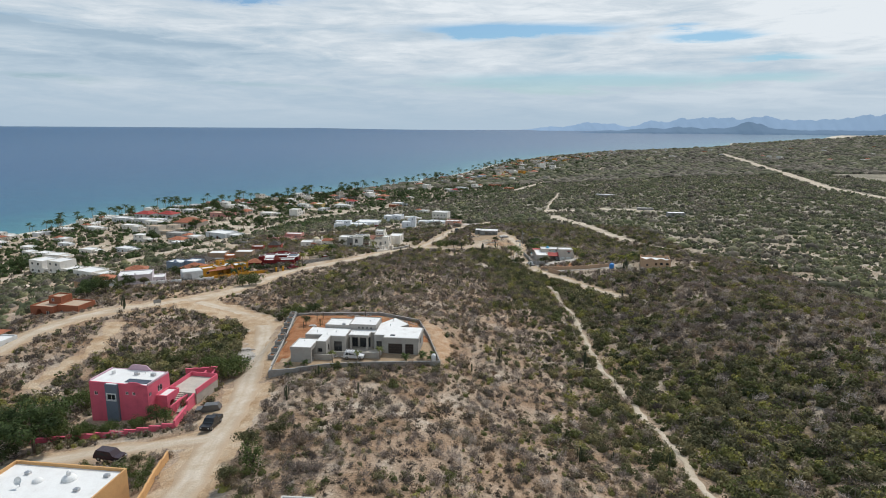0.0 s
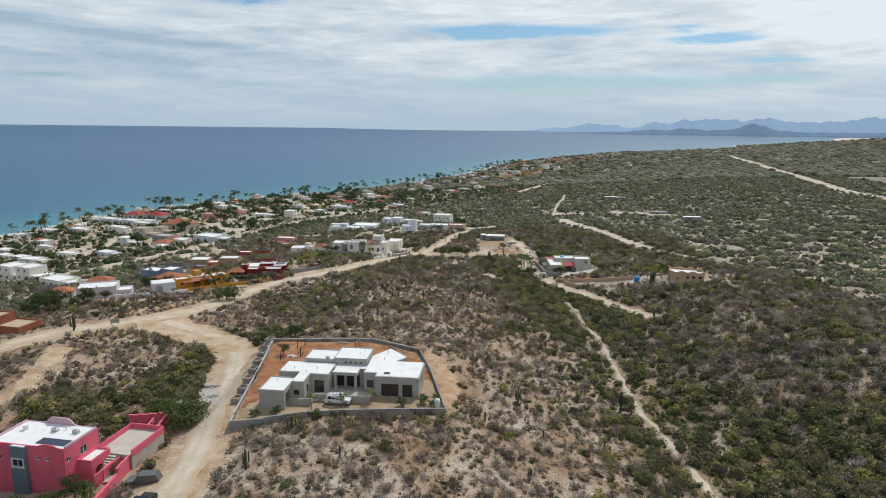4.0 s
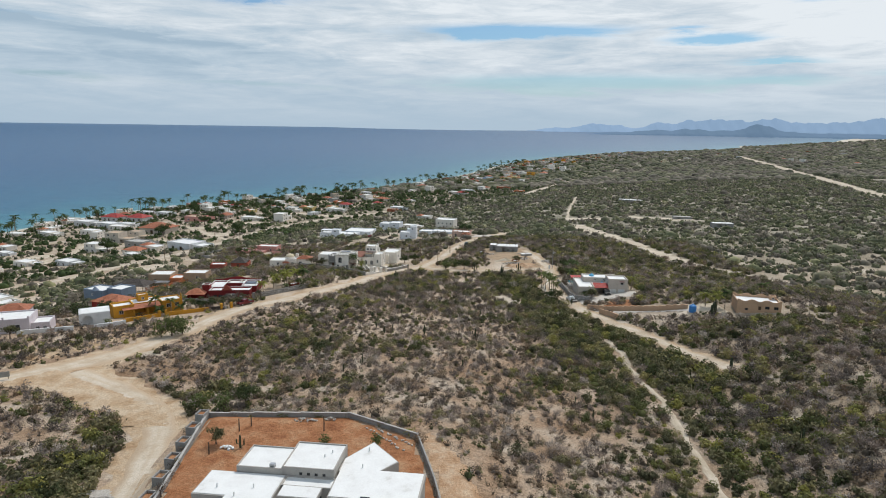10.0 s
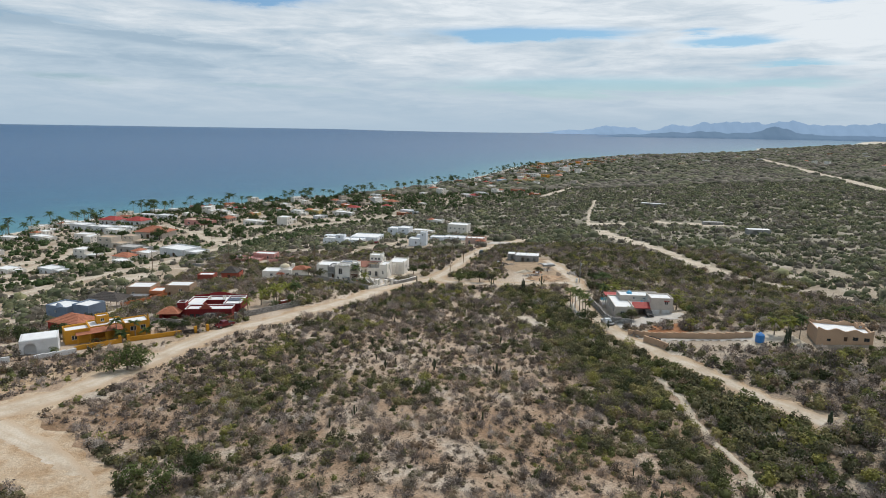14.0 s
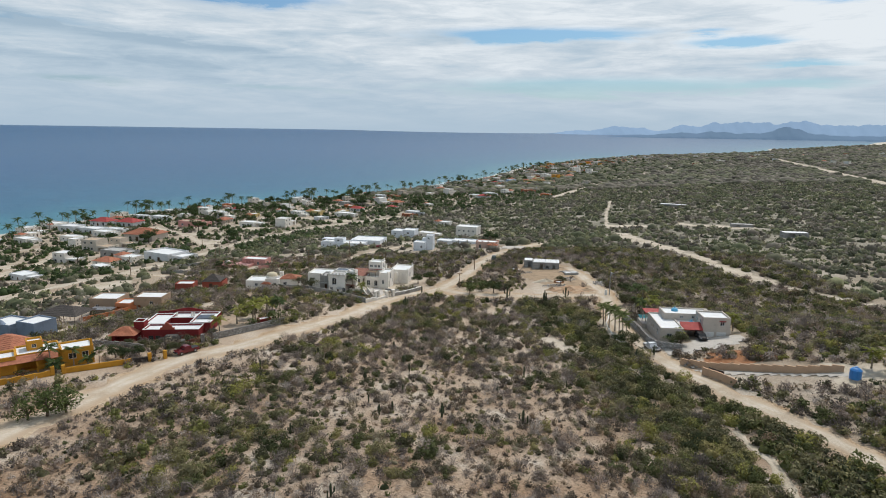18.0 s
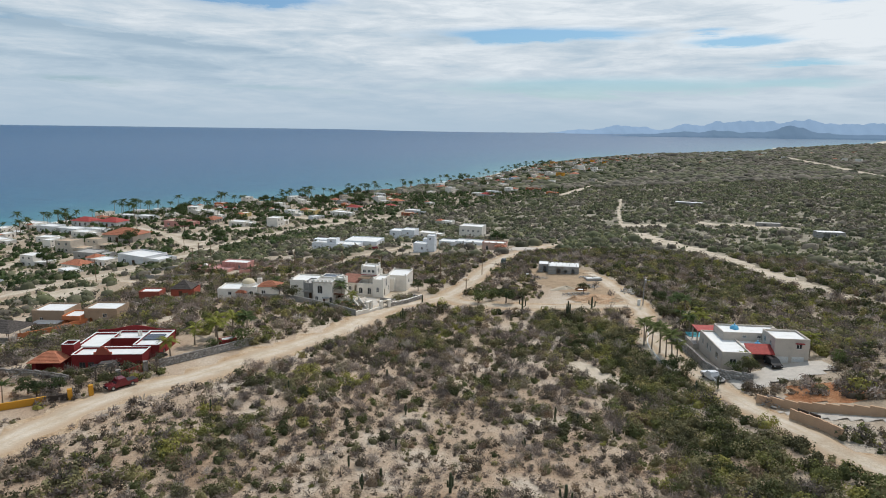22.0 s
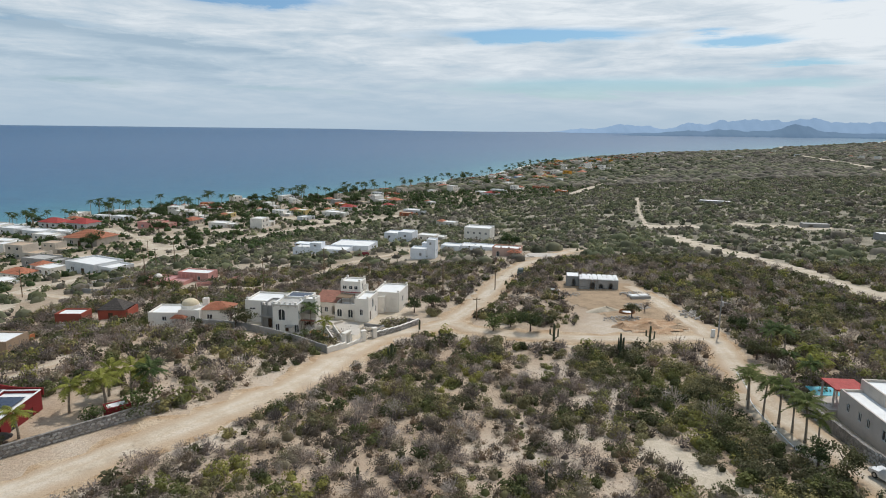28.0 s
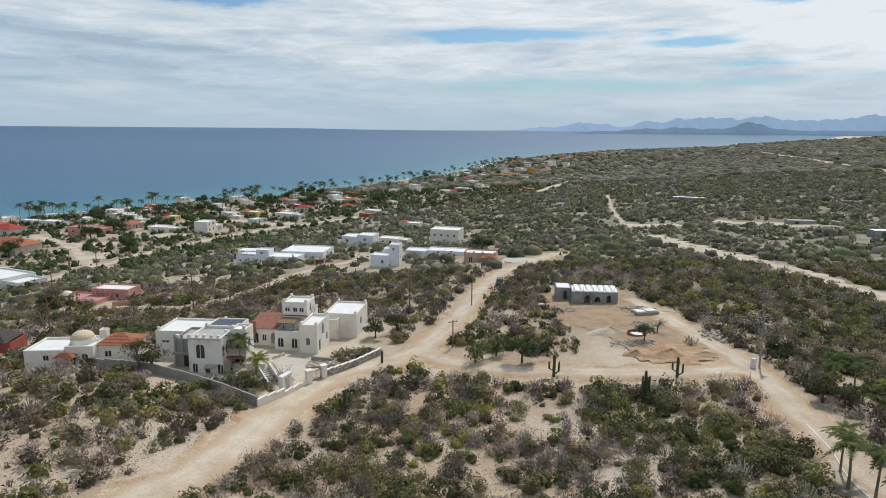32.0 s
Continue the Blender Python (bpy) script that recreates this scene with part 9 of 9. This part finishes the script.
for row in KNOWN:
    drop_house(*row)
vr = random.Random(77)
spots = [(k[1], k[2]) for k in KNOWN]
placed = 0
for _ in range(6000):
    if placed >= 250:
        break
    s = vr.uniform(60, 2450) if vr.random() < 0.75 else vr.uniform(60, 900)
    dmax = 250 if s < 900 else 190 if s < 1500 else 260
    d = 26 + (dmax - 26) * vr.random() ** 1.25
    q = coast_point(s + 340, d)
    if not q:
        continue
    x, y, a = q
    if x > -95 and y < 560 or x > -130 and y < 430:
        continue
    if min((x - px) ** 2 + (y - py) ** 2 for px, py in spots) < (17 if y < 900 else 20) ** 2:
        continue
    ax, ay = np.array([x + 6.0]), np.array([y + 4.0])
    if not clear_of_roads(ax, ay, 10)[0]:
        continue
    spots.append((x, y))
    v = vr.choice((0, 0, 0, 1, 1, 1, 3, 3, 4, 4, 5, 0, 6, 7, 9, 10, 2, 1, 3, 15 if y > 700 else 1, 12 if y > 700 else 4, 8 if y > 900 else 0))
    drop_house(v, x, y, a - 90 + vr.choice((-6, 0, 4, 90, 90)), vr.uniform(0.75, 1.15))
    placed += 1
# close-set houses on the low point
placed = 0
for _ in range(3000):
    if placed >= 46:
        break
    q = coast_point(vr.uniform(900, 1750) + 340, vr.uniform(36, 210))
    if not q or min((q[0] - px) ** 2 + (q[1] - py) ** 2 for px, py in spots) < 15 ** 2:
        continue
    if not clear_of_roads(np.array([q[0] + 6.0]), np.array([q[1] + 4.0]), 8)[0]:
        continue
    spots.append((q[0], q[1]))
    drop_house(vr.choice((0, 1, 3, 3, 4, 5, 7, 8, 9, 13, 14, 15)), q[0], q[1], q[2] - 90 + vr.choice((-6, 0, 90)), vr.uniform(1.0, 1.45))
    placed += 1
# a few far roofs on the inland plain
for _ in range(44):
    b, r_ = vr.uniform(0.28, 0.62), vr.uniform(1500, 3300)
    x, y = r_ * math.sin(b), r_ * math.cos(b)
    if line_distance(np.array([x]), np.array([y]), COAST, True)[0] > 60:
        drop_house(vr.choice((0, 1, 3, 5, 8)), x, y, vr.uniform(0, 90), vr.uniform(0.9, 1.3))

# palms and trees
PALMS = [make_palm(1, 6.0, fr=22, length=2.9), make_palm(2, 7.5, fr=22, length=3.0), make_palm(3, 5.0), make_palm(4, 3.2, "frond_y", "young yellowish green palm", 14, 2.2, 1.1), make_palm(5, 1.6, "frond", "small low fan palm", 16, 1.5, 0.8), make_palm(6, 4.6, "frond_l", "green coconut palm with a pale trunk beside the road", 15, 2.5, 0.9), make_palm(7, 5.6, "frond_l", "tall green coconut palm with a pale trunk beside the road", 15, 2.5, 0.9), make_palm(8, 3.4, "frond_l", "slender young palm in the villa forecourt", 9, 1.5, 1.0)]
used = set()


def palm(k, x, y, size=1.0, label=""):
    src = PALMS[k]
    if k in used:
        return place(src, x, y, rng.uniform(0, 360), size, label=label)
    used.add(k)
    src.scale = (size, size, size)
    put(src, x, y, rng.uniform(0, 360))
    return src


for x, y, k, s in ((33.7, 293.8, 6, 1.0), (34.6, 291.2, 5, 1.2), (35.0, 288.4, 6, 1.0), (35.2, 285.5, 5, 1.2), (32.8, 296.5, 5, 1.1), (34.0, 299.6, 6, 0.9), (35.4, 283.0, 5, 0.95),
                   (46.5, 321, 2, 0.95), (48.5, 323.6, 0, 0.85), (49.6, 320.6, 2, 1.0), (51.5, 316.8, 3, 1.0), (45.5, 305.8, 3, 1.2), (44.5, 309, 2, 0.8), (50, 309, 3, 1.0), (46.8, 279.2, 3, 0.8), (61.5, 285, 3, 1.2), (44.0, 301.5, 0, 0.8),
                   (-57.2, 288.5, 3, 1.4), (-55.2, 291.5, 3, 1.5), (-59.4, 293.0, 3, 1.3), (-52.4, 292.4, 0, 0.9), (-51.2, 290.2, 2, 1.1), (-61.6, 287.2, 3, 1.2), (-63.0, 279.4, 3, 1.1), (-86.2, 251.6, 0, 0.85), (-82.6, 253.2, 2, 0.85), (-80.2, 254.0, 4, 1.3), (-78.8, 255.6, 2, 0.7), (-84.4, 250.2, 4, 1.4),
                   (-40.8, 336.8, 2, 1.1), (-37.8, 334.6, 3, 1.05), (-64, 351, 2, 0.9), (-63, 346, 4, 1.4), (76, 245.5, 1, 0.7), (74.5, 248, 3, 1.2), (88, 250, 2, 1.0), (72.5, 250, 3, 1.1),
                   (-24.2, 134.4, 7, 0.8), (-13.8, 136.6, 7, 0.85), (-18.6, 134.6, 7, 0.8), (-8.0, 136.0, 4, 0.8), (-4.2, 137.0, 4, 0.85), (-1.9, 138.6, 4, 0.6), (-30.0, 132.2, 4, 0.7), (-33.4, 131.2, 4, 0.8), (-2.6, 136.2, 4, 0.55)):
    palm(k, x, y, s)
done = 0
for _ in range(3000):
    if done >= 250:
        break
    s = vr.uniform(0, 1500)
    d = 14 + 55 * vr.random() ** 1.6 if vr.random() < 0.82 else vr.uniform(40, 230)
    q = coast_point(s + 330, d)
    if q and not (q[0] > -100 and q[1] < 520) and not in_pad(np.array([q[0]]), np.array([q[1]]), -1.5)[0]:
        palm(vr.choice((0, 1, 1, 2)), q[0], q[1], vr.uniform(1.15, 1.8))
        done += 1
TREES = [make_tree(1, 5.5, 3.4, "tree_green", "broad dark green desert tree", 1700, 0.155), make_tree(2, 4.2, 2.8, "tree_olive", "olive green thorn tree with a loose crown", 1300, 0.13), make_tree(3, 7.5, 5.0, "lush", "large dense dark green shade tree", 3400, 0.18), make_tree(4, 3.4, 2.2, "tree_feather", "rounded bright green shrub", 900, 0.135, 0.2), make_tree(5, 4.0, 2.6, "tree_dry", "leafless grey thorn tree", 300, 0.10), make_tree(6, 2.4, 1.7, "bougain", "bougainvillea bush in bloom", 300, 0.18, 0.2), make_tree(7, 5.6, 5.2, "tree_feather", "broad feathery light green mesquite tree", 2600, 0.20, 0.12, clumps=22)]
tused = set()


def tree(k, x, y, size=1.0):
    src = TREES[k]
    if k in tused:
        return place(src, x, y, rng.uniform(0, 360), size)
    tused.add(k)
    src.scale = (size, size, size)
    put(src, x, y, rng.uniform(0, 360))
    return src


for x, y, k, s in ((-71, 102, 2, 1.15), (-78, 107, 2, 0.9), (-74, 98, 0, 0.9), (-46.9, 134.2, 6, 0.95), (-53.5, 139.5, 6, 0.7), (-43.9, 88.4, 3, 0.55), (-43.5, 86.2, 3, 0.6), (-43.0, 83.8, 3, 0.6), (-42.4, 81.2, 3, 0.55), (-49.0, 88.6, 3, 0.7), (-46.4, 89.6, 1, 0.6), (-26.6, 83, 3, 1.2), (-29, 88, 1, 1.0), (-25, 92, 1, 0.9), (-28.5, 78, 1, 0.8), (-50.5, 108.5, 3, 1.0), (-52.8, 109.8, 0, 0.7), (-56, 108.6, 6, 0.42),
                   (-60.5, 107.6, 6, 0.45), (-65.5, 107, 6, 0.5), (-71, 108, 6, 0.6), (-75, 113, 6, 0.7), (-74, 121, 6, 0.7), (-50.8, 116, 3, 0.7), (-52.6, 120.5, 5, 0.9), (-46.6, 86.5, 3, 0.7), (-44.6, 84, 3, 0.6), (-72, 229, 3, 1.7), (-70, 231, 3, 1.4), (-74, 227.5, 3, 1.2), (-42, 181.5, 3, 1.2), (-47, 184, 3, 1.1), (-39, 184.5, 0, 0.8),
                   (46.2, 276.4, 1, 0.75), (45.6, 274.6, 1, 0.9), (44.2, 277.0, 3, 0.8), (62.5, 277, 3, 0.9), (35.2, 276.6, 1, 1.0), (33.6, 279.4, 0, 0.7), (-51.6, 286.8, 3, 1.3), (-56.2, 284.0, 3, 0.8), (-63.5, 276, 1, 0.5), (-61.2, 270.2, 4, 1.0), (-68.5, 268.5, 4, 0.9), (-72.2, 268.2, 1, 0.5), (-76, 268.4, 1, 0.45), (-80, 269.2, 1, 0.5), (-70.0, 266.2, 4, 0.8), (-66.0, 263.5, 1, 0.7), (-66.8, 274.8, 5, 0.5),
                   (-76, 259.5, 0, 0.55), (-73.6, 261.8, 0, 0.5), (-78.2, 260.6, 0, 0.6), (-70.6, 262.9, 1, 0.55), (-88.5, 246.4, 5, 0.8), (-92.4, 236.6, 3, 0.6), (-105, 246, 0, 1.0), (-101, 252, 0, 0.9), (-106.5, 219, 1, 0.9), (-110, 216, 0, 1.0), (-113, 206, 0, 1.2), (-116, 200, 2, 0.8), (-121, 212, 2, 0.8), (-112.5, 212.5, 3, 1.1),
                   (-38.2, 330.4, 3, 0.8), (-36.8, 328.6, 3, 0.7), (-40.4, 330.4, 3, 0.7), (-54, 334.6, 1, 1.1), (-60.5, 343, 1, 1.0), (-41.5, 338.5, 5, 1.0), (-40.6, 339.8, 5, 0.9), (-42.6, 341.5, 5, 0.8), (-56.5, 335.0, 4, 1.2), (-21, 362, 0, 0.8), (-17, 366, 0, 0.8), (29, 347.5, 1, 0.9), (33.5, 353, 4, 0.8), (-2, 343.5, 3, 1.3), (2, 346.5, 3, 1.2), (6, 342, 0, 0.9), (47.5, 336, 0, 0.8), (43.5, 318, 1, 0.9), (45.2, 316, 1, 0.8), (10, 473, 2, 0.9), (-110, 402, 0, 1.0), (-104, 400, 3, 1.5), (-36.0, 161.6, 1, 0.7), (-19.9, 161.9, 3, 0.55), (-12.1, 162.2, 3, 0.6), (-38.2, 148, 4, 0.6)):
    tree(k, x, y, s)
done = 0
for _ in range(5000):
    if done >= 170:
        break
    s = vr.uniform(0, 1900) if vr.random() < 0.7 else vr.uniform(0, 700)
    d = 24 + 250 * vr.random() ** 1.1
    q = coast_point(s + 330, d)
    if not q or (q[0] > -118 and q[1] < 470):
        continue
    ax, ay = np.array([q[0]]), np.array([q[1]])
    if in_pad(ax, ay, 0.0)[0] or not clear_of_roads(ax, ay, 2)[0]:
        continue
    tree(vr.choice((0, 0, 2, 2, 3, 1)), q[0], q[1], vr.uniform(0.8, 1.4))
    done += 1
CACTI = [make_cactus(1, 4.2, 4), make_cactus(2, 3.0, 2), make_cactus(3, 5.0, 6), make_cactus(4, 2.4, 0, "single slender columnar cactus")]
cused = set()


def cactus(k, x, y, s):
    src = CACTI[k]
    if k in cused:
        return place(src, x, y, rng.uniform(0, 360), s)
    cused.add(k)
    src.scale = (s, s, s)
    return put(src, x, y)


for x, y, k, s in ((-96.5, 185, 2, 0.9), (36, 150, 0, 1.0), (-32.1, 160.7, 1, 0.7), (60.5, 205.5, 1, 1.0), (72.5, 243.5, 2, 0.8), (71, 241.5, 2, 0.7), (5.8, 230.5, 1, 0.9), (34, 268.5, 3, 0.9), (38.5, 270.5, 0, 0.6), (20.5, 322, 2, 0.9), (10, 334.4, 1, 1.2), (28, 329.4, 1, 1.1), (-22, 322, 1, 1.1), (-18.5, 345.5, 3, 1.0)):
    cactus(k, x, y, s)
done = 0
for _ in range(900):
    if done >= 60:
        break
    y = vr.uniform(75, 330)
    x = vr.uniform(-50, 75)
    ax, ay = np.array([x]), np.array([y])
    if clear_of_roads(ax, ay, 1.5)[0] and not in_pad(ax, ay, 1.0)[0]:
        cactus(vr.choice((0, 1, 1, 3, 3)), x, y, vr.uniform(0.45, 0.85))
        done += 1
plant_near()
plant_far()
